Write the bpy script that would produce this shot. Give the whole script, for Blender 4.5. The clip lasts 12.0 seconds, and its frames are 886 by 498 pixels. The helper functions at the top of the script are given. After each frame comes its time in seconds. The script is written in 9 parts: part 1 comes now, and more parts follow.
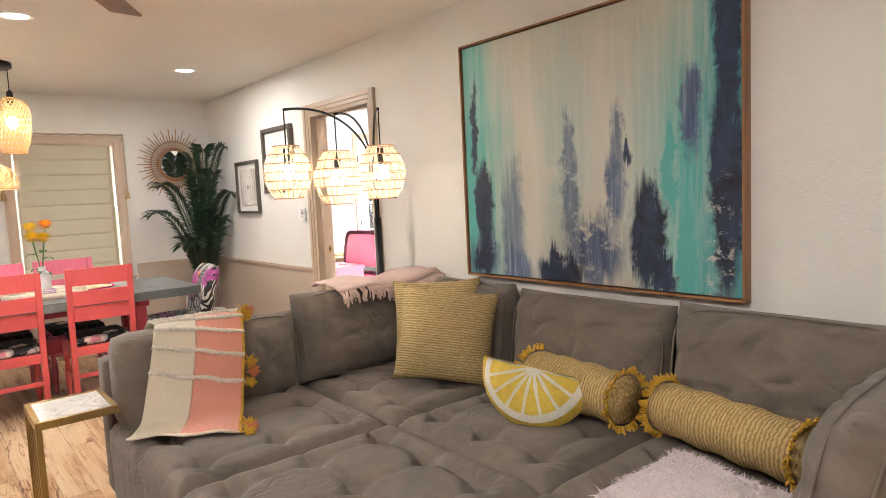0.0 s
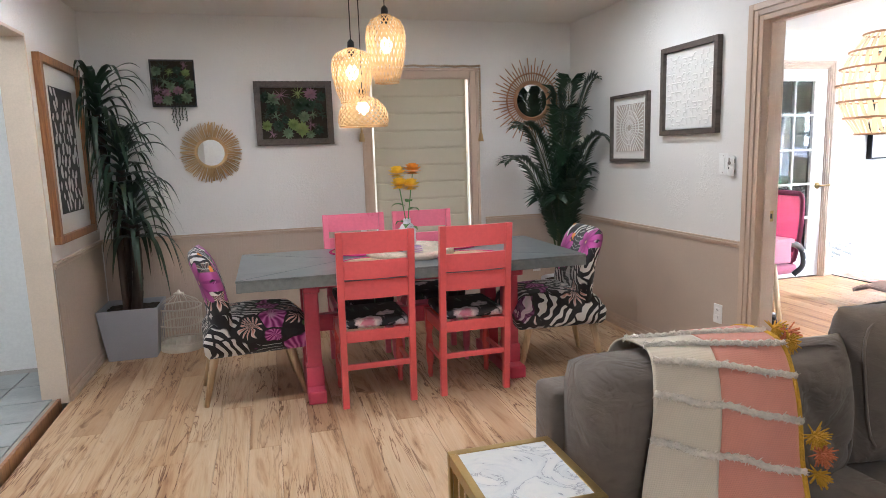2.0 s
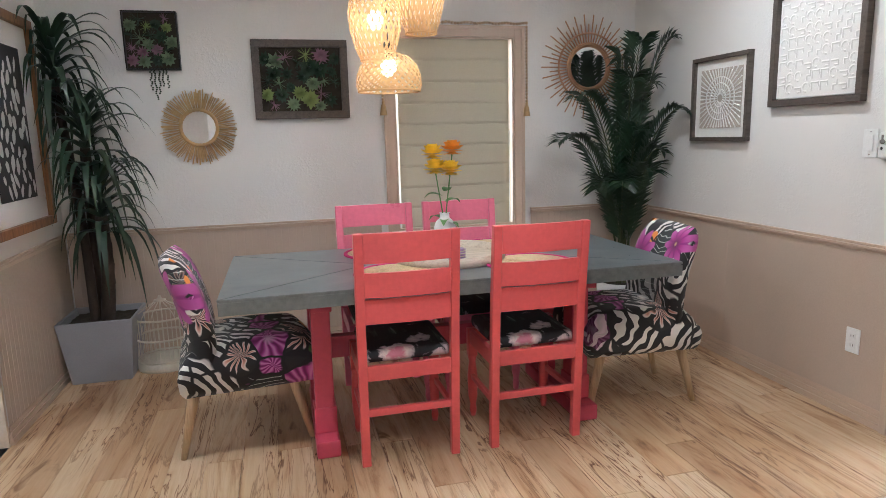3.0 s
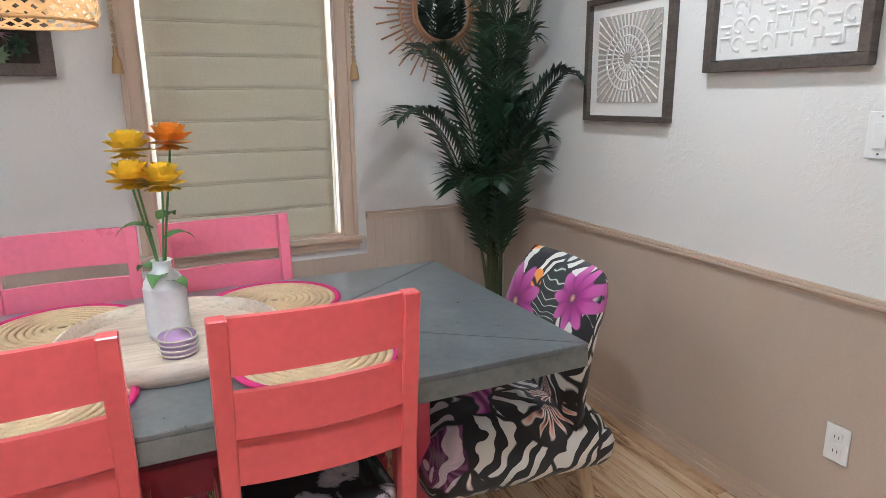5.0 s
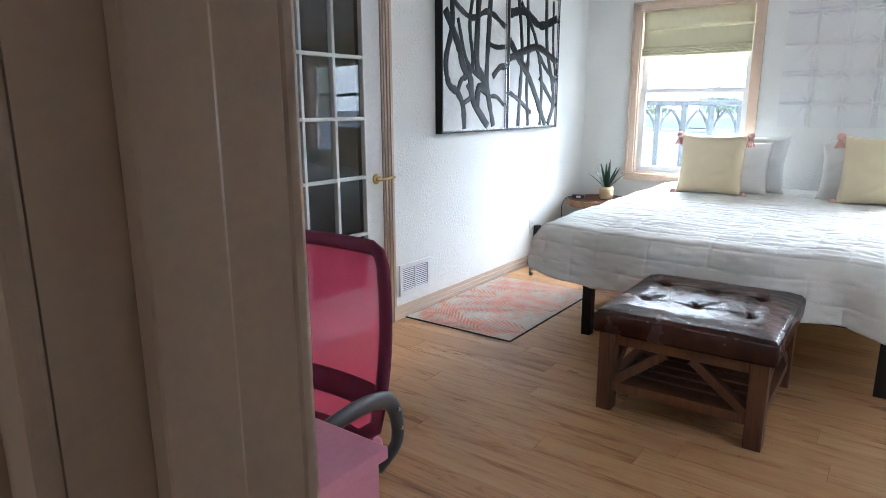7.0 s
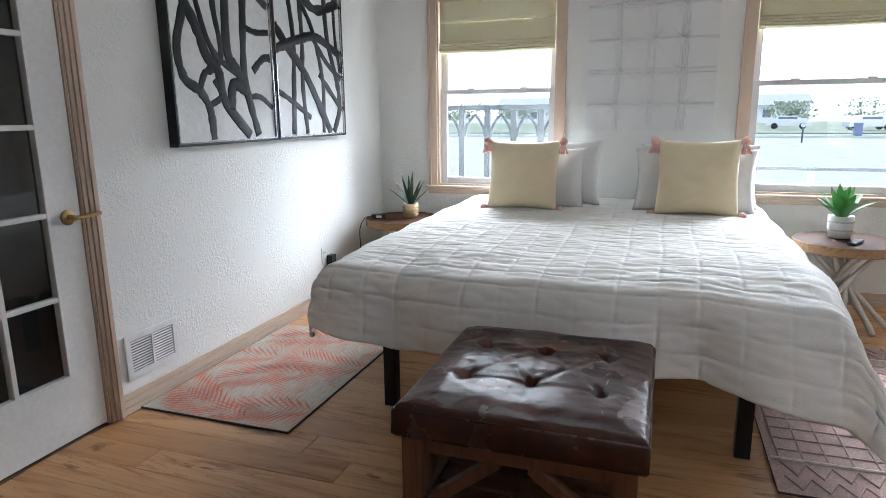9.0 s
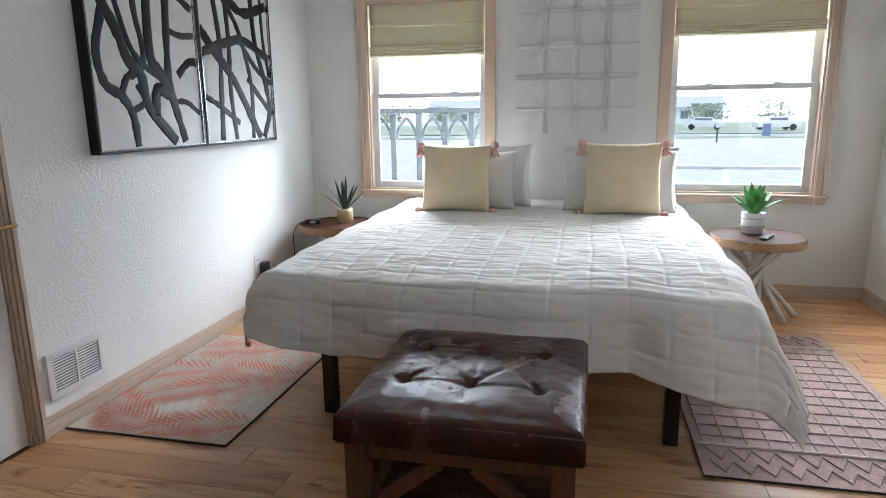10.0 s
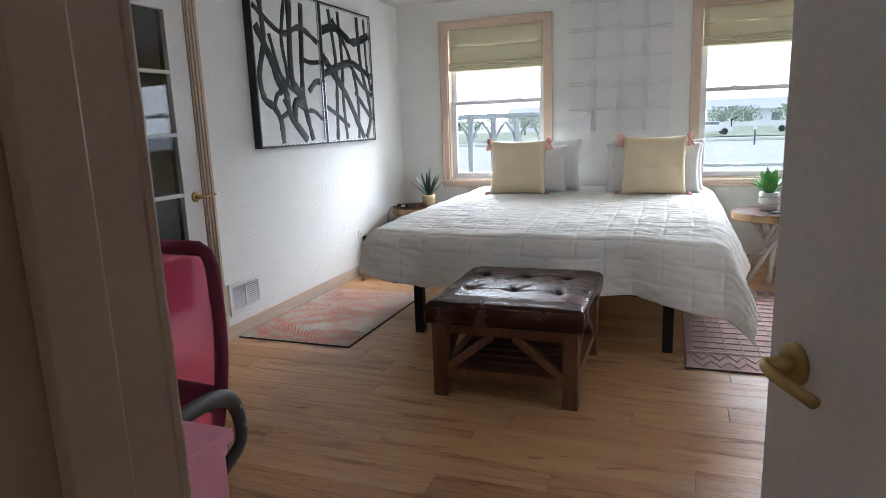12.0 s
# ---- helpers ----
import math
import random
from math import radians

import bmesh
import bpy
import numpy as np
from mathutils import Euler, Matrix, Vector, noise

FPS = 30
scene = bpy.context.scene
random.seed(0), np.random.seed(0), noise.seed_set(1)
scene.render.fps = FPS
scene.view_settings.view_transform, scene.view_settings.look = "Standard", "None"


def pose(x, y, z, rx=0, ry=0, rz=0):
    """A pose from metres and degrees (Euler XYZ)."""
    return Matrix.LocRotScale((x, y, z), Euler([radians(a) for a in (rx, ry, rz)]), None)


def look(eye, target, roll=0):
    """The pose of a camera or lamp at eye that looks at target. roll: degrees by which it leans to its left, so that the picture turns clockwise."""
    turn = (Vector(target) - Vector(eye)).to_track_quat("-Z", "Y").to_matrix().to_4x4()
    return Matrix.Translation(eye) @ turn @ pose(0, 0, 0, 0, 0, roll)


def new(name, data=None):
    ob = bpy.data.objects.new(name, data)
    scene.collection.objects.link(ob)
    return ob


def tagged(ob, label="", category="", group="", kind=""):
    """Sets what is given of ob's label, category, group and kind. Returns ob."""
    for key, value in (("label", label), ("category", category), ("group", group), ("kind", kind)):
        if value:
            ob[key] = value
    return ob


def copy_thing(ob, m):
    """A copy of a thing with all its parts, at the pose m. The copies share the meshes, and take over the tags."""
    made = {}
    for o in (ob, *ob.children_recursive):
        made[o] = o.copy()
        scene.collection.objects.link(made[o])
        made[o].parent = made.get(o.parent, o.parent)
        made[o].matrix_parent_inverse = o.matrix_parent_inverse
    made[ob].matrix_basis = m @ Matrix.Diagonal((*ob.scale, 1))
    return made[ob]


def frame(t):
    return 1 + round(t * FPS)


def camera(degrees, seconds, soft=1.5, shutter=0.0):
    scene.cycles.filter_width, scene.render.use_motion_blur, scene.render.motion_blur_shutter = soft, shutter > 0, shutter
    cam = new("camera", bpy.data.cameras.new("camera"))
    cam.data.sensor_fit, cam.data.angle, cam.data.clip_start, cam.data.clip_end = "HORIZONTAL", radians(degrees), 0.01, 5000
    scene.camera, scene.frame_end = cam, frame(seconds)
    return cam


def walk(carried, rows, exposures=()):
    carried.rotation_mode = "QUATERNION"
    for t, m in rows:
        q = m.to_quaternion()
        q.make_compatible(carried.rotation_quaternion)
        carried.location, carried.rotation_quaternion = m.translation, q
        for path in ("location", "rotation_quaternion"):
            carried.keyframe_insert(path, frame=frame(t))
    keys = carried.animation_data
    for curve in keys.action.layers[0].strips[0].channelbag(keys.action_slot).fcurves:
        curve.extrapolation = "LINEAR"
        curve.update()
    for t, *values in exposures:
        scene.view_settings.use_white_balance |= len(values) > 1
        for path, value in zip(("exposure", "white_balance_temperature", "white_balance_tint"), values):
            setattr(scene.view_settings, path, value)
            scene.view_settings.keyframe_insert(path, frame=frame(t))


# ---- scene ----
cam = camera(69.9, 12.0, 0.8)
PATH = [
    (0, (0.35, 0.589, 1.362), (1.62, 2.124, 1.181), -2.7),
    (0.5, (0.253, 0.928, 1.333), (1.256, 2.646, 1.124), -2.4),
    (1, (0.234, 1.346, 1.338), (1.01, 3.174, 1.094), -2.2),
    (1.5, (0.189, 1.748, 1.357), (0.796, 3.634, 1.086), -2.1),
    (2, (0.214, 2.148, 1.349), (0.733, 4.056, 1.049), -1.8),
    (2.5, (0.251, 2.597, 1.322), (0.738, 4.511, 1.005), -1.6),
    (2.7, (0.258, 2.778, 1.312), (0.74, 4.691, 0.983), -1.6),
    (4.3, (0.624, 3.915, 1.334), (1.198, 5.78, 0.894), -1.4),
    (4.5, (0.718, 4.001, 1.342), (1.347, 5.845, 0.893), -1.2),
    (5, (1.006, 4.219, 1.342), (1.826, 5.984, 0.88), -0.7),
    (5.5, (1.367, 4.393, 1.337), (2.426, 6.024, 0.868), -0.1),
    (6, (1.793, 4.509, 1.344), (3.082, 5.969, 0.887), 0.7),
    (6.5, (2.202, 4.624, 1.324), (3.649, 5.93, 0.876), 0.5),
    (7, (2.639, 4.718, 1.332), (4.222, 5.859, 0.893), -0.2),
    (7.5, (2.958, 4.831, 1.323), (4.638, 5.829, 0.897), -0.4),
    (9.5, (3.65, 5.022, 1.304), (5.53, 5.561, 0.884), -0.7),
    (10, (3.57, 5.016, 1.318), (5.475, 5.46, 0.901), -0.8),
    (10.5, (3.351, 4.989, 1.312), (5.266, 5.383, 0.89), -0.9),
    (11, (3.078, 4.881, 1.292), (4.994, 5.283, 0.879), -1.1),
    (11.5, (2.817, 4.744, 1.31), (4.711, 5.253, 0.916), -1.3),
    (12, (2.541, 4.651, 1.273), (4.38, 5.334, 0.886), -2.1),
]
EXPOSURE = [(0, 1.90, 6200, 9), (0.7, 1.72, 5700, 8), (1.5, 1.47, 5350, 8), (2.3, 1.30, 5500, 9), (4.5, 1.45, 5250, 6), (5.6, 1.42, 5400, 8), (6.1, 0.62, 5400, 7), (6.5, 0.14, 5350, 7), (7.0, -0.72, 5450, 7), (7.6, -1.10, 5650, 8), (12, -1.40, 5850, 10)]
walk(cam, [(t, look(eye, target, roll)) for t, eye, target, roll in PATH], EXPOSURE)

# ---- light and exposure ----
world = bpy.data.worlds.new("sky")
scene.world = world
world.use_nodes = True
_wn = world.node_tree.nodes
_sky = _wn.new("ShaderNodeTexSky")
_sky.sky_type = "NISHITA"
_sky.sun_disc = False
_sky.sun_elevation = radians(52)
_sky.sun_rotation = radians(235)
world.node_tree.links.new(_sky.outputs[0], _wn["Background"].inputs[0])
_wn["Background"].inputs[1].default_value = 0.5

SUN = bpy.data.lights.new("sun", "SUN")
SUN.energy, SUN.angle, SUN.color = 5.0, radians(0.6), (1.0, 0.95, 0.88)
sun_ob = new("sun", SUN)
sun_ob.matrix_world = look((-6, -6, 12), (0, 0, 0))

WARM = (1.0, 0.83, 0.64)


def lamp(name, kind, where, power, color, size=0.1, target=None, size_y=None):
    data = bpy.data.lights.new(name, kind)
    data.energy, data.color = power, color
    if kind == "AREA":
        data.size = size
        data.shape = "DISK"
        if size_y:
            data.shape, data.size_y = "RECTANGLE", size_y
    else:
        data.shadow_soft_size = size
    ob = new(name, data)
    ob.matrix_world = look(where, target) if target else Matrix.Translation(where)
    return ob


CEIL = 2.38
DOWNLIGHTS = [(2.045, 5.64), (-0.30, 5.69), (0.85, 4.60), (0.0, 1.2), (1.75, 1.2), (0.0, -0.6)]
for _x, _y in DOWNLIGHTS:
    lamp("downlight_lamp", "AREA", (_x, _y, CEIL - 0.014), 4.0 if _x < -0.2 else 0.6 if _x > 1.5 and _y < 2 else 6.6 if _y < 0 else 13.2 if _y < 2 else 5.4 if _x > 2 else 9.4, (1.0, 0.94, 0.86), 0.11, (_x, _y, 0))
PENDANTS = [((0.743, 6.02, 1.815), 0.122, 0.155, 0), ((0.937, 5.94, 1.958), 0.118, 0.19, 0), ((0.795, 6.01, 1.61), 0.152, 0.088, 1)]
for _p, _r, _h, _k in PENDANTS:
    lamp("pendant_bulb_lamp", "POINT", (_p[0], _p[1], _p[2] + 0.02), 3.0, WARM, 0.03)
SHADES = [(1.756, 3.44, 1.488), (1.924, 3.252, 1.45), (2.096, 3.136, 1.468)]
for _p in SHADES:
    lamp("floor_lamp_bulb", "POINT", _p, 3.1, WARM, 0.035)
# daylight standing in the window openings
WIN_A = (5.79, 6.72, 0.735, 2.14)
WIN_B = (3.51, 4.495, 0.735, 2.14)
FAR = 8.40
# unseen area lamp standing in for the bright sky, high outside the bedroom windows
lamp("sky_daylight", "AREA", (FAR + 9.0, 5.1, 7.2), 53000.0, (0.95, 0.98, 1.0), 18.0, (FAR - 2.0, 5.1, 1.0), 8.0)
# fill light for the bedroom, in an unseen south window added for it
lamp("window_fill", "AREA", (4.75, 3.098, 1.45), 12.0, (0.88, 0.95, 1.0), 1.3, (4.95, 7.0, 1.1), 1.2)
lamp("window_fill", "AREA", (1.43, 7.207, 1.32), 3.6, (1.0, 0.97, 0.9), 0.79, (1.43, 0, 1.32), 1.2)
lamp("kitchen_lamp", "AREA", (-2.1, 5.2, CEIL - 0.02), 12.0, (1.0, 0.93, 0.85), 0.5, (-2.1, 5.2, 0))

# ---- materials ----


class Mat:
    """Small node-material builder."""

    def __init__(self, name):
        self.m = bpy.data.materials.new(name)
        self.m.use_nodes = True
        self.t = self.m.node_tree
        self.b = self.t.nodes["Principled BSDF"]

    def n(self, kind, operation="", wave_type="", bands_direction="", rings_direction="", wave_profile="", feature="", data_type="", blend_type=""):
        node = self.t.nodes.new("ShaderNode" + kind)
        if operation:
            node.operation = operation
        if wave_type:
            node.wave_type = wave_type
        if bands_direction:
            node.bands_direction = bands_direction
        if rings_direction:
            node.rings_direction = rings_direction
        if wave_profile:
            node.wave_profile = wave_profile
        if feature:
            node.feature = feature
        if data_type:
            node.data_type = data_type
        if blend_type:
            node.blend_type = blend_type
        return node

    def l(self, a, b):
        self.t.links.new(a, b)

    def coord(self, scale=(1, 1, 1), random_shift=False, rot=(0, 0, 0), which="Object"):
        tc = self.n("TexCoord")
        mp = self.n("Mapping")
        mp.inputs["Scale"].default_value = scale
        mp.inputs["Rotation"].default_value = rot
        self.l(tc.outputs[which], mp.inputs["Vector"])
        if random_shift:
            oi = self.n("ObjectInfo")
            mu = self.n("Math", operation="MULTIPLY")
            mu.inputs[1].default_value = 37.0
            self.l(oi.outputs["Random"], mu.inputs[0])
            cb = self.n("CombineXYZ")
            for i in range(3):
                self.l(mu.outputs[0], cb.inputs[i])
            self.l(cb.outputs[0], mp.inputs["Location"])
        return mp.outputs[0]

    def noise(self, vec, scale, detail=4, rough=0.55, dist=0.0):
        nz = self.n("TexNoise")
        nz.inputs["Scale"].default_value = scale
        nz.inputs["Detail"].default_value = detail
        nz.inputs["Roughness"].default_value = rough
        nz.inputs["Distortion"].default_value = dist
        self.l(vec, nz.inputs["Vector"])
        return nz.outputs["Fac"]

    def ramp(self, fac, stops, interp="LINEAR"):
        r = self.n("ValToRGB")
        r.color_ramp.interpolation = interp
        el = r.color_ramp.elements
        while len(el) < len(stops):
            el.new(0.5)
        for e, (p, c) in zip(el, stops):
            e.position = p
            e.color = (*c, 1) if len(c) == 3 else c
        self.l(fac, r.inputs[0])
        return r.outputs[0]

    def mix(self, fac, a, b, mode="MIX"):
        x = self.n("Mix", data_type="RGBA", blend_type=mode)
        for sock, v in ((x.inputs[0], fac), (x.inputs[6], a), (x.inputs[7], b)):
            if isinstance(v, (int, float)):
                sock.default_value = v
            elif isinstance(v, tuple):
                sock.default_value = (*v, 1)
            else:
                self.l(v, sock)
        return x.outputs[2]

    def math(self, op, a, b=0.0, c=None):
        x = self.n("Math", operation=op)
        for i, v in enumerate((a, b, c)):
            if v is None:
                continue
            if isinstance(v, (int, float)):
                x.inputs[i].default_value = v
            else:
                self.l(v, x.inputs[i])
        return x.outputs[0]

    def xyz(self, vec):
        s = self.n("SeparateXYZ")
        self.l(vec, s.inputs[0])
        return s.outputs

    def base(self, v):
        if isinstance(v, tuple):
            self.b.inputs["Base Color"].default_value = (*v, 1)
        else:
            self.l(v, self.b.inputs["Base Color"])

    def rough(self, v):
        if isinstance(v, (int, float)):
            self.b.inputs["Roughness"].default_value = v
        else:
            self.l(v, self.b.inputs["Roughness"])

    def bump(self, height, strength=0.3, distance=0.01):
        bp = self.n("Bump")
        bp.inputs["Strength"].default_value = strength
        bp.inputs["Distance"].default_value = distance
        self.l(height, bp.inputs["Height"])
        self.l(bp.outputs[0], self.b.inputs["Normal"])


def tone(c, k):
    return tuple(min(1, x * k) for x in c)


def plain(name, color, rough=0.5, metal=0.0, vary=0.12, big=3.0, fine=90.0, bump=0.15, dist=0.002, coat=0.0, sheen=0.0, shift=False):
    m = Mat(name)
    v = m.coord(random_shift=shift)
    a = m.noise(v, big, 5)
    f = m.noise(v, fine, 3)
    col = m.ramp(a, [(0.3, tone(color, 1 - vary)), (0.7, tone(color, 1 + vary))])
    col = m.mix(0.25, col, m.ramp(f, [(0.35, tone(color, 0.85)), (0.65, tone(color, 1.12))]))
    m.base(col)
    m.rough(m.math("MULTIPLY_ADD", a, 0.2, rough - 0.1))
    m.b.inputs["Metallic"].default_value = metal
    m.b.inputs["Coat Weight"].default_value = coat
    m.b.inputs["Sheen Weight"].default_value = sheen
    m.bump(f, bump, dist)
    return m.m


def wall_paint(name, color, strength=0.5):
    """Painted plaster with a knock-down texture."""
    m = Mat(name)
    v = m.coord()
    big = m.noise(v, 1.3, 3)
    lump = m.noise(v, 55, 3, 0.6, 0.6)
    patch = m.noise(v, 5, 2)
    mask = m.ramp(patch, [(0.38, (0.12, 0.12, 0.12)), (0.62, (1, 1, 1))])
    h = m.ramp(lump, [(0.46, (0, 0, 0)), (0.62, (1, 1, 1))])
    hh = m.math("MULTIPLY", h, mask)
    fine = m.noise(v, 260, 2)
    h2 = m.math("MULTIPLY_ADD", fine, 0.12, hh)
    m.base(m.ramp(big, [(0.3, tone(color, 0.965)), (0.7, tone(color, 1.02))]))
    m.rough(0.62)
    m.bump(h2, strength, 0.003)
    return m.m


def wood(name, c1, c2, axis=1, scale=1.0, rough=0.45, shift=True, dark=None, coat=0.0, contrast=1.0):
    """Grain running along an axis, with cathedral figure and dark streaks."""
    m = Mat(name)
    s = [9.0 * scale] * 3
    s[axis] = 0.9 * scale
    v = m.coord(tuple(s), shift)
    w = m.noise(v, 1.0, 6, 0.6, 1.6)
    s2 = [70.0 * scale] * 3
    s2[axis] = 3.0 * scale
    g = m.noise(m.coord(tuple(s2), shift), 1.0, 4, 0.65)
    col = m.ramp(w, [(0.30, c2), (0.47, tone(c1, 0.93)), (0.60, c1), (0.74, tone(c1, 1.08))])
    col = m.mix(0.4 * contrast, col, m.ramp(g, [(0.3, tone(c2, 0.75)), (0.55, (1, 1, 1))]), "MULTIPLY")
    oi = m.n("ObjectInfo")
    col = m.mix(0.55, col, m.ramp(oi.outputs["Random"], [(0.0, (0.82, 0.78, 0.74)), (0.5, (1, 1, 1)), (1.0, (1.0, 0.93, 0.84))]), "MULTIPLY")
    m.base(col)
    m.rough(m.math("MULTIPLY_ADD", g, 0.2, rough - 0.1))
    m.b.inputs["Coat Weight"].default_value = coat
    m.bump(g, 0.12, 0.0015)
    return m.m


def floor_wood(name="spalted_maple_laminate", floor_tint=(1, 1, 1), streaks=1.0):
    m = Mat(name)
    v = m.coord((7.5, 0.8, 7.5), True)
    w = m.noise(v, 1.0, 6, 0.62, 2.2)
    col = m.ramp(w, [(0.27, (0.20, 0.105, 0.05)), (0.36, (0.42, 0.26, 0.14)), (0.45, (0.55, 0.39, 0.24)), (0.66, (0.61, 0.47, 0.32)), (0.78, (0.50, 0.35, 0.21))])
    vein = m.noise(m.coord((13, 0.9, 13), True), 1.0, 4, 0.55, 2.4)
    line = m.ramp(vein, [(0.462, (1, 1, 1)), (0.486, (0.30, 0.17, 0.085)), (0.496, (0.20, 0.10, 0.05)), (0.506, (0.72, 0.58, 0.46)), (0.520, (1, 1, 1))])
    where = m.ramp(m.noise(m.coord((3, 0.7, 3), True), 1.0, 3), [(0.42, (0.06 * streaks,) * 3), (0.62, (streaks,) * 3)])
    col = m.mix(where, col, m.mix(1.0, col, line, "MULTIPLY"))
    knot = m.noise(m.coord((9, 2.2, 9), True), 1.0, 4, 0.6, 1.0)
    col = m.mix(0.8, col, m.ramp(knot, [(0.29, (0.35, 0.22, 0.12)), (0.36, (1, 1, 1))]), "MULTIPLY")
    g = m.noise(m.coord((120, 4, 120), True), 1.0, 3)
    col = m.mix(0.3, col, m.ramp(g, [(0.3, (0.7, 0.6, 0.5)), (0.6, (1, 1, 1))]), "MULTIPLY")
    oi = m.n("ObjectInfo")
    col = m.mix(0.85, col, m.ramp(oi.outputs["Random"], [(0.0, (0.66, 0.54, 0.44)), (0.25, (0.95, 0.9, 0.85)), (0.7, (1, 1, 1)), (1.0, (0.82, 0.70, 0.57))]), "MULTIPLY")
    col = m.mix(1.0, col, floor_tint, "MULTIPLY")
    m.base(col)
    m.rough(m.math("MULTIPLY_ADD", g, 0.15, 0.38))
    m.b.inputs["Specular IOR Level"].default_value = 0.35
    m.bump(g, 0.08, 0.001)
    return m.m


def fabric(name, color, weave=420.0, vary=0.14, rough=0.9, bump=0.25, sheen=0.3, big=4.0, shift=False):
    m = Mat(name)
    v = m.coord(random_shift=shift)
    a = m.noise(v, big, 5, 0.6)
    w1 = m.n("TexWave", wave_type="BANDS", bands_direction="X")
    w1.inputs["Scale"].default_value = weave / 6.28
    w1.inputs["Distortion"].default_value = 1.5
    m.l(v, w1.inputs["Vector"])
    w2 = m.n("TexWave", wave_type="BANDS", bands_direction="Z")
    w2.inputs["Scale"].default_value = weave / 6.28
    w2.inputs["Distortion"].default_value = 1.5
    m.l(v, w2.inputs["Vector"])
    h = m.math("ADD", w1.outputs["Fac"], w2.outputs["Fac"])
    col = m.ramp(a, [(0.28, tone(color, 1 - vary)), (0.72, tone(color, 1 + vary))])
    col = m.mix(0.18, col, m.ramp(m.math("MULTIPLY", h, 0.5), [(0.2, tone(color, 0.6)), (0.8, tone(color, 1.2))]))
    m.base(col)
    m.rough(rough)
    m.b.inputs["Sheen Weight"].default_value = sheen
    m.bump(h, bump, 0.0012)
    return m.m


def suede():
    """Brushed taupe microsuede: mottled nap, soft creases and a fine tooth."""
    m = Mat("taupe_microsuede")
    v = m.coord()
    nap = m.noise(v, 3.2, 6, 0.65, 1.4)
    brush = m.noise(m.coord((9, 9, 22)), 1.0, 4, 0.6, 0.8)
    tooth = m.noise(v, 320, 2)
    c = (0.150, 0.121, 0.098)
    col = m.ramp(nap, [(0.28, tone(c, 0.66)), (0.5, c), (0.74, tone(c, 1.32))])
    col = m.mix(0.4, col, m.ramp(brush, [(0.3, tone(c, 0.7)), (0.7, tone(c, 1.25))]))
    m.base(col)
    m.rough(0.88)
    m.b.inputs["Sheen Weight"].default_value = 0.12
    fold = m.noise(v, 6.5, 3, 0.5, 1.0)
    ridge = m.math("SUBTRACT", 1.0, m.math("MULTIPLY", m.math("ABSOLUTE", m.math("SUBTRACT", fold, 0.5)), 9.0))
    ridge = m.math("MAXIMUM", ridge, 0.0)
    where = m.ramp(m.noise(v, 2.6, 2), [(0.46, (0, 0, 0)), (0.62, (1, 1, 1))])
    h = m.math("ADD", m.math("MULTIPLY", m.math("MULTIPLY", ridge, where), -0.8), m.math("ADD", m.math("MULTIPLY", brush, 0.5), m.math("MULTIPLY", tooth, 0.06)))
    m.bump(h, 0.55, 0.012)
    return m.m


def ribbed(name, c1, c2, axis="Z", pitch=0.012, rough=0.9):
    """Corded yellow cloth: ribs with slubs."""
    m = Mat(name)
    v = m.coord()
    w = m.n("TexWave", wave_type="BANDS", bands_direction=axis)
    w.inputs["Scale"].default_value = 0.314 / pitch
    w.inputs["Distortion"].default_value = 4.0
    w.inputs["Detail"].default_value = 2
    w.inputs["Detail Scale"].default_value = 3.0
    m.l(v, w.inputs["Vector"])
    nz = m.noise(v, 60, 4)
    f = m.math("MULTIPLY_ADD", nz, 0.5, m.math("MULTIPLY", w.outputs["Fac"], 0.6))
    m.base(m.ramp(f, [(0.25, c2), (0.7, c1)]))
    m.rough(rough)
    m.bump(w.outputs["Fac"], 0.7, 0.006)
    return m.m


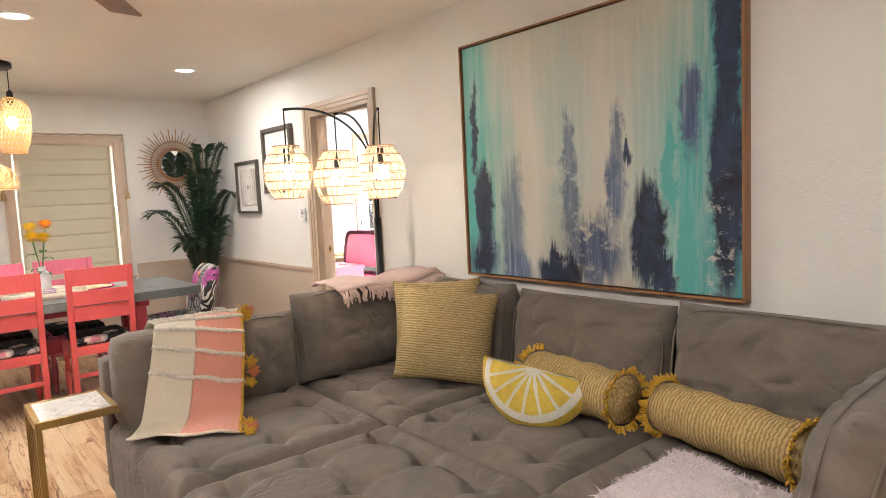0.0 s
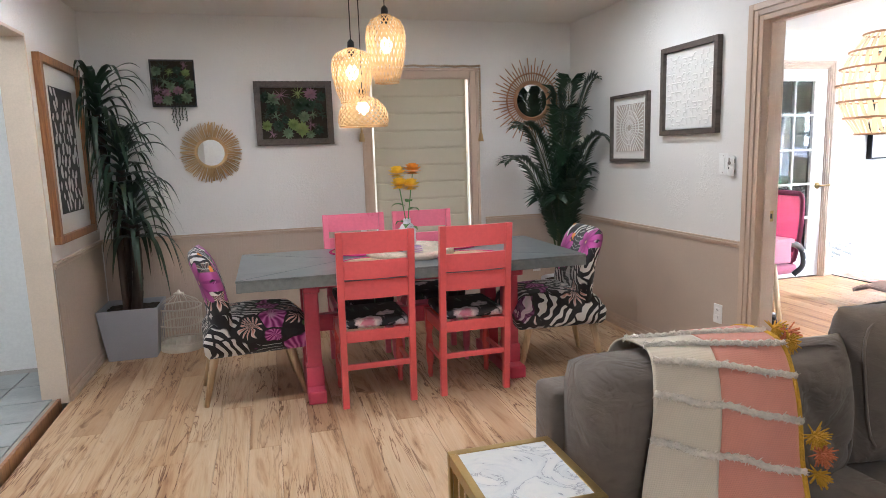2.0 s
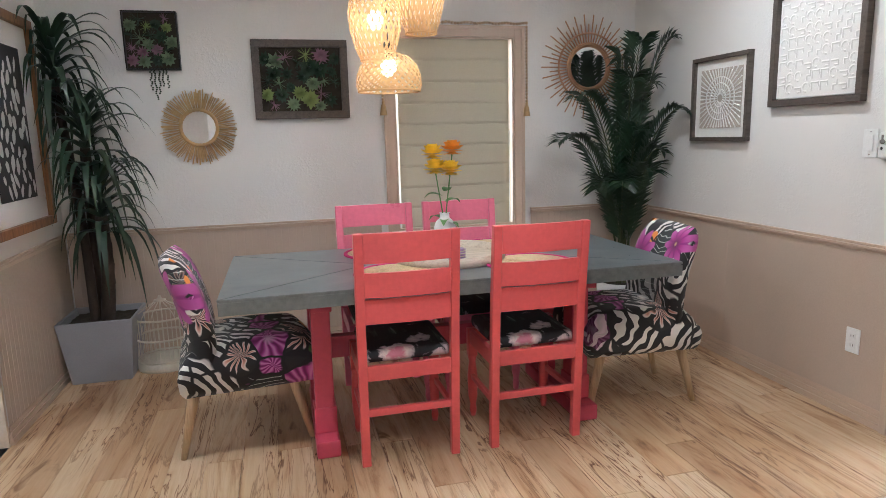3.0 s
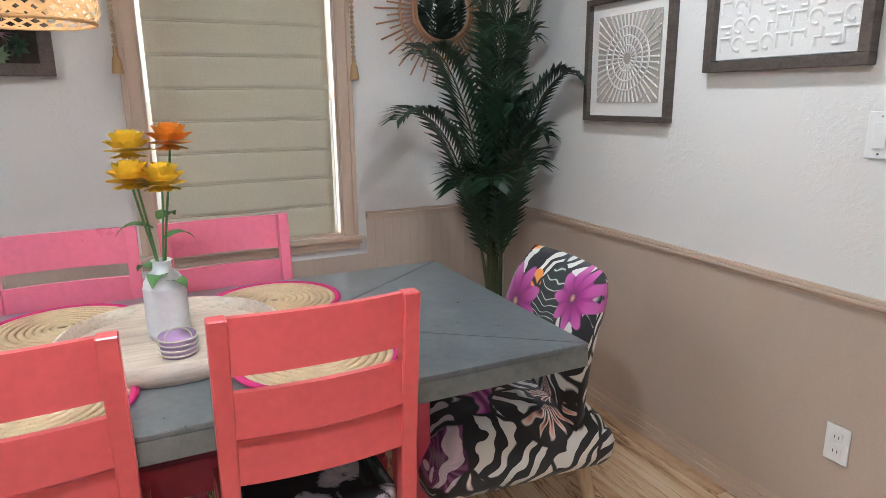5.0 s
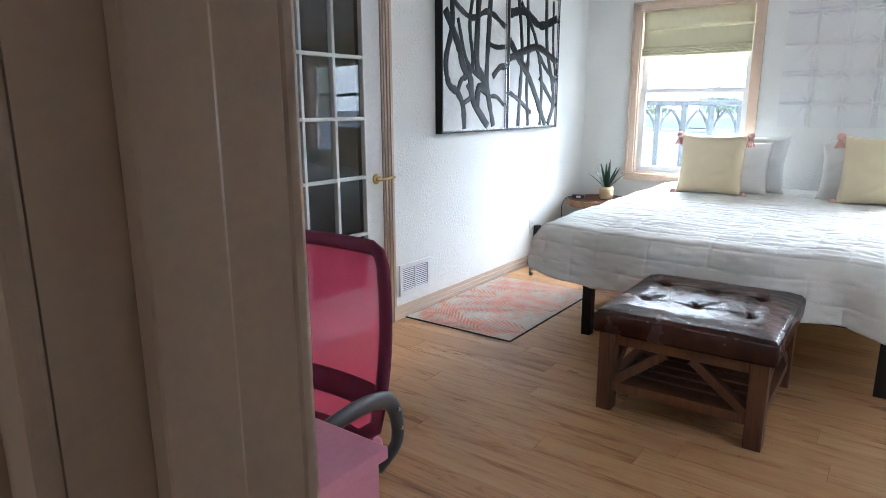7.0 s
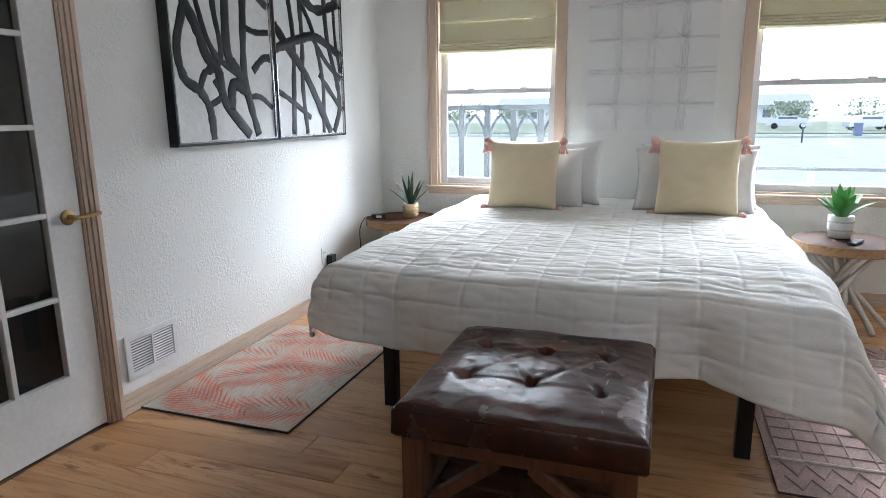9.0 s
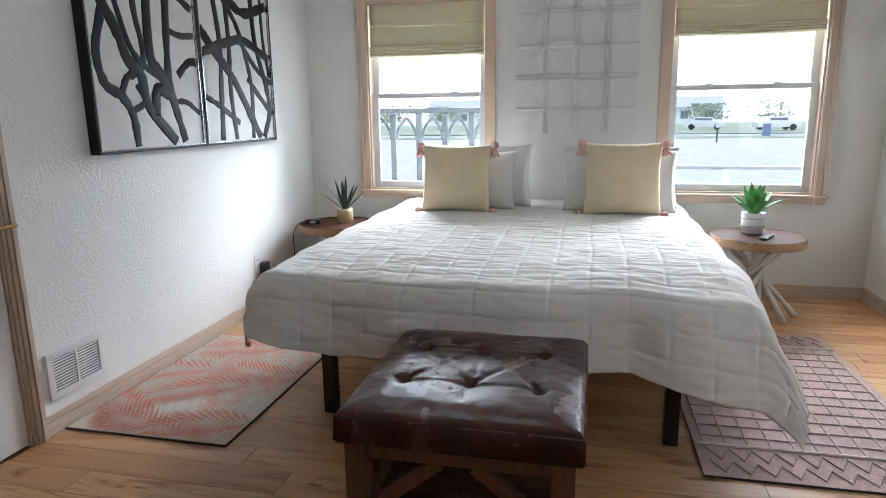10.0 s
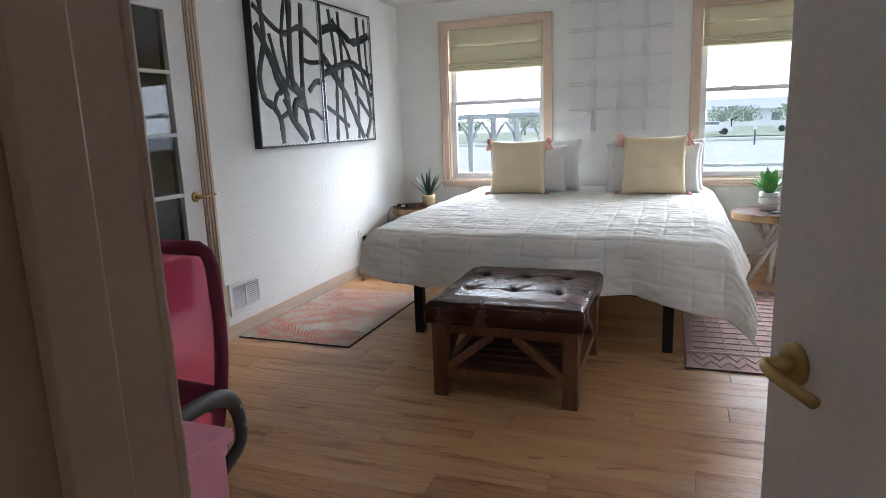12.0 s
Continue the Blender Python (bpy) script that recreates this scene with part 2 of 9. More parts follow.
def floral():
    """Tropical print: magenta blooms, black and white stripes, leaves and orange patches."""
    m = Mat("tropical_print_cloth")
    v0 = m.coord()
    nz = m.n("TexNoise")
    nz.inputs["Scale"].default_value = 6.0
    nz.inputs["Detail"].default_value = 2.0
    m.l(v0, nz.inputs["Vector"])
    va = m.n("VectorMath", operation="MULTIPLY_ADD")
    m.l(nz.outputs["Color"], va.inputs[0])
    va.inputs[1].default_value = (0.14, 0.14, 0.14)
    m.l(v0, va.inputs[2])
    v = va.outputs[0]
    vo = m.n("TexVoronoi")
    vo.inputs["Scale"].default_value = 7.0
    m.l(v, vo.inputs["Vector"])
    rnd = m.xyz(vo.outputs["Color"])
    dif = m.n("VectorMath", operation="SUBTRACT")
    m.l(v, dif.inputs[0])
    m.l(vo.outputs["Position"], dif.inputs[1])
    d = m.xyz(dif.outputs[0])
    ang = m.math("ARCTAN2", m.math("ADD", d[2], m.math("MULTIPLY", d[1], 0.6)), d[0])
    pet = m.math("SINE", m.math("MULTIPLY", ang, 13.0))
    bloom = m.ramp(m.math("MULTIPLY_ADD", pet, 0.5, 0.5), [(0.0, (0.18, 0.01, 0.12)), (0.5, (0.42, 0.05, 0.30)), (1.0, (0.62, 0.22, 0.50))])
    core = m.ramp(vo.outputs["Distance"], [(0.10, (1, 1, 1)), (0.25, (0, 0, 0))])
    bloom = m.mix(core, bloom, (0.62, 0.40, 0.55))
    st = m.n("TexWave", wave_type="BANDS", bands_direction="DIAGONAL")
    st.inputs["Scale"].default_value = 9.0
    st.inputs["Distortion"].default_value = 1.2
    m.l(v, st.inputs["Vector"])
    bw = m.ramp(st.outputs["Fac"], [(0.50, (0.012, 0.012, 0.014)), (0.55, (0.72, 0.70, 0.66))])
    sg = m.n("TexWave", wave_type="RINGS")
    sg.inputs["Scale"].default_value = 5.5
    sg.inputs["Distortion"].default_value = 3.0
    m.l(v, sg.inputs["Vector"])
    leaf = m.ramp(sg.outputs["Fac"], [(0.35, (0.015, 0.02, 0.02)), (0.5, (0.06, 0.12, 0.07)), (0.62, (0.75, 0.76, 0.70)), (0.75, (0.02, 0.03, 0.03))])
    wing = m.ramp(m.math("MULTIPLY_ADD", pet, 0.35, m.math("MULTIPLY", vo.outputs["Distance"], 1.4)), [(0.0, (0.02, 0.02, 0.02)), (0.30, (0.66, 0.34, 0.26)), (0.5, (0.80, 0.68, 0.62)), (0.62, (0.02, 0.02, 0.02))])
    col = m.mix(m.ramp(rnd[0], [(0.27, (0, 0, 0)), (0.28, (1, 1, 1))]), bloom, bw)
    col = m.mix(m.ramp(rnd[1], [(0.70, (0, 0, 0)), (0.71, (1, 1, 1))]), col, leaf)
    col = m.mix(m.ramp(rnd[2], [(0.80, (0, 0, 0)), (0.81, (1, 1, 1))]), col, wing)
    sp = m.n("TexVoronoi")
    sp.inputs["Scale"].default_value = 8.0
    m.l(v, sp.inputs["Vector"])
    sr = m.xyz(sp.outputs["Color"])
    spot = m.math("MULTIPLY", m.ramp(sr[0], [(0.76, (0, 0, 0)), (0.77, (1, 1, 1))]), m.ramp(sp.outputs["Distance"], [(0.35, (1, 1, 1)), (0.40, (0, 0, 0))]))
    tint = m.ramp(sr[1], [(0.0, (0.80, 0.30, 0.05)), (0.4, (0.10, 0.22, 0.06)), (0.7, (0.78, 0.74, 0.66)), (0.9, (0.72, 0.50, 0.06))], "CONSTANT")
    col = m.mix(spot, col, tint)
    ink = m.n("TexVoronoi", feature="DISTANCE_TO_EDGE")
    ink.inputs["Scale"].default_value = 7.0
    m.l(v, ink.inputs["Vector"])
    col = m.mix(m.ramp(ink.outputs[0], [(0.03, (1, 1, 1)), (0.06, (0, 0, 0))]), col, (0.012, 0.012, 0.014))
    pz = m.xyz(v0)
    for cy_, cz_, rr_ in ((-0.14, 0.69, 0.12), (0.15, 0.78, 0.09)):
        dy = m.math("SUBTRACT", pz[1], cy_)
        dz = m.math("SUBTRACT", pz[2], cz_)
        rad = m.math("SQRT", m.math("ADD", m.math("MULTIPLY", dy, dy), m.math("MULTIPLY", dz, dz)))
        lobes = m.math("SINE", m.math("MULTIPLY", m.math("ARCTAN2", dz, dy), 9.0))
        edge = m.math("MULTIPLY_ADD", lobes, 0.16 * rr_, rad)
        fl = m.ramp(m.math("MULTIPLY", rad, 1 / rr_), [(0.0, (0.70, 0.55, 0.20)), (0.14, (0.12, 0.01, 0.08)), (0.45, (0.32, 0.02, 0.20)), (0.9, (0.48, 0.10, 0.35))])
        fl = m.mix(m.ramp(m.math("MULTIPLY_ADD", lobes, 0.5, 0.5), [(0.6, (0, 0, 0)), (0.95, (0.75,) * 3)]), fl, (0.22, 0.01, 0.16))
        col = m.mix(m.ramp(m.math("MULTIPLY", edge, 1 / rr_), [(0.86, (1, 1, 1)), (0.92, (0, 0, 0))]), col, fl)
    m.base(col)
    m.rough(0.75)
    m.b.inputs["Sheen Weight"].default_value = 0.15
    m.bump(m.noise(v0, 300, 2), 0.2, 0.001)
    return m.m


def seat_floral():
    m = Mat("dark_floral_cloth")
    v = m.coord()
    vo = m.n("TexVoronoi")
    vo.inputs["Scale"].default_value = 6.5
    vo.inputs["Randomness"].default_value = 0.9
    nz = m.noise(v, 15, 4, 0.6, 0.8)
    m.l(v, vo.inputs["Vector"])
    rnd = m.xyz(vo.outputs["Color"])
    dd = m.math("MULTIPLY_ADD", nz, 0.85, vo.outputs["Distance"])
    fl = m.ramp(dd, [(0.54, (0.60, 0.22, 0.30)), (0.66, (0.72, 0.62, 0.60)), (0.82, (0.46, 0.40, 0.42)), (0.88, (0.012, 0.013, 0.016))])
    st = m.noise(m.coord((30, 4, 4)), 1.0, 3)
    bg = m.ramp(st, [(0.5, (0.012, 0.013, 0.016)), (0.62, (0.05, 0.08, 0.06)), (0.68, (0.30, 0.30, 0.30)), (0.72, (0.012, 0.013, 0.016))])
    m.base(m.mix(m.ramp(rnd[0], [(0.36, (0, 0, 0)), (0.37, (1, 1, 1))]), bg, fl))
    m.rough(0.8)
    m.bump(m.noise(v, 250, 2), 0.2, 0.001)
    return m.m


def marble():
    m = Mat("white_marble")
    v = m.coord()
    a = m.noise(v, 7, 5, 0.6, 1.8)
    col = m.ramp(a, [(0.40, (0.80, 0.80, 0.79)), (0.485, (0.72, 0.73, 0.74)), (0.50, (0.40, 0.42, 0.45)), (0.515, (0.78, 0.78, 0.78)), (0.6, (0.84, 0.83, 0.81))])
    m.base(col)
    m.rough(0.12)
    m.b.inputs["Coat Weight"].default_value = 0.4
    return m.m


def zinc():
    m = Mat("zinc_sheet")
    v = m.coord()
    a = m.noise(v, 3, 6, 0.62, 0.6)
    f = m.noise(v, 40, 4, 0.7)
    col = m.ramp(a, [(0.3, (0.15, 0.17, 0.175)), (0.55, (0.22, 0.245, 0.25)), (0.75, (0.30, 0.325, 0.325))])
    col = m.mix(0.25, col, m.ramp(f, [(0.3, (0.16, 0.18, 0.19)), (0.7, (0.42, 0.44, 0.44))]))
    m.base(col)
    m.b.inputs["Metallic"].default_value = 0.55
    m.rough(m.math("MULTIPLY_ADD", f, 0.25, 0.20))
    m.bump(f, 0.08, 0.001)
    return m.m


def abstract_canvas():
    """Cream, teal and navy scraped paint; y runs across, z up from the lower edge."""
    m = Mat("abstract_painting")
    s = m.xyz(m.coord())
    drag = m.noise(m.coord((7, 7, 0.8)), 1.0, 6, 0.65, 0.4)
    drag2 = m.noise(m.coord((30, 30, 1.8)), 1.0, 6, 0.7)
    blot = m.noise(m.coord((9, 9, 7)), 1.0, 6, 0.7, 0.6)
    u = m.math("MULTIPLY_ADD", s[1], -1 / 1.53, 0.5)
    uu = m.math("MULTIPLY_ADD", m.math("SUBTRACT", blot, 0.5), 0.10, u)
    w = m.math("MULTIPLY", s[2], 1 / 1.23)
    ww = m.math("ADD", w, m.math("ADD", m.math("MULTIPLY", m.math("SUBTRACT", drag2, 0.5), 0.30), m.math("MULTIPLY", m.math("SUBTRACT", blot, 0.5), 0.16)))
    us = m.math("MULTIPLY_ADD", m.math("SUBTRACT", drag, 0.5), 0.35, u)
    cream, teal, pale = (0.56, 0.53, 0.47), (0.10, 0.42, 0.38), (0.38, 0.50, 0.46)
    col = m.ramp(us, [(0.0, teal), (0.11, (0.13, 0.45, 0.41)), (0.19, pale), (0.26, cream), (0.34, (0.62, 0.59, 0.53)), (0.42, (0.40, 0.49, 0.45)), (0.50, (0.44, 0.48, 0.44)), (0.58, cream), (0.68, (0.42, 0.48, 0.44)), (0.80, (0.26, 0.46, 0.43)), (0.86, (0.08, 0.40, 0.38)), (0.93, (0.07, 0.30, 0.32))])
    col = m.mix(m.math("MULTIPLY", m.ramp(ww, [(0.62, (0, 0, 0)), (0.95, (0.85,) * 3)]), m.ramp(u, [(0.08, (0, 0, 0)), (0.20, (1, 1, 1)), (0.40, (0.9,) * 3), (0.45, (0.3,) * 3), (0.60, (0.9,) * 3), (0.86, (0.9,) * 3), (0.92, (0, 0, 0))])), col, (0.54, 0.52, 0.45))
    col = m.mix(m.math("MULTIPLY", m.ramp(drag2, [(0.42, (0, 0, 0)), (0.62, (0.6,) * 3)]), 0.55), col, (0.62, 0.60, 0.55))

    def patch(cu, cw, ru, rw, soft=0.45):
        a = m.math("MULTIPLY", m.math("SUBTRACT", uu, cu), 1 / ru)
        b = m.math("MULTIPLY", m.math("SUBTRACT", ww, cw), 1 / rw)
        d = m.math("SQRT", m.math("ADD", m.math("MULTIPLY", a, a), m.math("MULTIPLY", b, b)))
        return m.ramp(d, [(0.55, (1, 1, 1)), (0.55 + soft, (0, 0, 0))])

    def union(spots, soft=0.45):
        total = None
        for q in spots:
            f = patch(*q, soft)
            total = f if total is None else m.math("MAXIMUM", total, f)
        return total

    blue = m.ramp(drag2, [(0.30, (0.03, 0.05, 0.13)), (0.52, (0.10, 0.14, 0.24)), (0.70, (0.30, 0.34, 0.40))])
    grey = m.math("MULTIPLY", union([(0.23, 0.22, 0.06, 0.32), (0.47, 0.52, 0.028, 0.16), (0.47, 0.30, 0.04, 0.25), (0.64, 0.45, 0.035, 0.24)], 0.5), 0.8)
    col = m.mix(grey, col, blue)
    col = m.mix(union([(0.08, 0.08, 0.10, 0.12), (0.24, 0.04, 0.08, 0.12), (0.56, 0.12, 0.11, 0.16), (0.86, 0.60, 0.035, 0.20), (0.62, 0.34, 0.03, 0.16)], 0.5), col, blue)
    dark = m.ramp(blot, [(0.35, (0.006, 0.009, 0.018)), (0.65, (0.025, 0.045, 0.11))])
    col = m.mix(union([(0.09, 0.30, 0.070, 0.27), (0.055, 0.64, 0.026, 0.28), (0.42, 0.04, 0.13, 0.13), (0.73, 0.20, 0.085, 0.27), (0.68, 0.50, 0.025, 0.07), (0.955, 0.35, 0.07, 0.50), (0.965, 0.80, 0.05, 0.55), (0.08, 0.08, 0.08, 0.10), (0.78, 0.06, 0.06, 0.12)], 0.25), col, dark)
    col = m.mix(union([(0.845, 0.12, 0.032, 0.24), (0.03, 0.40, 0.03, 0.45), (0.80, 0.42, 0.03, 0.22)], 0.3), col, (0.10, 0.40, 0.38))
    scrape = m.noise(m.coord((16, 16, 22)), 1.0, 5, 0.75)
    col = m.mix(m.math("MULTIPLY", m.ramp(scrape, [(0.53, (0, 0, 0)), (0.60, (0.85,) * 3)]), union([(0.54, 0.24, 0.10, 0.24), (0.42, 0.36, 0.10, 0.16), (0.93, 0.15, 0.05, 0.3)], 0.5)), col, (0.56, 0.54, 0.50))
    m.base(col)
    m.rough(0.45)
    m.bump(m.math("ADD", drag2, blot), 0.3, 0.003)
    return m.m


def leaf_rug():
    m = Mat("oatmeal_rug_pile")
    st = m.noise(m.coord((14, 70, 10), rot=(0, 0, 0.5)), 1.0, 4, 0.7)
    m.base(m.ramp(st, [(0.30, (0.40, 0.33, 0.28)), (0.5, (0.50, 0.45, 0.38)), (0.68, (0.58, 0.52, 0.45))]))
    m.rough(0.95)
    m.bump(st, 0.5, 0.003)
    return m.m


def pink_rug():
    m = Mat("dusty_pink_rug")
    v = m.coord()
    f = m.noise(v, 130, 3, 0.7)
    a = m.noise(v, 3, 3)
    col = m.ramp(f, [(0.30, (0.17, 0.10, 0.095)), (0.5, (0.36, 0.235, 0.21)), (0.7, (0.54, 0.43, 0.39))])
    m.base(m.mix(0.35, col, m.ramp(a, [(0.3, (0.40, 0.33, 0.32)), (0.7, (0.60, 0.40, 0.34))])))
    m.rough(0.95)
    m.bump(f, 0.8, 0.004)
    return m.m


def leather():
    m = Mat("dark_brown_leather")
    v = m.coord()
    a = m.noise(v, 5, 5, 0.6)
    vo = m.n("TexVoronoi", feature="DISTANCE_TO_EDGE")
    vo.inputs["Scale"].default_value = 170
    m.l(v, vo.inputs["Vector"])
    m.base(m.ramp(a, [(0.3, (0.026, 0.008, 0.006)), (0.6, (0.055, 0.018, 0.012)), (0.8, (0.10, 0.037, 0.024))]))
    m.rough(m.math("MULTIPLY_ADD", a, 0.22, 0.15))
    m.b.inputs["Specular IOR Level"].default_value = 0.40
    m.bump(m.math("ADD", m.math("MULTIPLY", vo.outputs[0], 1.2), m.math("MULTIPLY", m.noise(v, 22, 4), 0.8)), 0.22, 0.002)
    return m.m


def glassy(name, tint=(1, 1, 1), rough=0.0):
    m = Mat(name)
    m.b.inputs["Base Color"].default_value = (*tint, 1)
    m.b.inputs["Transmission Weight"].default_value = 1.0
    m.b.inputs["Roughness"].default_value = rough
    m.b.inputs["IOR"].default_value = 1.45
    return m.m


def thin_cloth(name, color, through_color, amount=0.4):
    """Cloth or cane that lets some light through."""
    m = Mat(name)
    v = m.coord()
    f = m.noise(v, 120, 3)
    col = m.ramp(f, [(0.3, tone(color, 0.93)), (0.7, tone(color, 1.05))])
    m.base(col)
    m.rough(0.8)
    tr = m.n("BsdfTranslucent")
    tr.inputs[0].default_value = (*through_color, 1)
    mx = m.n("MixShader")
    mx.inputs[0].default_value = amount
    m.l(m.b.outputs[0], mx.inputs[1])
    m.l(tr.outputs[0], mx.inputs[2])
    m.l(mx.outputs[0], m.t.nodes["Material Output"].inputs[0])
    m.bump(f, 0.12, 0.001)
    return m.m


def glow(name, color, strength):
    m = Mat(name)
    m.base(color)
    m.b.inputs["Emission Color"].default_value = (*color, 1)
    m.b.inputs["Emission Strength"].default_value = strength
    return m.m


M = {}
M["wall"] = wall_paint("white_wall_paint", (0.76, 0.745, 0.72), 0.36)
M["bedwall"] = wall_paint("bedroom_wall_paint", (0.82, 0.82, 0.79), 0.5)
M["ceil"] = wall_paint("ceiling_paint", (0.74, 0.71, 0.66), 0.15)
M["tan"] = plain("tan_beadboard_paint", (0.50, 0.405, 0.325), 0.5, vary=0.05, fine=200, bump=0.1)
M["trim"] = plain("peach_tan_gloss_paint", (0.55, 0.425, 0.325), 0.32, vary=0.04, fine=120, bump=0.05)
M["creamtrim"] = plain("cream_gloss_paint", (0.66, 0.56, 0.45), 0.4, vary=0.05, fine=120, bump=0.08)
M["white"] = plain("white_gloss_paint", (0.78, 0.78, 0.76), 0.35, vary=0.03, fine=60, bump=0.05)
M["plastic"] = plain("white_plastic", (0.80, 0.80, 0.78), 0.3, vary=0.02, bump=0.02)
M["vinyl"] = plain("white_vinyl", (0.72, 0.73, 0.74), 0.35, vary=0.03, bump=0.03)
M["floor"] = floor_wood()
# The same boards multiplied by a darker, warmer tint, with fainter streaks.
M["darkerfloor"] = floor_wood("darker_maple_laminate", (0.90, 0.72, 0.53), 0.5)
M["gap"] = plain("dark_joint", (0.12, 0.075, 0.045), 0.8)
M["tile"] = plain("grey_slate_tile", (0.30, 0.315, 0.31), 0.45, vary=0.3, big=5, fine=45, bump=0.35, dist=0.004, shift=True)
M["grout"] = plain("pale_grout", (0.36, 0.34, 0.31), 0.9)
M["sofa"] = suede()
M["zinc"] = zinc()
# Pinker colour for the two chairs on the window side.
M["pinkchair"] = plain("pink_chair_colour", (0.78, 0.19, 0.29), 0.3, vary=0.08, fine=50, bump=0.1, shift=True)
M["coral"] = plain("coral_red_paint", (0.72, 0.115, 0.115), 0.32, vary=0.08, fine=50, bump=0.1, shift=True)
M["pinkred"] = plain("worn_pink_paint", (0.56, 0.07, 0.12), 0.4, vary=0.12, fine=40, bump=0.15)
M["floral"] = floral()
M["seatfloral"] = seat_floral()
M["beech"] = wood("pale_beech", (0.60, 0.44, 0.27), (0.42, 0.28, 0.15), 2, 1.2)
M["brass"] = plain("antique_brass", (0.42, 0.30, 0.12), 0.32, 1.0, vary=0.1, fine=120, bump=0.05)
M["marble"] = marble()
M["black"] = plain("black_metal", (0.012, 0.012, 0.013), 0.4, 0.3, vary=0.1, bump=0.05)
M["blackplastic"] = plain("black_plastic", (0.015, 0.015, 0.016), 0.35, vary=0.1, bump=0.05)
M["leaf"] = plain("dark_green_leaf", (0.018, 0.042, 0.022), 0.42, vary=0.35, big=6, fine=60, bump=0.2)
M["palm"] = plain("palm_leaf", (0.013, 0.038, 0.017), 0.42, vary=0.4, big=5, fine=60, bump=0.2)
M["bark"] = plain("dracaena_bark", (0.05, 0.035, 0.026), 0.9, vary=0.35, big=9, fine=70, bump=0.8, dist=0.006)
M["soil"] = plain("dark_moss", (0.035, 0.028, 0.018), 0.95, vary=0.4, big=20, fine=90, bump=1.0, dist=0.01)
M["greypot"] = plain("matte_grey_planter", (0.33, 0.34, 0.37), 0.6, vary=0.05, fine=150, bump=0.1)
M["whitepot"] = plain("white_glazed_pot", (0.70, 0.70, 0.70), 0.3, vary=0.04, bump=0.05)
M["walnutframe"] = wood("orange_brown_frame_wood", (0.34, 0.16, 0.065), (0.17, 0.07, 0.03), 2, 1.5)
M["darkframe"] = wood("grey_brown_frame_wood", (0.105, 0.085, 0.072), (0.06, 0.048, 0.04), 1, 1.5, 0.55)
M["paper"] = plain("white_art_paper", (0.74, 0.73, 0.70), 0.85, vary=0.03, fine=160, bump=0.3)
M["greyback"] = plain("grey_beige_board", (0.44, 0.40, 0.35), 0.9, vary=0.06, fine=160, bump=0.3)
M["ink"] = plain("black_ink", (0.012, 0.012, 0.013), 0.5, vary=0.2, bump=0.2)
M["paint"] = abstract_canvas()
M["raffia"] = plain("raffia_straw", (0.52, 0.36, 0.18), 0.85, vary=0.25, big=12, fine=120, bump=0.5)
M["cane"] = plain("brown_rattan", (0.40, 0.22, 0.12), 0.55, vary=0.2, big=12, fine=90, bump=0.3)
M["rattan"] = plain("honey_rattan", (0.50, 0.31, 0.13), 0.42, vary=0.22, big=14, fine=90, bump=0.3, coat=0.3)
# Dark tone holds the shade behind the cane loops and arches.
M["shadedrattan"] = plain("woven_cane_shadow", (0.20, 0.12, 0.055), 0.8, vary=0.3, big=30, fine=200, bump=0.8, dist=0.004)
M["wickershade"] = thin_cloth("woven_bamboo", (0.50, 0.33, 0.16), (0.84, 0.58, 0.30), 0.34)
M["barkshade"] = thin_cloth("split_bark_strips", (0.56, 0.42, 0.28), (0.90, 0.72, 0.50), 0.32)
M["bulb"] = glow("warm_bulb", (1.0, 0.86, 0.66), 18.0)
M["led"] = glow("downlight_lens", (1.0, 0.93, 0.84), 5.4)
M["mirror"] = plain("mirror_silver", (0.86, 0.87, 0.87), 0.1, 1.0, vary=0.0, bump=0.0)
M["mirror"].node_tree.nodes["Principled BSDF"].inputs["Roughness"].default_value = 0.01
for _lk in list(M["mirror"].node_tree.links):
    if _lk.to_socket.name in ("Roughness", "Normal"):
        M["mirror"].node_tree.links.remove(_lk)
M["glass"] = glassy("clear_glass")
M["shade"] = thin_cloth("oatmeal_shade_cloth", (0.56, 0.52, 0.40), (0.60, 0.54, 0.38), 0.06)
M["yshade"] = thin_cloth("pale_yellow_shade_cloth", (0.66, 0.62, 0.42), (0.74, 0.68, 0.44), 0.01)
M["bead"] = plain("natural_wood_beads", (0.52, 0.38, 0.24), 0.6, vary=0.12, big=20)
M["cream"] = fabric("cream_cotton", (0.66, 0.58, 0.46), 500, 0.08)
M["coralcloth"] = fabric("coral_cotton", (0.62, 0.26, 0.19), 500, 0.1)
M["rope"] = plain("cream_tufted_yarn", (0.80, 0.74, 0.65), 0.95, vary=0.15, big=40, fine=200, bump=1.0, dist=0.006)
M["mustard"] = plain("mustard_yarn", (0.62, 0.36, 0.035), 0.95, vary=0.2, big=40, fine=200, bump=1.0, dist=0.006)
M["orange"] = plain("orange_coral_yarn", (0.62, 0.20, 0.09), 0.95, vary=0.25, big=40, fine=200, bump=1.0, dist=0.006)
M["cord"] = ribbed("straw_yellow_corded_cloth", (0.53, 0.40, 0.20), (0.30, 0.20, 0.075))
M["cordx"] = ribbed("straw_yellow_bolster_cloth", (0.53, 0.38, 0.17), (0.30, 0.19, 0.06), "X", 0.014)
M["lemon"] = plain("lemon_yellow_pile", (0.66, 0.47, 0.07), 0.95, vary=0.15, big=30, fine=160, bump=0.9, dist=0.006)
M["lemonwhite"] = plain("white_pile", (0.74, 0.70, 0.62), 0.95, vary=0.06, big=30, fine=160, bump=0.9, dist=0.006)
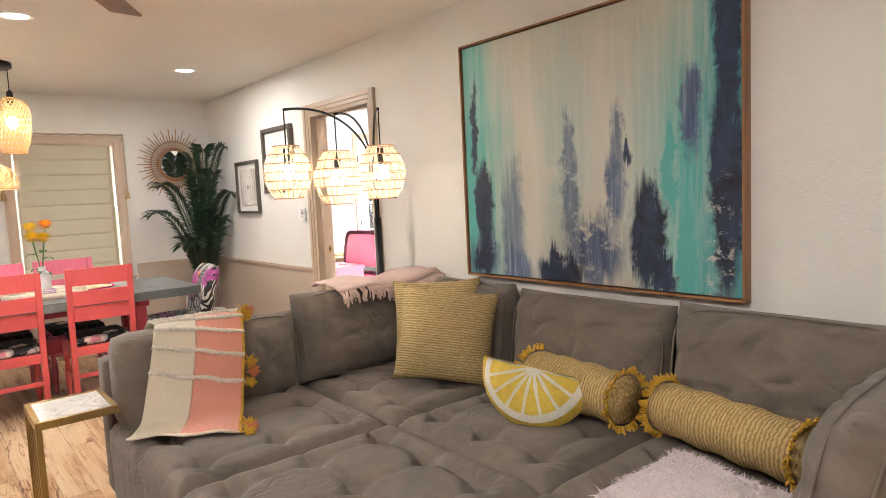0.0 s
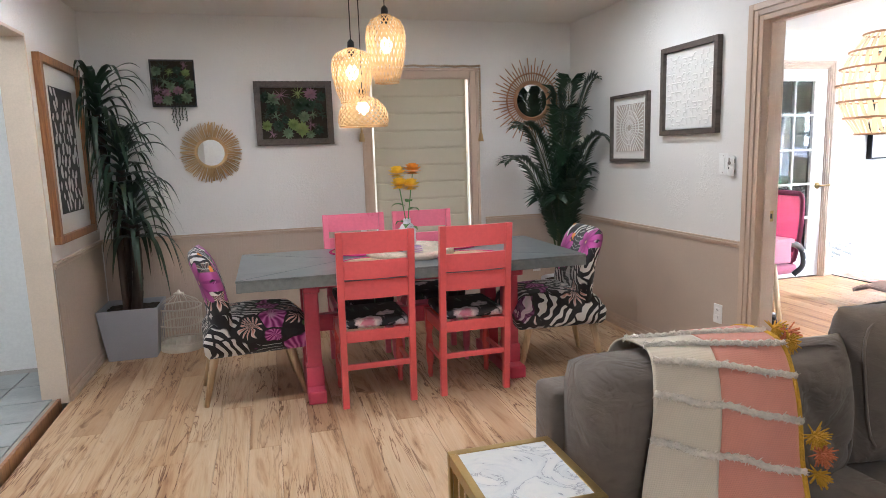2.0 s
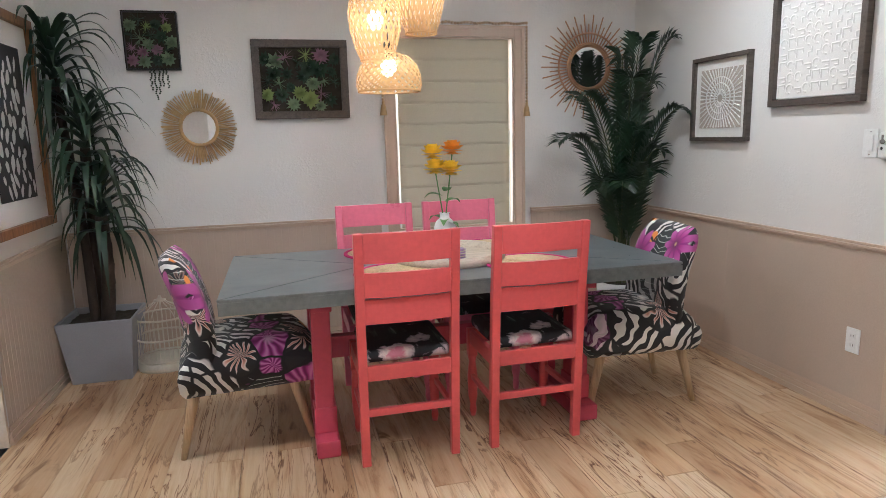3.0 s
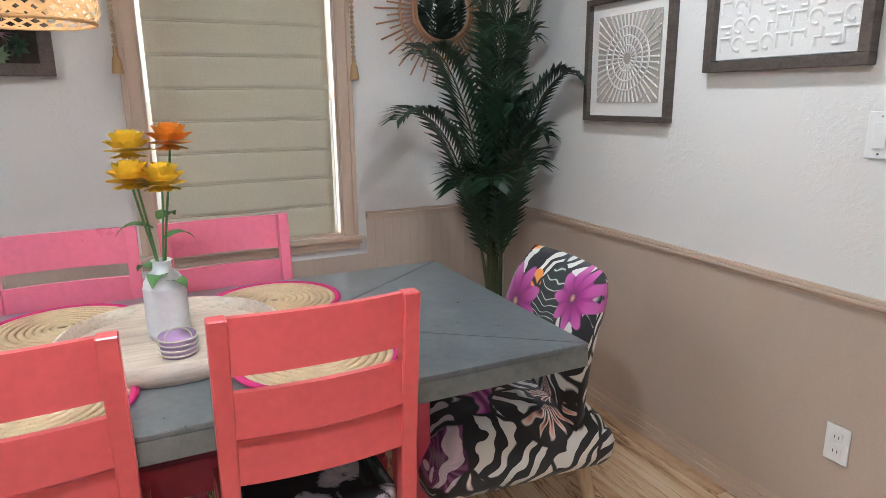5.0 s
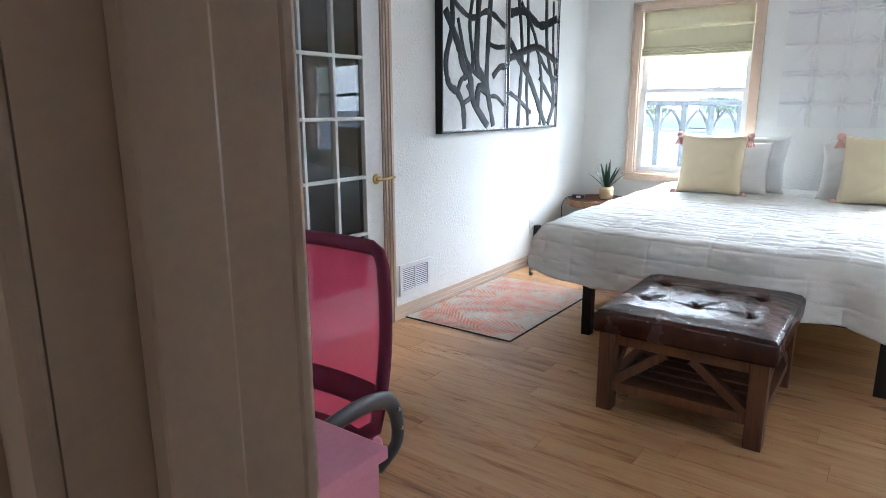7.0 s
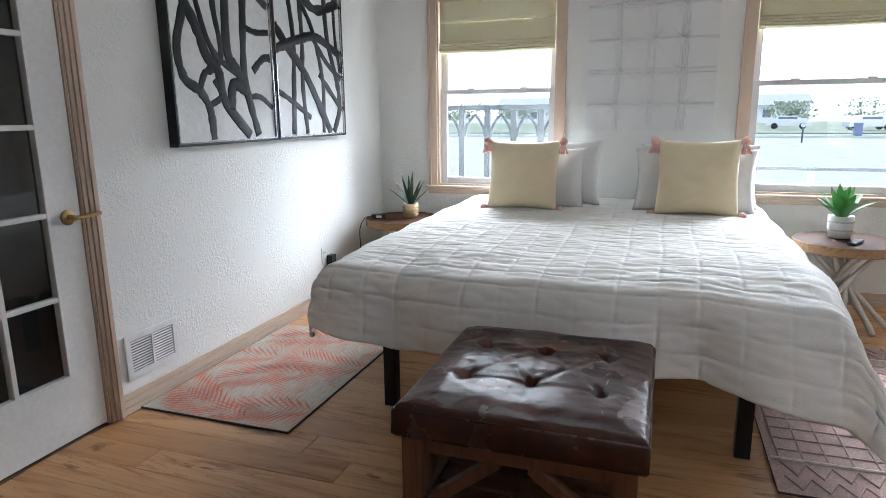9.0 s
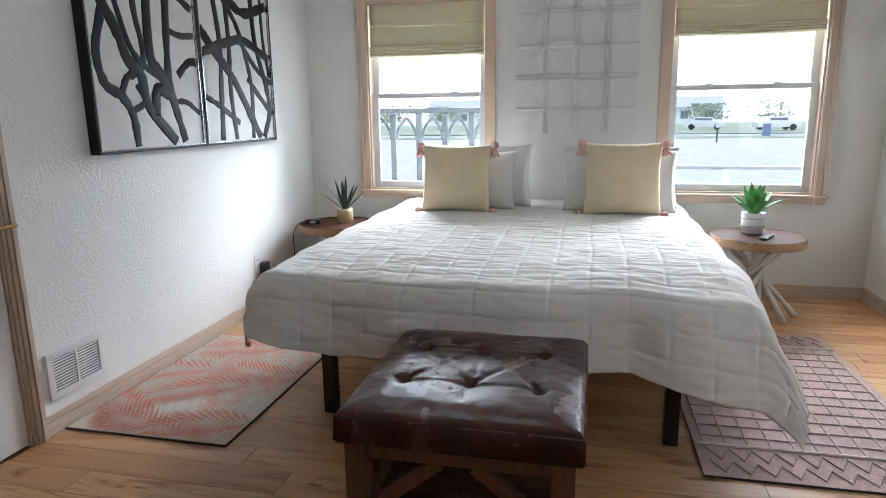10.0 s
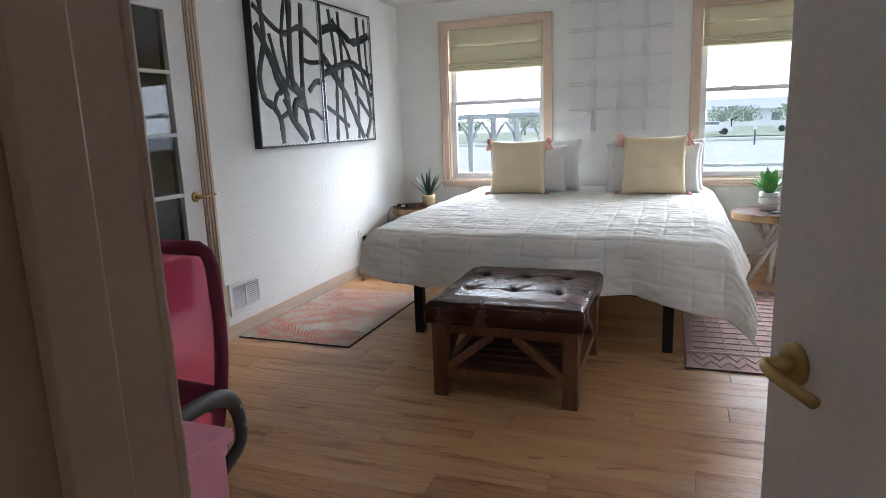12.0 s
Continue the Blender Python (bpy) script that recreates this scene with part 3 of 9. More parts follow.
M["fur"] = plain("pale_pink_fur", (0.66, 0.56, 0.57), 0.95, vary=0.12, big=12, fine=160, bump=1.0, dist=0.008, sheen=0.4)
M["pinkthrow"] = plain("pale_pink_knit", (0.62, 0.46, 0.42), 0.95, vary=0.12, big=20, fine=180, bump=1.0, dist=0.006)
M["straw"] = plain("woven_straw_mat", (0.58, 0.46, 0.27), 0.85, vary=0.15, big=20, fine=140, bump=0.9, dist=0.004)
M["magenta"] = plain("magenta_cord", (0.52, 0.02, 0.16), 0.8, vary=0.15, big=30, fine=160, bump=0.8)
M["whitewash"] = wood("whitewashed_wood", (0.66, 0.58, 0.48), (0.50, 0.42, 0.33), 0, 1.4, 0.6)
M["ceramic"] = plain("white_ceramic", (0.74, 0.74, 0.76), 0.35, vary=0.03, bump=0.05)
M["petalyellow"] = plain("yellow_petal", (0.85, 0.58, 0.03), 0.6, vary=0.2, big=25)
M["petalorange"] = plain("orange_petal", (0.85, 0.34, 0.03), 0.6, vary=0.25, big=25)
M["stemgreen"] = plain("stem_green", (0.10, 0.22, 0.06), 0.55, vary=0.25, big=15)
M["palmstalk"] = plain("palm_stalk", (0.055, 0.07, 0.028), 0.6, vary=0.3, big=12)
M["lilac"] = plain("lilac_wax", (0.42, 0.28, 0.52), 0.5)
M["wire"] = plain("cream_painted_wire", (0.62, 0.57, 0.48), 0.5, vary=0.08)
M["sageleaf"] = plain("sage_succulent", (0.15, 0.21, 0.12), 0.6, vary=0.3, big=20)
M["limeleaf"] = plain("lime_succulent", (0.22, 0.29, 0.09), 0.6, vary=0.25, big=20)
M["mauveleaf"] = plain("mauve_succulent", (0.24, 0.12, 0.17), 0.6, vary=0.25, big=20)
M["quilt"] = fabric("white_quilted_cotton", (0.87, 0.845, 0.79), 900, 0.05, 0.85, 0.1, 0.2, 6)
M["sheet"] = fabric("white_pillow_cotton", (0.86, 0.85, 0.83), 900, 0.04, 0.85, 0.08, 0.2, 6)
M["yellowpillow"] = fabric("butter_yellow_cotton", (0.82, 0.70, 0.47), 700, 0.05, 0.9, 0.12)
M["pinkyarn"] = plain("blush_tassel_yarn", (0.78, 0.48, 0.42), 0.95, vary=0.15, big=30, fine=200, bump=0.9)
M["leather"] = leather()
M["rustic"] = wood("red_brown_rustic_wood", (0.145, 0.058, 0.026), (0.06, 0.024, 0.012), 2, 1.6, 0.5)
M["logtop"] = wood("walnut_slab", (0.060, 0.026, 0.014), (0.030, 0.013, 0.008), 1, 1.6, 0.62)
M["logedge"] = wood("pale_log_edge", (0.30, 0.17, 0.07), (0.11, 0.05, 0.022), 0, 3.0, 0.5)
M["logtop"].node_tree.nodes["Principled BSDF"].inputs["Specular IOR Level"].default_value = 0.06
M["branch"] = plain("white_painted_branch", (0.68, 0.64, 0.58), 0.6, vary=0.1, big=8, fine=70, bump=0.4)
M["leafrug"] = leaf_rug()
M["rugcoral"] = plain("deep_coral_pile", (0.60, 0.19, 0.12), 0.95, vary=0.2, big=14, fine=160, bump=0.7, dist=0.003)
M["rugpale"] = plain("pale_coral_pile", (0.62, 0.30, 0.22), 0.95, vary=0.2, big=14, fine=160, bump=0.7, dist=0.003)
M["pinkcord"] = plain("grey_pink_cord", (0.46, 0.36, 0.33), 0.95, vary=0.15, big=30, fine=160, bump=0.8)
M["pinkrug"] = pink_rug()
M["rugedge"] = plain("dark_rug_binding", (0.05, 0.035, 0.03), 0.9)
M["mesh"] = thin_cloth("raspberry_mesh", (0.52, 0.055, 0.12), (0.62, 0.07, 0.15), 0.4)
_mt = M["mesh"].node_tree
_see = _mt.nodes.new("ShaderNodeBsdfTransparent")
_mix = _mt.nodes.new("ShaderNodeMixShader")
_mix.inputs[0].default_value = 0.14
_out = _mt.nodes["Material Output"]
_mt.links.new(_out.inputs[0].links[0].from_socket, _mix.inputs[1])
_mt.links.new(_see.outputs[0], _mix.inputs[2])
_mt.links.new(_mix.outputs[0], _out.inputs[0])
M["meshdark"] = plain("raspberry_mesh_border", (0.17, 0.02, 0.055), 0.7, vary=0.1, fine=300, bump=0.5)
M["pinkseat"] = fabric("raspberry_seat_cloth", (0.50, 0.12, 0.20), 500)
M["pinkdesk"] = plain("candy_pink_lacquer", (0.66, 0.27, 0.36), 0.3, vary=0.04, bump=0.03)
M["darkgrey"] = plain("dark_grey_plastic", (0.045, 0.045, 0.047), 0.4, vary=0.1)
M["keygrey"] = plain("warm_grey_plastic", (0.22, 0.20, 0.18), 0.6, vary=0.1)
M["chrome"] = plain("chrome", (0.6, 0.6, 0.6), 0.18, 1.0, vary=0.05, bump=0.02)
M["canvas"] = plain("white_canvas", (0.79, 0.79, 0.79), 0.9, vary=0.03, fine=240, bump=0.3)
M["impasto"] = plain("white_impasto", (0.70, 0.70, 0.68), 0.5, vary=0.06, big=8, fine=30, bump=0.8, dist=0.006)
M["blackpaint"] = plain("glossy_black_paint", (0.010, 0.011, 0.014), 0.38, vary=0.3, big=10, fine=60, bump=0.7, dist=0.005)
M["blackpaint"].node_tree.nodes["Principled BSDF"].inputs["Specular IOR Level"].default_value = 0.25
M["dim"] = plain("charcoal_closet_dark", (0.035, 0.036, 0.038), 0.8, vary=0.25, big=4)
# Concrete, lawn, foliage, siding, roof and car glass paled to imitate haze and overexposure.
M["asphalt"] = plain("washed_out_concrete", (0.80, 0.79, 0.77), 0.9, vary=0.12, big=1.5, fine=20)
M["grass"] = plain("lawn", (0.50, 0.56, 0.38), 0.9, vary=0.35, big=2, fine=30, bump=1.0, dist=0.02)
M["fence"] = plain("weathered_fence", (0.10, 0.11, 0.11), 0.8, vary=0.15)
M["foliage"] = plain("washed_out_foliage", (0.32, 0.38, 0.26), 0.8, vary=0.4, big=3)
M["siding"] = plain("washed_out_siding", (0.84, 0.85, 0.85), 0.8, vary=0.04)
M["roofing"] = plain("washed_out_roof", (0.74, 0.76, 0.78), 0.85, vary=0.15)
M["binblue"] = plain("faded_blue_plastic", (0.22, 0.26, 0.46), 0.5, vary=0.1)
M["carwhite"] = plain("white_car_paint", (0.84, 0.84, 0.84), 0.3, vary=0.05, coat=0.5)
M["darkglass"] = plain("washed_out_glass", (0.20, 0.23, 0.26), 0.1, bump=0.0)
M["haze"] = glow("sky_glow_sheet", (0.93, 0.97, 1.0), 9.0)
M["agave"] = plain("bright_agave_leaf", (0.06, 0.20, 0.045), 0.45, vary=0.3, big=12)
M["fanwood"] = wood("fan_blade_wood", (0.26, 0.13, 0.06), (0.16, 0.075, 0.035), 0, 1.5, 0.4)

# ---- mesh helpers ----


def part(name, bm, material, parent=None, label="", smooth=False):
    """Links a bmesh as one mesh object."""
    bmesh.ops.recalc_face_normals(bm, faces=bm.faces)
    me = bpy.data.meshes.new(name)
    bm.to_mesh(me)
    bm.free()
    me.materials.append(material)
    if smooth:
        me.shade_smooth()
    ob = new(name, me)
    ob.parent = parent
    if label:
        ob["label"] = label
    return ob


def shared(name, me, parent, loc, label=""):
    ob = new(name, me)
    ob.parent = parent
    ob.location = loc
    if label:
        ob["label"] = label
    return ob


def thing(name, label, category, loc=(0, 0, 0), rz=0.0, group="", kind=""):
    ob = new(name)
    ob.empty_display_size = 0.05
    ob.matrix_basis = pose(loc[0], loc[1], loc[2], 0, 0, rz)
    return tagged(ob, label, category, group, kind)


def B():
    return bmesh.new()


def box(bm, x0, x1, y0, y1, z0, z1, bevel=0.0, m=None):
    mat = Matrix.Translation(((x0 + x1) / 2, (y0 + y1) / 2, (z0 + z1) / 2)) @ Matrix.Diagonal((x1 - x0, y1 - y0, z1 - z0, 1))
    r = bmesh.ops.create_cube(bm, size=1.0, matrix=mat)
    vs = r["verts"]
    if bevel:
        es = list({e for v in vs for e in v.link_edges})
        g = bmesh.ops.bevel(bm, geom=es, offset=bevel, segments=2, affect="EDGES", profile=0.6)
        vs = list({v for f in g["faces"] for v in f.verts} | {v for v in vs if v.is_valid})
        if m:
            seen = set(vs)
            stack = list(vs)
            while stack:
                v = stack.pop()
                for e in v.link_edges:
                    w = e.other_vert(v)
                    if w not in seen:
                        seen.add(w)
                        stack.append(w)
            vs = list(seen)
    if m:
        bmesh.ops.transform(bm, matrix=m, verts=vs)
    return vs


def rod(bm, a, b, r0, r1=None, seg=10, caps=True):
    a, b = Vector(a), Vector(b)
    d = b - a
    mat = Matrix.Translation((a + b) / 2) @ d.to_track_quat("Z", "Y").to_matrix().to_4x4()
    return bmesh.ops.create_cone(bm, cap_ends=caps, segments=seg, radius1=r0, radius2=r0 if r1 is None else r1, depth=d.length, matrix=mat)["verts"]


def ball(bm, c, r, sub=2, scale=(1, 1, 1)):
    return bmesh.ops.create_icosphere(bm, subdivisions=sub, radius=r, matrix=Matrix.Translation(c) @ Matrix.Diagonal((*scale, 1)))["verts"]


def lathe(bm, prof, seg=32, c=(0, 0, 0), cap=True):
    """Turned form from (radius, height) pairs."""
    rings = []
    for r, z in prof:
        rings.append([bm.verts.new((c[0] + r * math.cos(2 * math.pi * i / seg), c[1] + r * math.sin(2 * math.pi * i / seg), c[2] + z)) for i in range(seg)])
    for a, b in zip(rings, rings[1:]):
        for i in range(seg):
            j = (i + 1) % seg
            bm.faces.new((a[i], a[j], b[j], b[i]))
    if cap:
        bm.faces.new(rings[0][::-1])
        bm.faces.new(rings[-1])


def sweep(bm, pts, radius, seg=8, flat=1.0, up=(0, 0, 1), closed=False):
    """A tube (or, with flat < 1, a ribbon) along points; radius may be a list."""
    pts = [Vector(p) for p in pts]
    n = len(pts)
    rad = radius if isinstance(radius, (list, tuple)) else [radius] * n
    rings = []
    up = Vector(up)
    for i, p in enumerate(pts):
        if closed:
            t = (pts[(i + 1) % n] - pts[i - 1]).normalized()
        else:
            t = (pts[min(i + 1, n - 1)] - pts[max(i - 1, 0)]).normalized()
        s = t.cross(up)
        if s.length < 1e-3:
            s = t.cross(Vector((1, 0, 0)))
        s.normalize()
        w = s.cross(t)
        rings.append([bm.verts.new(p + rad[i] * (math.cos(2 * math.pi * k / seg) * s + flat * math.sin(2 * math.pi * k / seg) * w)) for k in range(seg)])
    pairs = list(zip(rings, rings[1:])) + ([(rings[-1], rings[0])] if closed else [])
    for a, b in pairs:
        for k in range(seg):
            j = (k + 1) % seg
            bm.faces.new((a[k], a[j], b[j], b[k]))
    if not closed:
        bm.faces.new(rings[0][::-1])
        bm.faces.new(rings[-1])


def bez(a, b, c, d, n=12):
    a, b, c, d = Vector(a), Vector(b), Vector(c), Vector(d)
    return [(1 - t) ** 3 * a + 3 * (1 - t) ** 2 * t * b + 3 * (1 - t) * t * t * c + t ** 3 * d for t in (i / n for i in range(n + 1))]


def smooth_path(pts, n=6):
    """Catmull-Rom through the points."""
    p = [Vector(q) for q in pts]
    p = [2 * p[0] - p[1]] + p + [2 * p[-1] - p[-2]]
    out = []
    for i in range(1, len(p) - 2):
        for k in range(n):
            t = k / n
            out.append(0.5 * ((2 * p[i]) + (-p[i - 1] + p[i + 1]) * t + (2 * p[i - 1] - 5 * p[i] + 4 * p[i + 1] - p[i + 2]) * t * t + (-p[i - 1] + 3 * p[i] - 3 * p[i + 1] + p[i + 2]) * t ** 3))
    out.append(p[-2])
    return out


def sheet(bm, fn, nu, nv, thick=0.0):
    """A grid surface fn(u, v), u and v from 0 to 1; with a thickness it gets a back."""
    g = [[bm.verts.new(fn(i / nu, j / nv)) for j in range(nv + 1)] for i in range(nu + 1)]
    faces = [bm.faces.new((g[i][j], g[i + 1][j], g[i + 1][j + 1], g[i][j + 1])) for i in range(nu) for j in range(nv)]
    if thick:
        for f in faces:
            f.normal_update()
        back = []
        for row in g:
            line = []
            for v in row:
                n = Vector((0, 0, 0))
                for f in v.link_faces:
                    n += f.normal
                line.append(bm.verts.new(v.co - n.normalized() * thick))
            back.append(line)
        for i in range(nu):
            for j in range(nv):
                bm.faces.new((back[i][j], back[i][j + 1], back[i + 1][j + 1], back[i + 1][j]))
        for i in range(nu):
            bm.faces.new((g[i][0], back[i][0], back[i + 1][0], g[i + 1][0]))
            bm.faces.new((g[i][nv], g[i + 1][nv], back[i + 1][nv], back[i][nv]))
        for j in range(nv):
            bm.faces.new((g[0][j], g[0][j + 1], back[0][j + 1], back[0][j]))
            bm.faces.new((g[nu][j], back[nu][j], back[nu][j + 1], g[nu][j + 1]))
    return g


def cushion(bm, w, h, t, m=None, puff=3.0, pinch=0.06, wrinkle=0.0, seed=0, n=20):
    """A pillow in the xz plane, w wide, h high and t thick along y."""
    verts = []
    for side in (1, -1):
        grid = []
        for i in range(n + 1):
            row = []
            for j in range(n + 1):
                u, v = 2 * i / n - 1, 2 * j / n - 1
                e = max(0.0, (1 - abs(u) ** puff)) * max(0.0, (1 - abs(v) ** puff))
                y = side * t / 2 * e ** 0.5
                k = 1 - pinch * (1 - abs(v) ** 2) * abs(u) ** 4
                l = 1 - pinch * (1 - abs(u) ** 2) * abs(v) ** 4
                x, z = u * w / 2 * k, v * h / 2 * l
                if wrinkle:
                    q = noise.noise(Vector((x * 7 + seed * 3.1, side + seed, z * 7)))
                    q2 = noise.noise(Vector((x * 3.3 + z * 4 + seed * 1.7, seed * 2.0, z * 5.5 - x * 2)))
                    q3 = noise.noise(Vector((x * 9 - z * 3 + seed, 4.0, z * 10 + x * 4)))
                    crease = max(0.0, 1 - abs(q2) * 6) * max(0.0, 0.4 + q3)
                    y += (wrinkle * q - side * wrinkle * 1.2 * crease) * e ** 0.3
                if side == -1 and (i in (0, n) or j in (0, n)):
                    row.append(verts[0][i][j])
                else:
                    row.append(bm.verts.new((x, y, z)))
            grid.append(row)
        verts.append(grid)
        for i in range(n):
            for j in range(n):
                f = (grid[i][j], grid[i + 1][j], grid[i + 1][j + 1], grid[i][j + 1])
                bm.faces.new(f if side == -1 else f[::-1])
    if m:
        vs = list({v for g in verts for r in g for v in r})
        bmesh.ops.transform(bm, matrix=m, verts=vs)


def leaf_strip(bm, base, dir_out, length, width, rise, droop, n=7, fold=0.25, twist=0.0):
    """An arching strap leaf: rises, then droops."""
    d = Vector(dir_out).normalized()
    side = d.cross(Vector((0, 0, 1)))
    side = side.normalized() if side.length > 1e-3 else Vector((1, 0, 0))
    rows = []
    for i in range(n + 1):
        t = i / n
        p = Vector(base) + d * (length * t * (1 - 0.25 * droop * t)) + Vector((0, 0, rise * t - droop * length * t * t * t))
        w = width * (0.35 + 0.65 * min(1, t * 4)) * (1 - t ** 3) + 0.0008
        s = side * math.cos(twist * t) + Vector((0, 0, 1)) * math.sin(twist * t)
        rows.append((bm.verts.new(p - s * w + Vector((0, 0, fold * w))), bm.verts.new(p), bm.verts.new(p + s * w + Vector((0, 0, fold * w)))))
    for a, b in zip(rows, rows[1:]):
        bm.faces.new((a[0], a[1], b[1], b[0]))
        bm.faces.new((a[1], a[2], b[2], b[1]))


def structure(name, bm, material, label, category, smooth=False):
    return tagged(part(name, bm, material, None, "", smooth), label, category, "", "structure")


# ---- shell of the house ----
EAST = 2.735      # living side of the wall between the rooms
EAST2 = 2.855     # bedroom side
NORTH = 7.16
BEDN = 7.22
WEST = -0.97
SOUTH = -1.6
BEDS = 3.12
DOOR = (4.18, 4.972, 1.97)


def wall_with_holes(name, axis, at0, at1, lo, hi, z0, z1, holes, material, label):
    """A straight wall with rectangular openings; axis is the direction it runs in."""
    bm = B()

    def piece(a, b, c, d):
        if b - a < 1e-4 or d - c < 1e-4:
            return
        if axis == "x":
            box(bm, a, b, at0, at1, c, d)
        else:
            box(bm, at0, at1, a, b, c, d)

    cur = lo
    for a, b, c, d in sorted(holes):
        piece(cur, a, z0, z1)
        piece(a, b, z0, c)
        piece(a, b, d, z1)
        cur = b
    piece(cur, hi, z0, z1)
    return structure(name, bm, material, label, "wall")


WIN_D = (1.02, 1.84, 0.70, 1.945)
FDOOR = (4.543, 5.517, 2.05)
wall_with_holes("wall_east", "y", EAST, EAST2, SOUTH, BEDN + 0.14, 0, CEIL, [(DOOR[0] - 0.02, DOOR[1] + 0.02, 0, DOOR[2] + 0.02)], M["wall"], "white textured partition wall with a doorway")
wall_with_holes("wall_north", "x", NORTH, NORTH + 0.16, WEST - 0.13, EAST, 0, CEIL, [WIN_D], M["wall"], "white textured dining wall with a window")
wall_with_holes("wall_west", "y", WEST - 0.13, WEST, SOUTH, NORTH, 0, CEIL, [(4.35, 6.08, 0, 2.04)], M["wall"], "white textured wall with a cased opening to the kitchen")
wall_with_holes("wall_south", "x", SOUTH - 0.14, SOUTH, WEST - 0.13, EAST2, 0, CEIL, [], M["wall"], "plain white living room end wall")
wall_with_holes("wall_bedroom_north", "x", BEDN, BEDN + 0.14, EAST2, FAR + 0.16, 0, CEIL, [(FDOOR[0], FDOOR[1], 0, FDOOR[2])], M["bedwall"], "white textured bedroom wall with a glazed door")
wall_with_holes("wall_bedroom_east", "y", FAR, FAR + 0.16, BEDS - 0.14, BEDN, 0, CEIL, [WIN_A, WIN_B], M["bedwall"], "white bedroom wall with two windows")
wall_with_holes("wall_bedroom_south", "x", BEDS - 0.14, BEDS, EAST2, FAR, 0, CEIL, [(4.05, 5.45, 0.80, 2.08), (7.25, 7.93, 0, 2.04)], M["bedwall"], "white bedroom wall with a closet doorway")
bm = B()
box(bm, WEST - 2.6, EAST2, SOUTH - 0.14, NORTH + 0.3, CEIL, CEIL + 0.16)
structure("ceiling", bm, M["ceil"], "off-white textured living room ceiling", "ceiling")
bm = B()
box(bm, EAST2, FAR + 0.3, BEDS - 1.0, BEDN + 1.2, CEIL, CEIL + 0.16)
structure("ceiling_bedroom", bm, M["ceil"], "off-white bedroom ceiling", "ceiling")
# spaces behind openings
bm = B()
box(bm, WEST - 2.6, WEST - 2.46, 2.6, NORTH + 0.2, 0, CEIL)
box(bm, WEST - 2.46, WEST - 0.13, 2.6, 2.74, 0, CEIL)
box(bm, WEST - 2.46, WEST - 0.13, 6.76, 6.90, 0, CEIL)
structure("wall_kitchen", bm, M["white"], "white painted kitchen walls", "wall")
# The unlit closet's darkness is put into these walls' charcoal colour.
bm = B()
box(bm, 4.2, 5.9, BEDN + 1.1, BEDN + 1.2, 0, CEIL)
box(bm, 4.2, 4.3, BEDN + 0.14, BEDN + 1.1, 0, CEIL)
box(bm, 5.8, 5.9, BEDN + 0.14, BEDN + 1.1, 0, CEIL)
structure("wall_closet", bm, M["dim"], "closet walls coloured charcoal for the dark behind the glazed door", "wall")
bm = B()
box(bm, 7.1, 8.1, BEDS - 0.95, BEDS - 0.85, 0, CEIL)
structure("wall_closet_back", bm, M["bedwall"], "plain closet back wall", "wall")


def planks(x0, x1, y0, y1, width, length, name, label, wood_mat):
    root = tagged(new(name), label, "floor", "", "structure")
    bm = B()
    box(bm, x0, x1, y0, y1, -0.12, -0.010)
    part("underlay", bm, M["gap"], root)
    cache = {}
    rng = random.Random(7)
    x = x0
    while x < x1 - 0.01:
        w = min(width, x1 - x)
        y = y0 - rng.random() * length
        while y < y1:
            a, b = max(y, y0), min(y + length, y1)
            if b - a > 0.03:
                key = (round(w, 3), round(b - a, 2))
                if key not in cache:
                    pb = B()
                    l = round(b - a, 2)
                    box(pb, 0.0008, w - 0.0008, 0.001, l - 0.001, -0.010, 0.0, 0.0007)
                    me = bpy.data.meshes.new("plank")
                    pb.to_mesh(me)
                    pb.free()
                    me.materials.append(wood_mat)
                    cache[key] = me
                shared("plank", cache[key], root, (x, a, 0))
            y += length
        x += width
    return root


# skirting, chair rails and beadboard
def rail(name, path_axis, wall_at, sign, a, b, z0, z1, depth, material, label, category, steps=3):
    """A moulded strip along a wall; sign is the side that it stands out to."""
    bm = B()
    h = (z1 - z0) / steps
    for i in range(steps):
        d = depth * (1, 0.75, 0.5)[i] if name.startswith("baseboard") else depth * (0.6, 1, 0.7)[i]
        lo, hi = sorted((wall_at, wall_at + sign * d))
        if path_axis == "x":
            box(bm, a, b, lo, hi, z0 + i * h, z0 + (i + 1) * h - 0.0005, 0.002)
        else:
            box(bm, lo, hi, a, b, z0 + i * h, z0 + (i + 1) * h - 0.0005, 0.002)
    return structure(name, bm, material, label, category)


def beadboard(name, axis, wall_at, sign, a, b, z0, z1, pitch=0.045):
    """Boards 45 mm wide with a bead between, standing 8 mm off the wall."""
    bm = B()
    n = max(1, int(round((b - a) / pitch)))
    w = (b - a) / n
    prof = []
    for i in range(n):
        s = a + i * w
        prof += [(s, 0.008), (s + w - 0.005, 0.008), (s + w - 0.004, 0.0073), (s + w - 0.0025, 0.0079), (s + w - 0.001, 0.0073)]
    prof.append((b, 0.008))
    lo, hi = [], []
    for s, d in prof:
        p = wall_at + sign * d
        lo.append(bm.verts.new((s, p, z0) if axis == "x" else (p, s, z0)))
        hi.append(bm.verts.new((s, p, z1) if axis == "x" else (p, s, z1)))
    for i in range(len(prof) - 1):
        bm.faces.new((lo[i], lo[i + 1], hi[i + 1], hi[i]))
    return structure(name, bm, M["tan"], "tan painted beadboard wainscot", "wainscot")


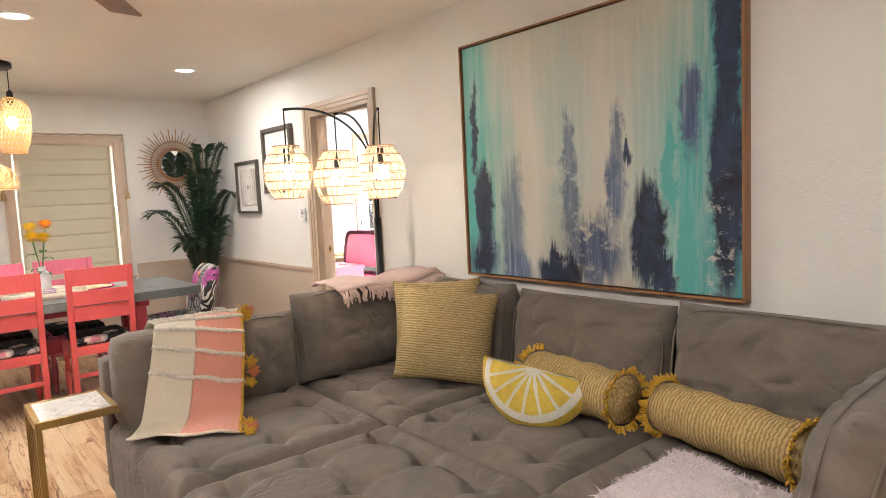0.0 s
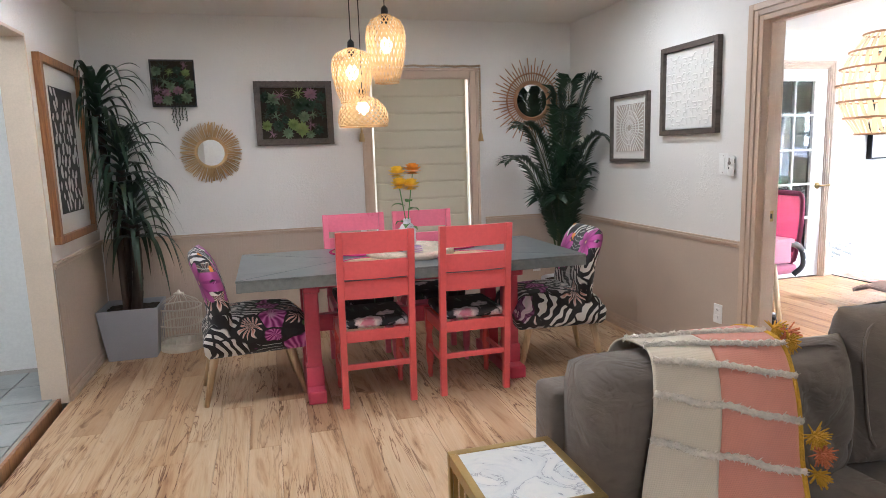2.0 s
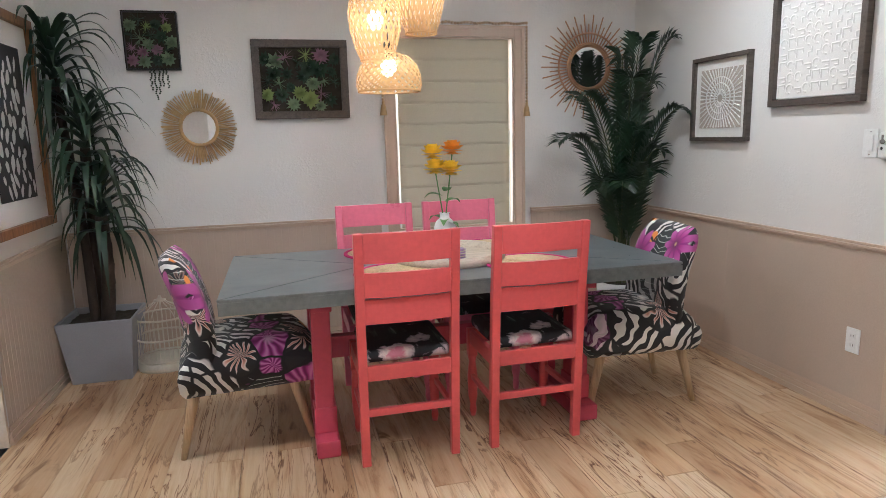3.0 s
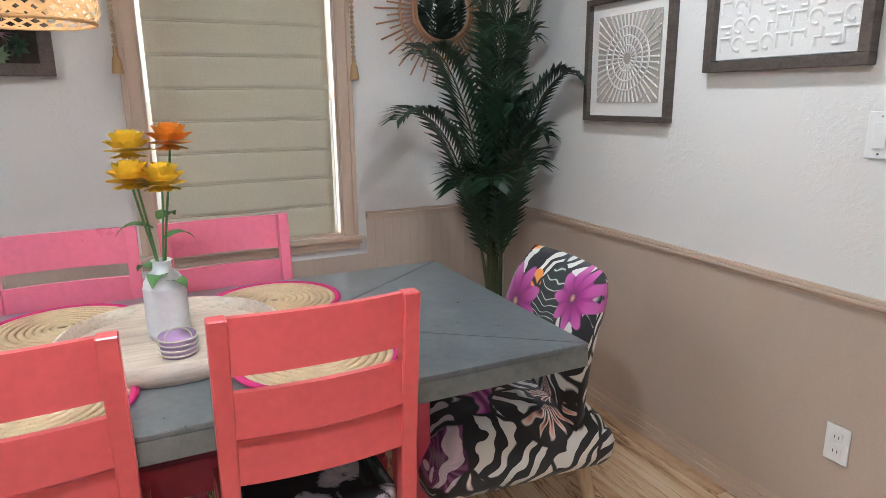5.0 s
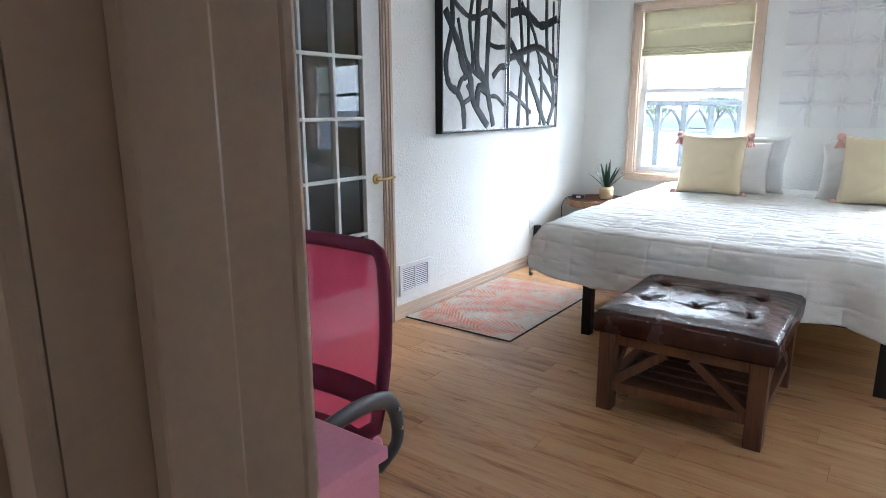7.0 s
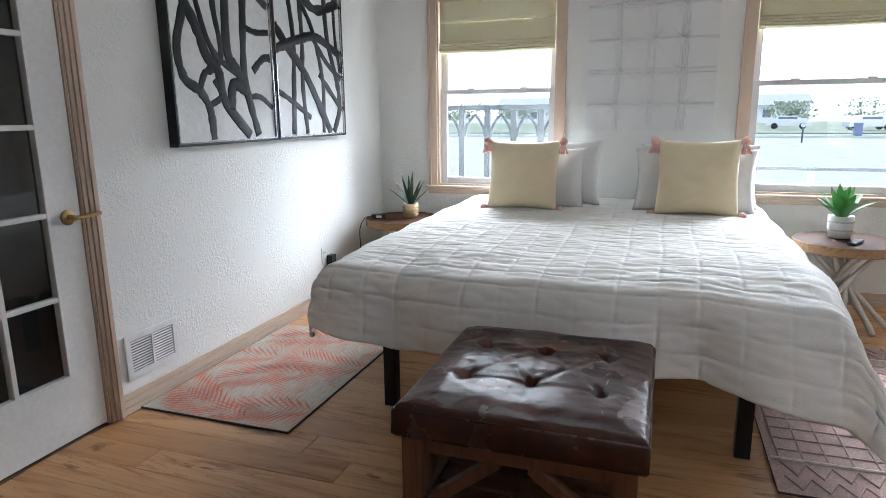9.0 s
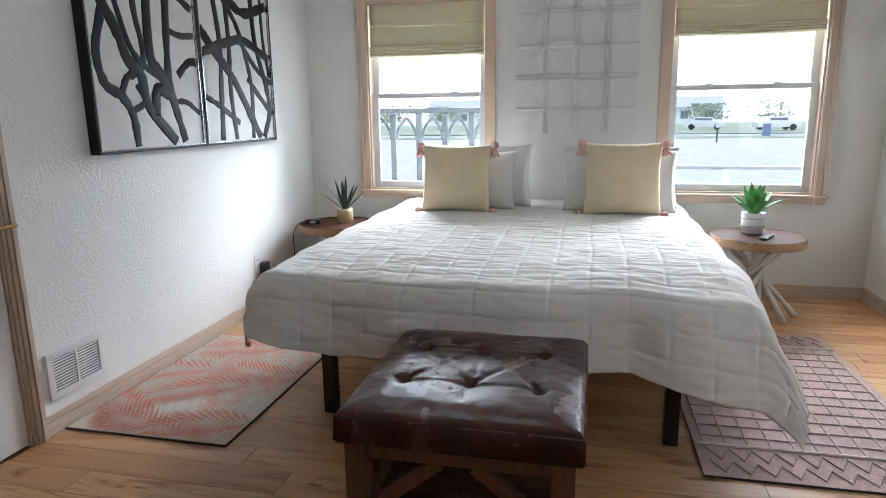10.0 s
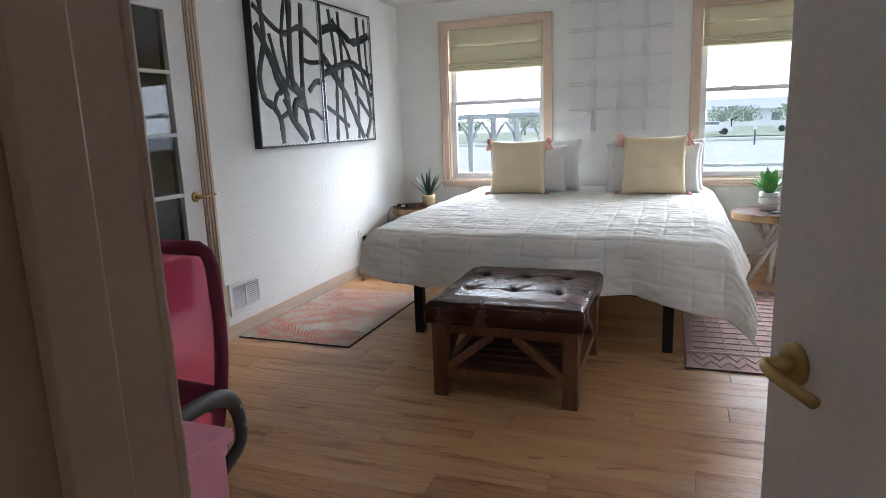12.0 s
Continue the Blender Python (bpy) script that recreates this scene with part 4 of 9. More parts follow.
RAIL_Z = (0.771, 0.809)
T_OUT = 0.092
for nm, ax, at, sg, a, b in (("1", "x", NORTH, -1, WEST + 0.012, WIN_D[0] - 0.115), ("2", "x", NORTH, -1, WIN_D[1] + 0.115, EAST - 0.012), ("3", "y", EAST, -1, SOUTH, DOOR[0] - T_OUT), ("4", "y", EAST, -1, DOOR[1] + T_OUT, NORTH - 0.026), ("5", "y", WEST, 1, 6.083, NORTH - 0.026)):
    rail("chair_rail_" + nm, ax, at, sg, a, b, RAIL_Z[0], RAIL_Z[1], 0.021, M["trim"], "tan moulded chair rail", "chair rail")
    beadboard("wainscot_" + nm, ax, at, sg, a, b, 0.088, RAIL_Z[0], 1.22 if at == EAST else 0.045)
beadboard("wainscot_6", "x", NORTH, -1, WIN_D[0] - 0.115, WIN_D[1] + 0.115, 0.088, 0.60)
for nm, ax, at, sg, a, b in (("1", "x", NORTH, -1, WEST + 0.016, EAST - 0.016), ("2", "y", EAST, -1, SOUTH, DOOR[0] - T_OUT), ("3", "y", EAST, -1, DOOR[1] + T_OUT, NORTH), ("4", "y", WEST, 1, 6.083, NORTH), ("5", "x", BEDN, -1, EAST2 + 0.016, FDOOR[0] - 0.062), ("6", "x", BEDN, -1, FDOOR[1] + 0.062, FAR - 0.016), ("7", "y", FAR, -1, BEDS, BEDN), ("8", "x", BEDS, 1, 7.99, FAR - 0.016), ("9", "y", EAST2, 1, DOOR[1] + T_OUT, BEDN)):
    rail("baseboard_" + nm, ax, at, sg, a, b, 0.0, 0.088, 0.017, M["trim"], "tan moulded baseboard", "baseboard")


def casing(name, axis, face, sign, a, b, z0, z1, width=0.09, material=None, label="tan moulded door casing"):
    """Moulded trim round an opening (two legs and a head) on one wall face."""
    root = tagged(new(name), label, "trim", "", "structure")
    material = material or M["trim"]

    def strip(u0, u1, w0, w1, d0, d1):
        lo, hi = sorted((face + sign * d0, face + sign * d1))
        if axis == "y":
            return (lo, hi, u0, u1, w0, w1)
        return (u0, u1, lo, hi, w0, w1)

    for side in (-1, 1):
        e = a if side < 0 else b
        bm = B()
        for f0, f1, d in ((0.0, 0.30, 0.012), (0.30, 0.62, 0.020), (0.62, 1.0, 0.027)):
            u = sorted((e + side * width * f0, e + side * width * f1))
            box(bm, *strip(u[0], u[1], z0, z1 + (width * f1), 0.0005, d), 0.003)
        part("casing_leg", bm, material, root)
    bm = B()
    for f0, f1, d in ((0.0, 0.30, 0.012), (0.30, 0.62, 0.020), (0.62, 1.0, 0.027)):
        box(bm, *strip(a - width * f0, b + width * f0, z1 + width * f0, z1 + width * f1, 0.0005, d), 0.003)
    part("casing_head", bm, material, root)
    return root


casing("trim_door_living", "y", EAST, -1, DOOR[0], DOOR[1], 0, DOOR[2])
casing("trim_door_bedroom", "y", EAST2, 1, DOOR[0], DOOR[1], 0, DOOR[2])
bm = B()
for y0, y1, z0, z1 in ((DOOR[1], DOOR[1] + 0.02, 0, DOOR[2] + 0.02), (DOOR[0] - 0.02, DOOR[0], 0, DOOR[2] + 0.02), (DOOR[0], DOOR[1], DOOR[2], DOOR[2] + 0.02)):
    box(bm, EAST - 0.0005, EAST2 + 0.0005, y0, y1, z0, z1)
box(bm, EAST + 0.035, EAST + 0.075, DOOR[1] - 0.012, DOOR[1] - 0.0003, 0, DOOR[2] - 0.012, 0.002)
box(bm, EAST + 0.035, EAST + 0.075, DOOR[0] + 0.0003, DOOR[0] + 0.012, 0, DOOR[2] - 0.012, 0.002)
box(bm, EAST + 0.035, EAST + 0.075, DOOR[0], DOOR[1], DOOR[2] - 0.012, DOOR[2] - 0.0003, 0.002)
jamb = structure("door_jamb", bm, M["trim"], "tan painted door jamb with a stop and strike plate", "door jamb")
bm = B()
box(bm, EAST + 0.078, EAST + 0.106, DOOR[1] - 0.002, DOOR[1] + 0.003, 0.925, 0.985, 0.001)
part("strike_plate", bm, M["brass"], jamb, "worn brass strike plate")
bm = B()
box(bm, EAST + 0.086, EAST + 0.098, DOOR[1] - 0.0028, DOOR[1] + 0.003, 0.942, 0.968)
part("strike_hole", bm, M["black"], jamb)
bm = B()
for y0, y1, z0, z1 in ((4.35, 4.368, 0, 2.04), (6.062, 6.08, 0, 2.04), (4.368, 6.062, 2.022, 2.04)):
    box(bm, WEST - 0.134, WEST + 0.005, y0, y1, z0, z1, 0.003)
structure("trim_kitchen", bm, M["creamtrim"], "plain cream painted lining of the kitchen opening", "trim")


# ---- windows ----
def window(name, axis, face, sign, a, b, z0, z1, label, meet=None, sash=None, depth=0.16):
    """Trim, sill, apron and a double-hung sash set back in the wall. axis: direction along the wall."""
    root = tagged(new(name), label, "window", "", "structure")

    def bx(bm, u0, u1, d0, d1, w0, w1, bev=0.003):
        lo, hi = sorted((face + sign * d0, face + sign * d1))
        if axis == "y":
            box(bm, lo, hi, u0, u1, w0, w1, bev)
        else:
            box(bm, u0, u1, lo, hi, w0, w1, bev)

    w = 0.07
    for u0, u1 in ((a - w, a), (b, b + w)):
        bm = B()
        bx(bm, u0, u1, 0.0005, 0.016, z0, z1 + w)
        k = (u0, u0 + 0.022) if u0 < a else (u1 - 0.022, u1)
        bx(bm, k[0], k[1], 0.016, 0.026, z0, z1 + w)
        part("window_trim", bm, M["trim"], root)
    bm = B()
    bx(bm, a, b, 0.0005, 0.016, z1, z1 + w)
    bx(bm, a - w, b + w, 0.016, 0.026, z1 + w - 0.022, z1 + w)
    part("window_trim", bm, M["trim"], root)
    bm = B()
    bx(bm, a - w - 0.025, b + w + 0.025, 0.0005, 0.045, z0 - 0.022, z0 - 0.0005, 0.005)
    part("window_sill", bm, M["trim"], root)
    bm = B()
    bx(bm, a - w - 0.005, b + w + 0.005, 0.0005, 0.022, z0 - 0.065, z0 - 0.0225)
    bx(bm, a - w - 0.015, b + w + 0.015, 0.0005, 0.032, z0 - 0.040, z0 - 0.0225)
    part("window_apron", bm, M["trim"], root)
    # lining
    bm = B()
    bx(bm, a, a + 0.012, -depth, -0.0005, z0, z1, 0)
    bx(bm, b - 0.012, b, -depth, -0.0005, z0, z1, 0)
    bx(bm, a + 0.012, b - 0.012, -depth, -0.0005, z0, z0 + 0.012, 0)
    bx(bm, a + 0.012, b - 0.012, -depth, -0.0005, z1 - 0.012, z1, 0)
    part("window_lining", bm, M["trim"], root)
    s0, s1 = a + 0.012, b - 0.012
    meet = meet or (z0 + z1) / 2
    for nm, lo, hi, d in (("lower_sash", z0 + 0.012, meet + 0.018, 0.052), ("upper_sash", meet - 0.018, z1 - 0.012, 0.088)):
        bm = B()
        f = 0.05
        bx(bm, s0, s0 + f, -d - 0.03, -d, lo, hi)
        bx(bm, s1 - f, s1, -d - 0.03, -d, lo, hi)
        bx(bm, s0 + f, s1 - f, -d - 0.03, -d, lo, lo + f * (1.0 if nm[0] == "l" else 0.72))
        bx(bm, s0 + f, s1 - f, -d - 0.03, -d, hi - f * 0.72, hi)
        sh = part(nm, bm, M["vinyl"], root, "white vinyl sash")
        bm = B()
        bx(bm, s0 + f - 0.004, s1 - f + 0.004, -d - 0.018, -d - 0.012, lo + 0.03, hi - 0.03, 0)
        pane = part("pane", bm, M["glass"], sh)
        pane.visible_shadow = False
    bm = B()
    for u in (s0 + (s1 - s0) * 0.27, s0 + (s1 - s0) * 0.73):
        bx(bm, u - 0.03, u + 0.03, -0.075, -0.053, meet + 0.018, meet + 0.030, 0.004)
    part("sash_lock", bm, M["vinyl"], root)
    return root


window("window_1", "x", NORTH, -1, WIN_D[0], WIN_D[1], WIN_D[2], WIN_D[3], "dining window with tan trim behind a lowered shade")
window("window_2", "y", FAR, -1, WIN_A[0], WIN_A[1], WIN_A[2], WIN_A[3], "double-hung white window with tan trim and sill", 1.46)
# Unseen south window, added so the fill lamp has an opening.
window("window_added", "x", BEDS, 1, 4.05, 5.45, 0.80, 2.08, "unseen double-hung window added in the south wall for fill light")
window("window_3", "y", FAR, -1, WIN_B[0], WIN_B[1], WIN_B[2], WIN_B[3], "double-hung white window with tan trim and sill", 1.475)


# ---- bedroom door, standing half open ----
def lever_handle(parent, m, flip=1):
    bm = B()
    lathe(bm, [(0.0, 0), (0.031, 0), (0.031, 0.006), (0.027, 0.010), (0.0, 0.010)], 24, cap=False)
    lathe(bm, [(0.012, 0.010), (0.011, 0.045), (0.0, 0.047)], 16, cap=False)
    bmesh.ops.transform(bm, matrix=m, verts=bm.verts)
    h = part("rosette", bm, M["brass"], parent, "brushed brass rosette", True)
    bm = B()
    sweep(bm, smooth_path([(0, 0, 0.044), (flip * 0.02, 0, 0.050), (flip * 0.06, 0.002, 0.051), (flip * 0.115, 0.004, 0.048)], 4), 0.0085, 10, up=(0, 0, 1))
    bmesh.ops.transform(bm, matrix=m, verts=bm.verts)
    part("lever", bm, M["brass"], parent, "brushed brass lever", True)
    return h


door = tagged(new("door_1"), "white painted bedroom door standing half open", "door", "", "structure")
ang = 23.2
door.matrix_basis = pose(2.862, 4.192, 0, 0, 0, ang)
bm = B()
box(bm, 0.0, 0.765, -0.0175, 0.0175, 0.012, 1.96, 0.003)
part("door_slab", bm, M["white"], door)
lever_handle(door, pose(0.70, 0.0175, 0.925, -90, 0, 0), -1)
lever_handle(door, pose(0.70, -0.0175, 0.925, 90, 0, 0), -1)
bm = B()
for z in (0.25, 1.0, 1.75):
    rod(bm, (-0.006, 0.018, z - 0.045), (-0.006, 0.018, z + 0.045), 0.006)
part("hinge", bm, M["brass"], door)

# glazed door on the north wall of the bedroom: three by five panes
fd = tagged(new("door_2"), "white glazed interior door with fifteen dark panes", "door", "", "structure")
bm = B()
FX0, FX1, GX0, GX1, GZ0, GZ1 = 4.556, 5.504, 4.668, 5.366, 0.270, 1.930
fy = BEDN + 0.006
box(bm, FX0, GX0, fy, fy + 0.035, 0.012, 2.03)
box(bm, GX1, FX1, fy, fy + 0.035, 0.012, 2.03)
box(bm, GX0, GX1, fy, fy + 0.035, 0.012, GZ0)
box(bm, GX0, GX1, fy, fy + 0.035, GZ1, 2.03)
part("door_leaf", bm, M["white"], fd)
bm = B()
cw, rh = (GX1 - GX0) / 3, (GZ1 - GZ0) / 5
for i in range(1, 3):
    box(bm, GX0 + i * cw - 0.010, GX0 + i * cw + 0.010, fy - 0.004, fy + 0.030, GZ0, GZ1, 0.004)
for j in range(1, 5):
    box(bm, GX0, GX1, fy - 0.003, fy + 0.029, GZ0 + j * rh - 0.010, GZ0 + j * rh + 0.010, 0.004)
for a in ((GX0, GX0 + 0.012, GZ0, GZ1), (GX1 - 0.012, GX1, GZ0, GZ1), (GX0, GX1, GZ0, GZ0 + 0.012), (GX0, GX1, GZ1 - 0.012, GZ1)):
    box(bm, a[0], a[1], fy - 0.005, fy + 0.028, a[2], a[3], 0.003)
part("muntin", bm, M["white"], fd)
for i in range(3):
    for j in range(5):
        bm = B()
        box(bm, GX0 + i * cw, GX0 + (i + 1) * cw, fy + 0.014, fy + 0.018, GZ0 + j * rh, GZ0 + (j + 1) * rh)
        part("pane", bm, M["glass"], fd)
lever_handle(fd, pose(5.445, fy, 0.915, 90, 0, 0), 1)
bm = B()
for z in (0.25, 1.04, 1.80):
    box(bm, 4.547, 4.560, fy - 0.008, fy + 0.004, z - 0.045, z + 0.045, 0.001)
part("hinge", bm, M["black"], fd, "dark metal hinges")
casing("trim_glazed_door", "x", BEDN, -1, FDOOR[0], FDOOR[1], 0, FDOOR[2], 0.058)
bm = B()
box(bm, FDOOR[0], FX0 - 0.003, BEDN + 0.001, BEDN + 0.13, 0, FDOOR[2])
box(bm, FX1 + 0.003, FDOOR[1], BEDN + 0.001, BEDN + 0.13, 0, FDOOR[2])
box(bm, FX0 - 0.003, FX1 + 0.003, BEDN + 0.001, BEDN + 0.13, 2.033, FDOOR[2])
structure("door_jamb_glazed", bm, M["trim"], "tan painted jamb of the glazed door", "door jamb")
# charcoal sheet added behind the panes so that they look dark
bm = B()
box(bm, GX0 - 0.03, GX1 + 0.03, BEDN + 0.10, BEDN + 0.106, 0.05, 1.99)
structure("dark_sheet_closet", bm, M["dim"], "charcoal sheet added to darken the panes of the glazed door", "blind")

# closet door on the south wall
cd = tagged(new("door_3"), "plain white closet door with dark hinges", "door", "", "structure")
bm = B()
box(bm, 7.255, 7.925, BEDS - 0.036, BEDS - 0.001, 0.01, 2.03, 0.003)
part("door_slab", bm, M["white"], cd)
for z in (0.28, 1.05, 1.80):
    bm = B()
    rod(bm, (7.929, BEDS + 0.004, z - 0.045), (7.929, BEDS + 0.004, z + 0.045), 0.008)
    part("hinge", bm, M["black"], cd, "dark metal hinge")
bm = B()
lathe(bm, [(0.0, 0.0), (0.030, 0.0), (0.030, 0.006), (0.012, 0.010), (0.011, 0.026), (0.024, 0.036), (0.028, 0.050), (0.022, 0.060), (0.0, 0.062)], 24, cap=False)
bmesh.ops.transform(bm, matrix=pose(7.335, BEDS - 0.001, 0.93, -90, 0, 0), verts=bm.verts)
part("door_knob", bm, M["brass"], cd, "round polished brass knob", True)
casing("trim_closet_door", "x", BEDS, 1, 7.25, 7.93, 0, 2.04, 0.058)

# recessed downlights
for i, (x, y) in enumerate(DOWNLIGHTS):
    dl = thing("downlight", "white recessed ceiling downlight, switched on", "ceiling light", (x, y, CEIL), 0, "recessed downlights")
    bm = B()
    lathe(bm, [(0.062, -0.002), (0.066, -0.008), (0.085, -0.006), (0.088, 0.0)], 28, cap=False)
    part("ring", bm, M["plastic"], dl, "", True)
    bm = B()
    lathe(bm, [(0.0, -0.0025), (0.062, -0.0025), (0.062, -0.001), (0.0, -0.001)], 28, cap=False)
    part("lens", bm, M["led"], dl, "glowing lens")

# ---- outside ----
bm = B()
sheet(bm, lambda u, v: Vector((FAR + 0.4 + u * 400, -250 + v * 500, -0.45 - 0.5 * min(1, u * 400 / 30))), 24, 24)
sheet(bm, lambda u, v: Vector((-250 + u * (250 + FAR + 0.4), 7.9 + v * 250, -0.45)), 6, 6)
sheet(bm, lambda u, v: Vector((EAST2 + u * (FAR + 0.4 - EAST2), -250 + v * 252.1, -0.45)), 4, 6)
structure("ground", bm, M["asphalt"], "pale concrete yard and street, lightened as if overexposed", "ground")
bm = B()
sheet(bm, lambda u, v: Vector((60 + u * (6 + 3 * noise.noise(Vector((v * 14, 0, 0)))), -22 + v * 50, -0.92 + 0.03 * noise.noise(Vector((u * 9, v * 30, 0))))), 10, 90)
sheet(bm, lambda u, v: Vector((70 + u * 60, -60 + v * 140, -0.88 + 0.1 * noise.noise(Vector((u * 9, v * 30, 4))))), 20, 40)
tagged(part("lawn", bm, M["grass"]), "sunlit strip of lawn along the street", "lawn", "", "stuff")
fence = thing("fence", "weathered grey porch fence with arched panels", "fence", (13.4, 9.0, -0.45))
for k in range(13):
    y0 = -2.6 + k * 0.42
    bm = B()
    box(bm, -0.05, 0.05, y0 - 0.045, y0 + 0.045, 0, 1.78, 0.01)
    part("post", bm, M["fence"], fence)
    if k < 12:
        for s in (1, -1):
            foot = Vector((0, y0 + 0.21 - s * 0.165, 1.38))
            bm = B()
            sweep(bm, bez(foot, foot + Vector((0, 0, 0.16)), (0, y0 + 0.21 - s * 0.06, 1.64), (0, y0 + 0.21, 1.72), 8), 0.022, 6)
            part("arch", bm, M["fence"], fence)
        bm = B()
        box(bm, -0.015, 0.015, y0 + 0.045, y0 + 0.375, 0.10, 0.32, 0.004)
        part("panel", bm, M["fence"], fence)
bm = B()
box(bm, -0.06, 0.06, -2.7, 2.6, 1.78, 1.86, 0.01)
part("rail", bm, M["fence"], fence)
yard_rail = thing("yard_rail", "low white rail fence beyond the window", "fence", (15.5, 2.2, -0.5))
bm = B()
box(bm, -0.03, 0.03, -3.4, 2.6, 0.80, 0.86, 0.01)
part("rail", bm, M["fence"], yard_rail)
for yy in (-3.3, -1.4, 0.5, 2.4):
    bm = B()
    box(bm, -0.04, 0.04, yy - 0.04, yy + 0.04, 0, 0.80, 0.01)
    part("post", bm, M["siding"], yard_rail)
bin_ = thing("wheeled_bin", "blue plastic wheeled bin by the street", "bin", (64.0, -9.7, -0.93))
bm = B()
box(bm, -0.28, 0.28, -0.27, 0.27, 0.03, 0.98, 0.04)
part("body", bm, M["binblue"], bin_)
bm = B()
box(bm, -0.32, 0.32, -0.31, 0.31, 0.98, 1.05, 0.02)
part("lid", bm, M["binblue"], bin_)


def hedge(x, y, w, h, seed):
    rng = random.Random(seed)
    t = thing("tree", "leafy green garden tree beyond the street", "tree", (x, y, -0.9))
    bm = B()
    rod(bm, (0, 0, 0), (0.05, 0.02, h * 0.55), 0.12, 0.07, 8)
    for k in range(5):
        a = rng.random() * 6.28
        rod(bm, (0.03, 0.01, h * 0.4), (math.cos(a) * w * 0.3, math.sin(a) * w * 0.3, h * (0.6 + 0.2 * rng.random())), 0.05, 0.02, 6)
    part("trunk", bm, M["bark"], t)
    bm = B()
    for k in range(700):
        a, r = rng.random() * 6.28, w * 0.5 * rng.random() ** 0.5
        z = h * (0.35 + 0.65 * rng.random())
        s = 0.10 + 0.12 * rng.random()
        r *= (1.15 - 0.8 * abs(z / h - 0.62)) * (0.8 + 0.4 * noise.noise(Vector((a, z, seed))))
        c = Vector((math.cos(a) * r, math.sin(a) * r, z))
        q = Euler((rng.random() * 6, rng.random() * 6, rng.random() * 6)).to_matrix()
        vs = [bm.verts.new(c + q @ Vector(p) * s) for p in ((-1, -0.4, 0), (0, -0.6, 0.1), (1, 0, 0), (0, 0.6, 0.1))]
        bm.faces.new(vs)
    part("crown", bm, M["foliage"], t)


_row = random.Random(8)
for i in range(16):
    x, y, w, h = _row.uniform(92, 112), -52 + i * 7 + _row.uniform(-2, 2), _row.uniform(6, 9), _row.uniform(2.2, 3.6)
    hedge(x, y, w, h, i + 3)


def far_house(x, y, w, h, seed):
    t = thing("house", "one-storey house across the street in haze-paled colours", "house", (x, y, -0.9))
    bm = B()
    box(bm, 0, 8, -w / 2, w / 2, 0, h)
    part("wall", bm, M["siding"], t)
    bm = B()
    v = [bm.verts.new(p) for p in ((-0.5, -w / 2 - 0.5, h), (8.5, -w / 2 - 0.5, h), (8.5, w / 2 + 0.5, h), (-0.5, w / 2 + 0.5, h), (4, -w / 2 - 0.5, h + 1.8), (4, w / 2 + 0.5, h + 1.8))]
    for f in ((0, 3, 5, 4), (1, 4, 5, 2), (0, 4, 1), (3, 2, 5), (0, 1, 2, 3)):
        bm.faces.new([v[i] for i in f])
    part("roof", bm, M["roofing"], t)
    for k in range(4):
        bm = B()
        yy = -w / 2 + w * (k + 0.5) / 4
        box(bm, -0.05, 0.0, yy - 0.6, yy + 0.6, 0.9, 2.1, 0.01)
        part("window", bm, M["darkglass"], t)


far_house(118, -8, 16, 2.8, 1)
far_house(122, 26, 18, 2.9, 2)
far_house(116, -40, 15, 2.7, 3)


def car(x, y, rz, material, label, ground=-0.85):
    t = thing("car", label, "car", (x, y, ground), rz)
    bm = B()
    prof = [(-2.1, 0.35), (-2.15, 0.75), (-1.35, 0.9), (-0.75, 1.4), (0.9, 1.42), (1.55, 0.95), (2.15, 0.85), (2.15, 0.35)]
    for s in (-0.85, 0.85):
        bm.faces.new([bm.verts.new((px, s * (0.86 if pz > 1.2 else 1), pz)) for px, pz in prof])
    bm.verts.ensure_lookup_table()
    n = len(prof)
    for i in range(n):
        j = (i + 1) % n
        bm.faces.new((bm.verts[i], bm.verts[j], bm.verts[n + j], bm.verts[n + i]))
    part("body", bm, material, t)
    for s in (-0.80, 0.80):
        bm = B()
        box(bm, -0.8, 1.0, s - 0.02, s + 0.02, 0.98, 1.30)
        part("side_window", bm, M["darkglass"], t)
    for wx in (-1.35, 1.35):
        for s in (-0.82, 0.82):
            bm = B()
            rod(bm, (wx, s - 0.1, 0.33), (wx, s + 0.1, 0.33), 0.33, seg=20)
            part("wheel", bm, M["blackplastic"], t)


for x, y, rz in ((76.0, 1.5, 95), (82.0, -7.5, 80), (78.0, -14.0, 100), (84.0, 8.0, 20)):
    car(x, y, rz, M["carwhite"], "white parked car across the street")
for yy in (2.6, -0.6):
    mb = thing("mailbox", "small mailbox on a post by the street", "mailbox", (52.0, yy - 3.0, -0.93))
    bm = B()
    box(bm, -0.05, 0.05, -0.05, 0.05, 0, 1.05, 0.01)
    part("post", bm, M["fence"], mb)
    bm = B()
    rod(bm, (-0.22, 0, 1.15), (0.22, 0, 1.15), 0.12, seg=14)
    part("box", bm, M["roofing"], mb)
# Emissive sheet stands in for the burnt-out sky and lights the windows.
bm = B()
sheet(bm, lambda u, v: Vector((390, -380 + 800 * u, -30 + 190 * v)), 2, 2)
structure("backdrop", bm, M["haze"], "glowing sheet standing in for the hazy white sky over the street", "backdrop")

# ---- living room ----
SEAT = 0.42
MODX, MODY = 0.875, 0.855     # one sofa module


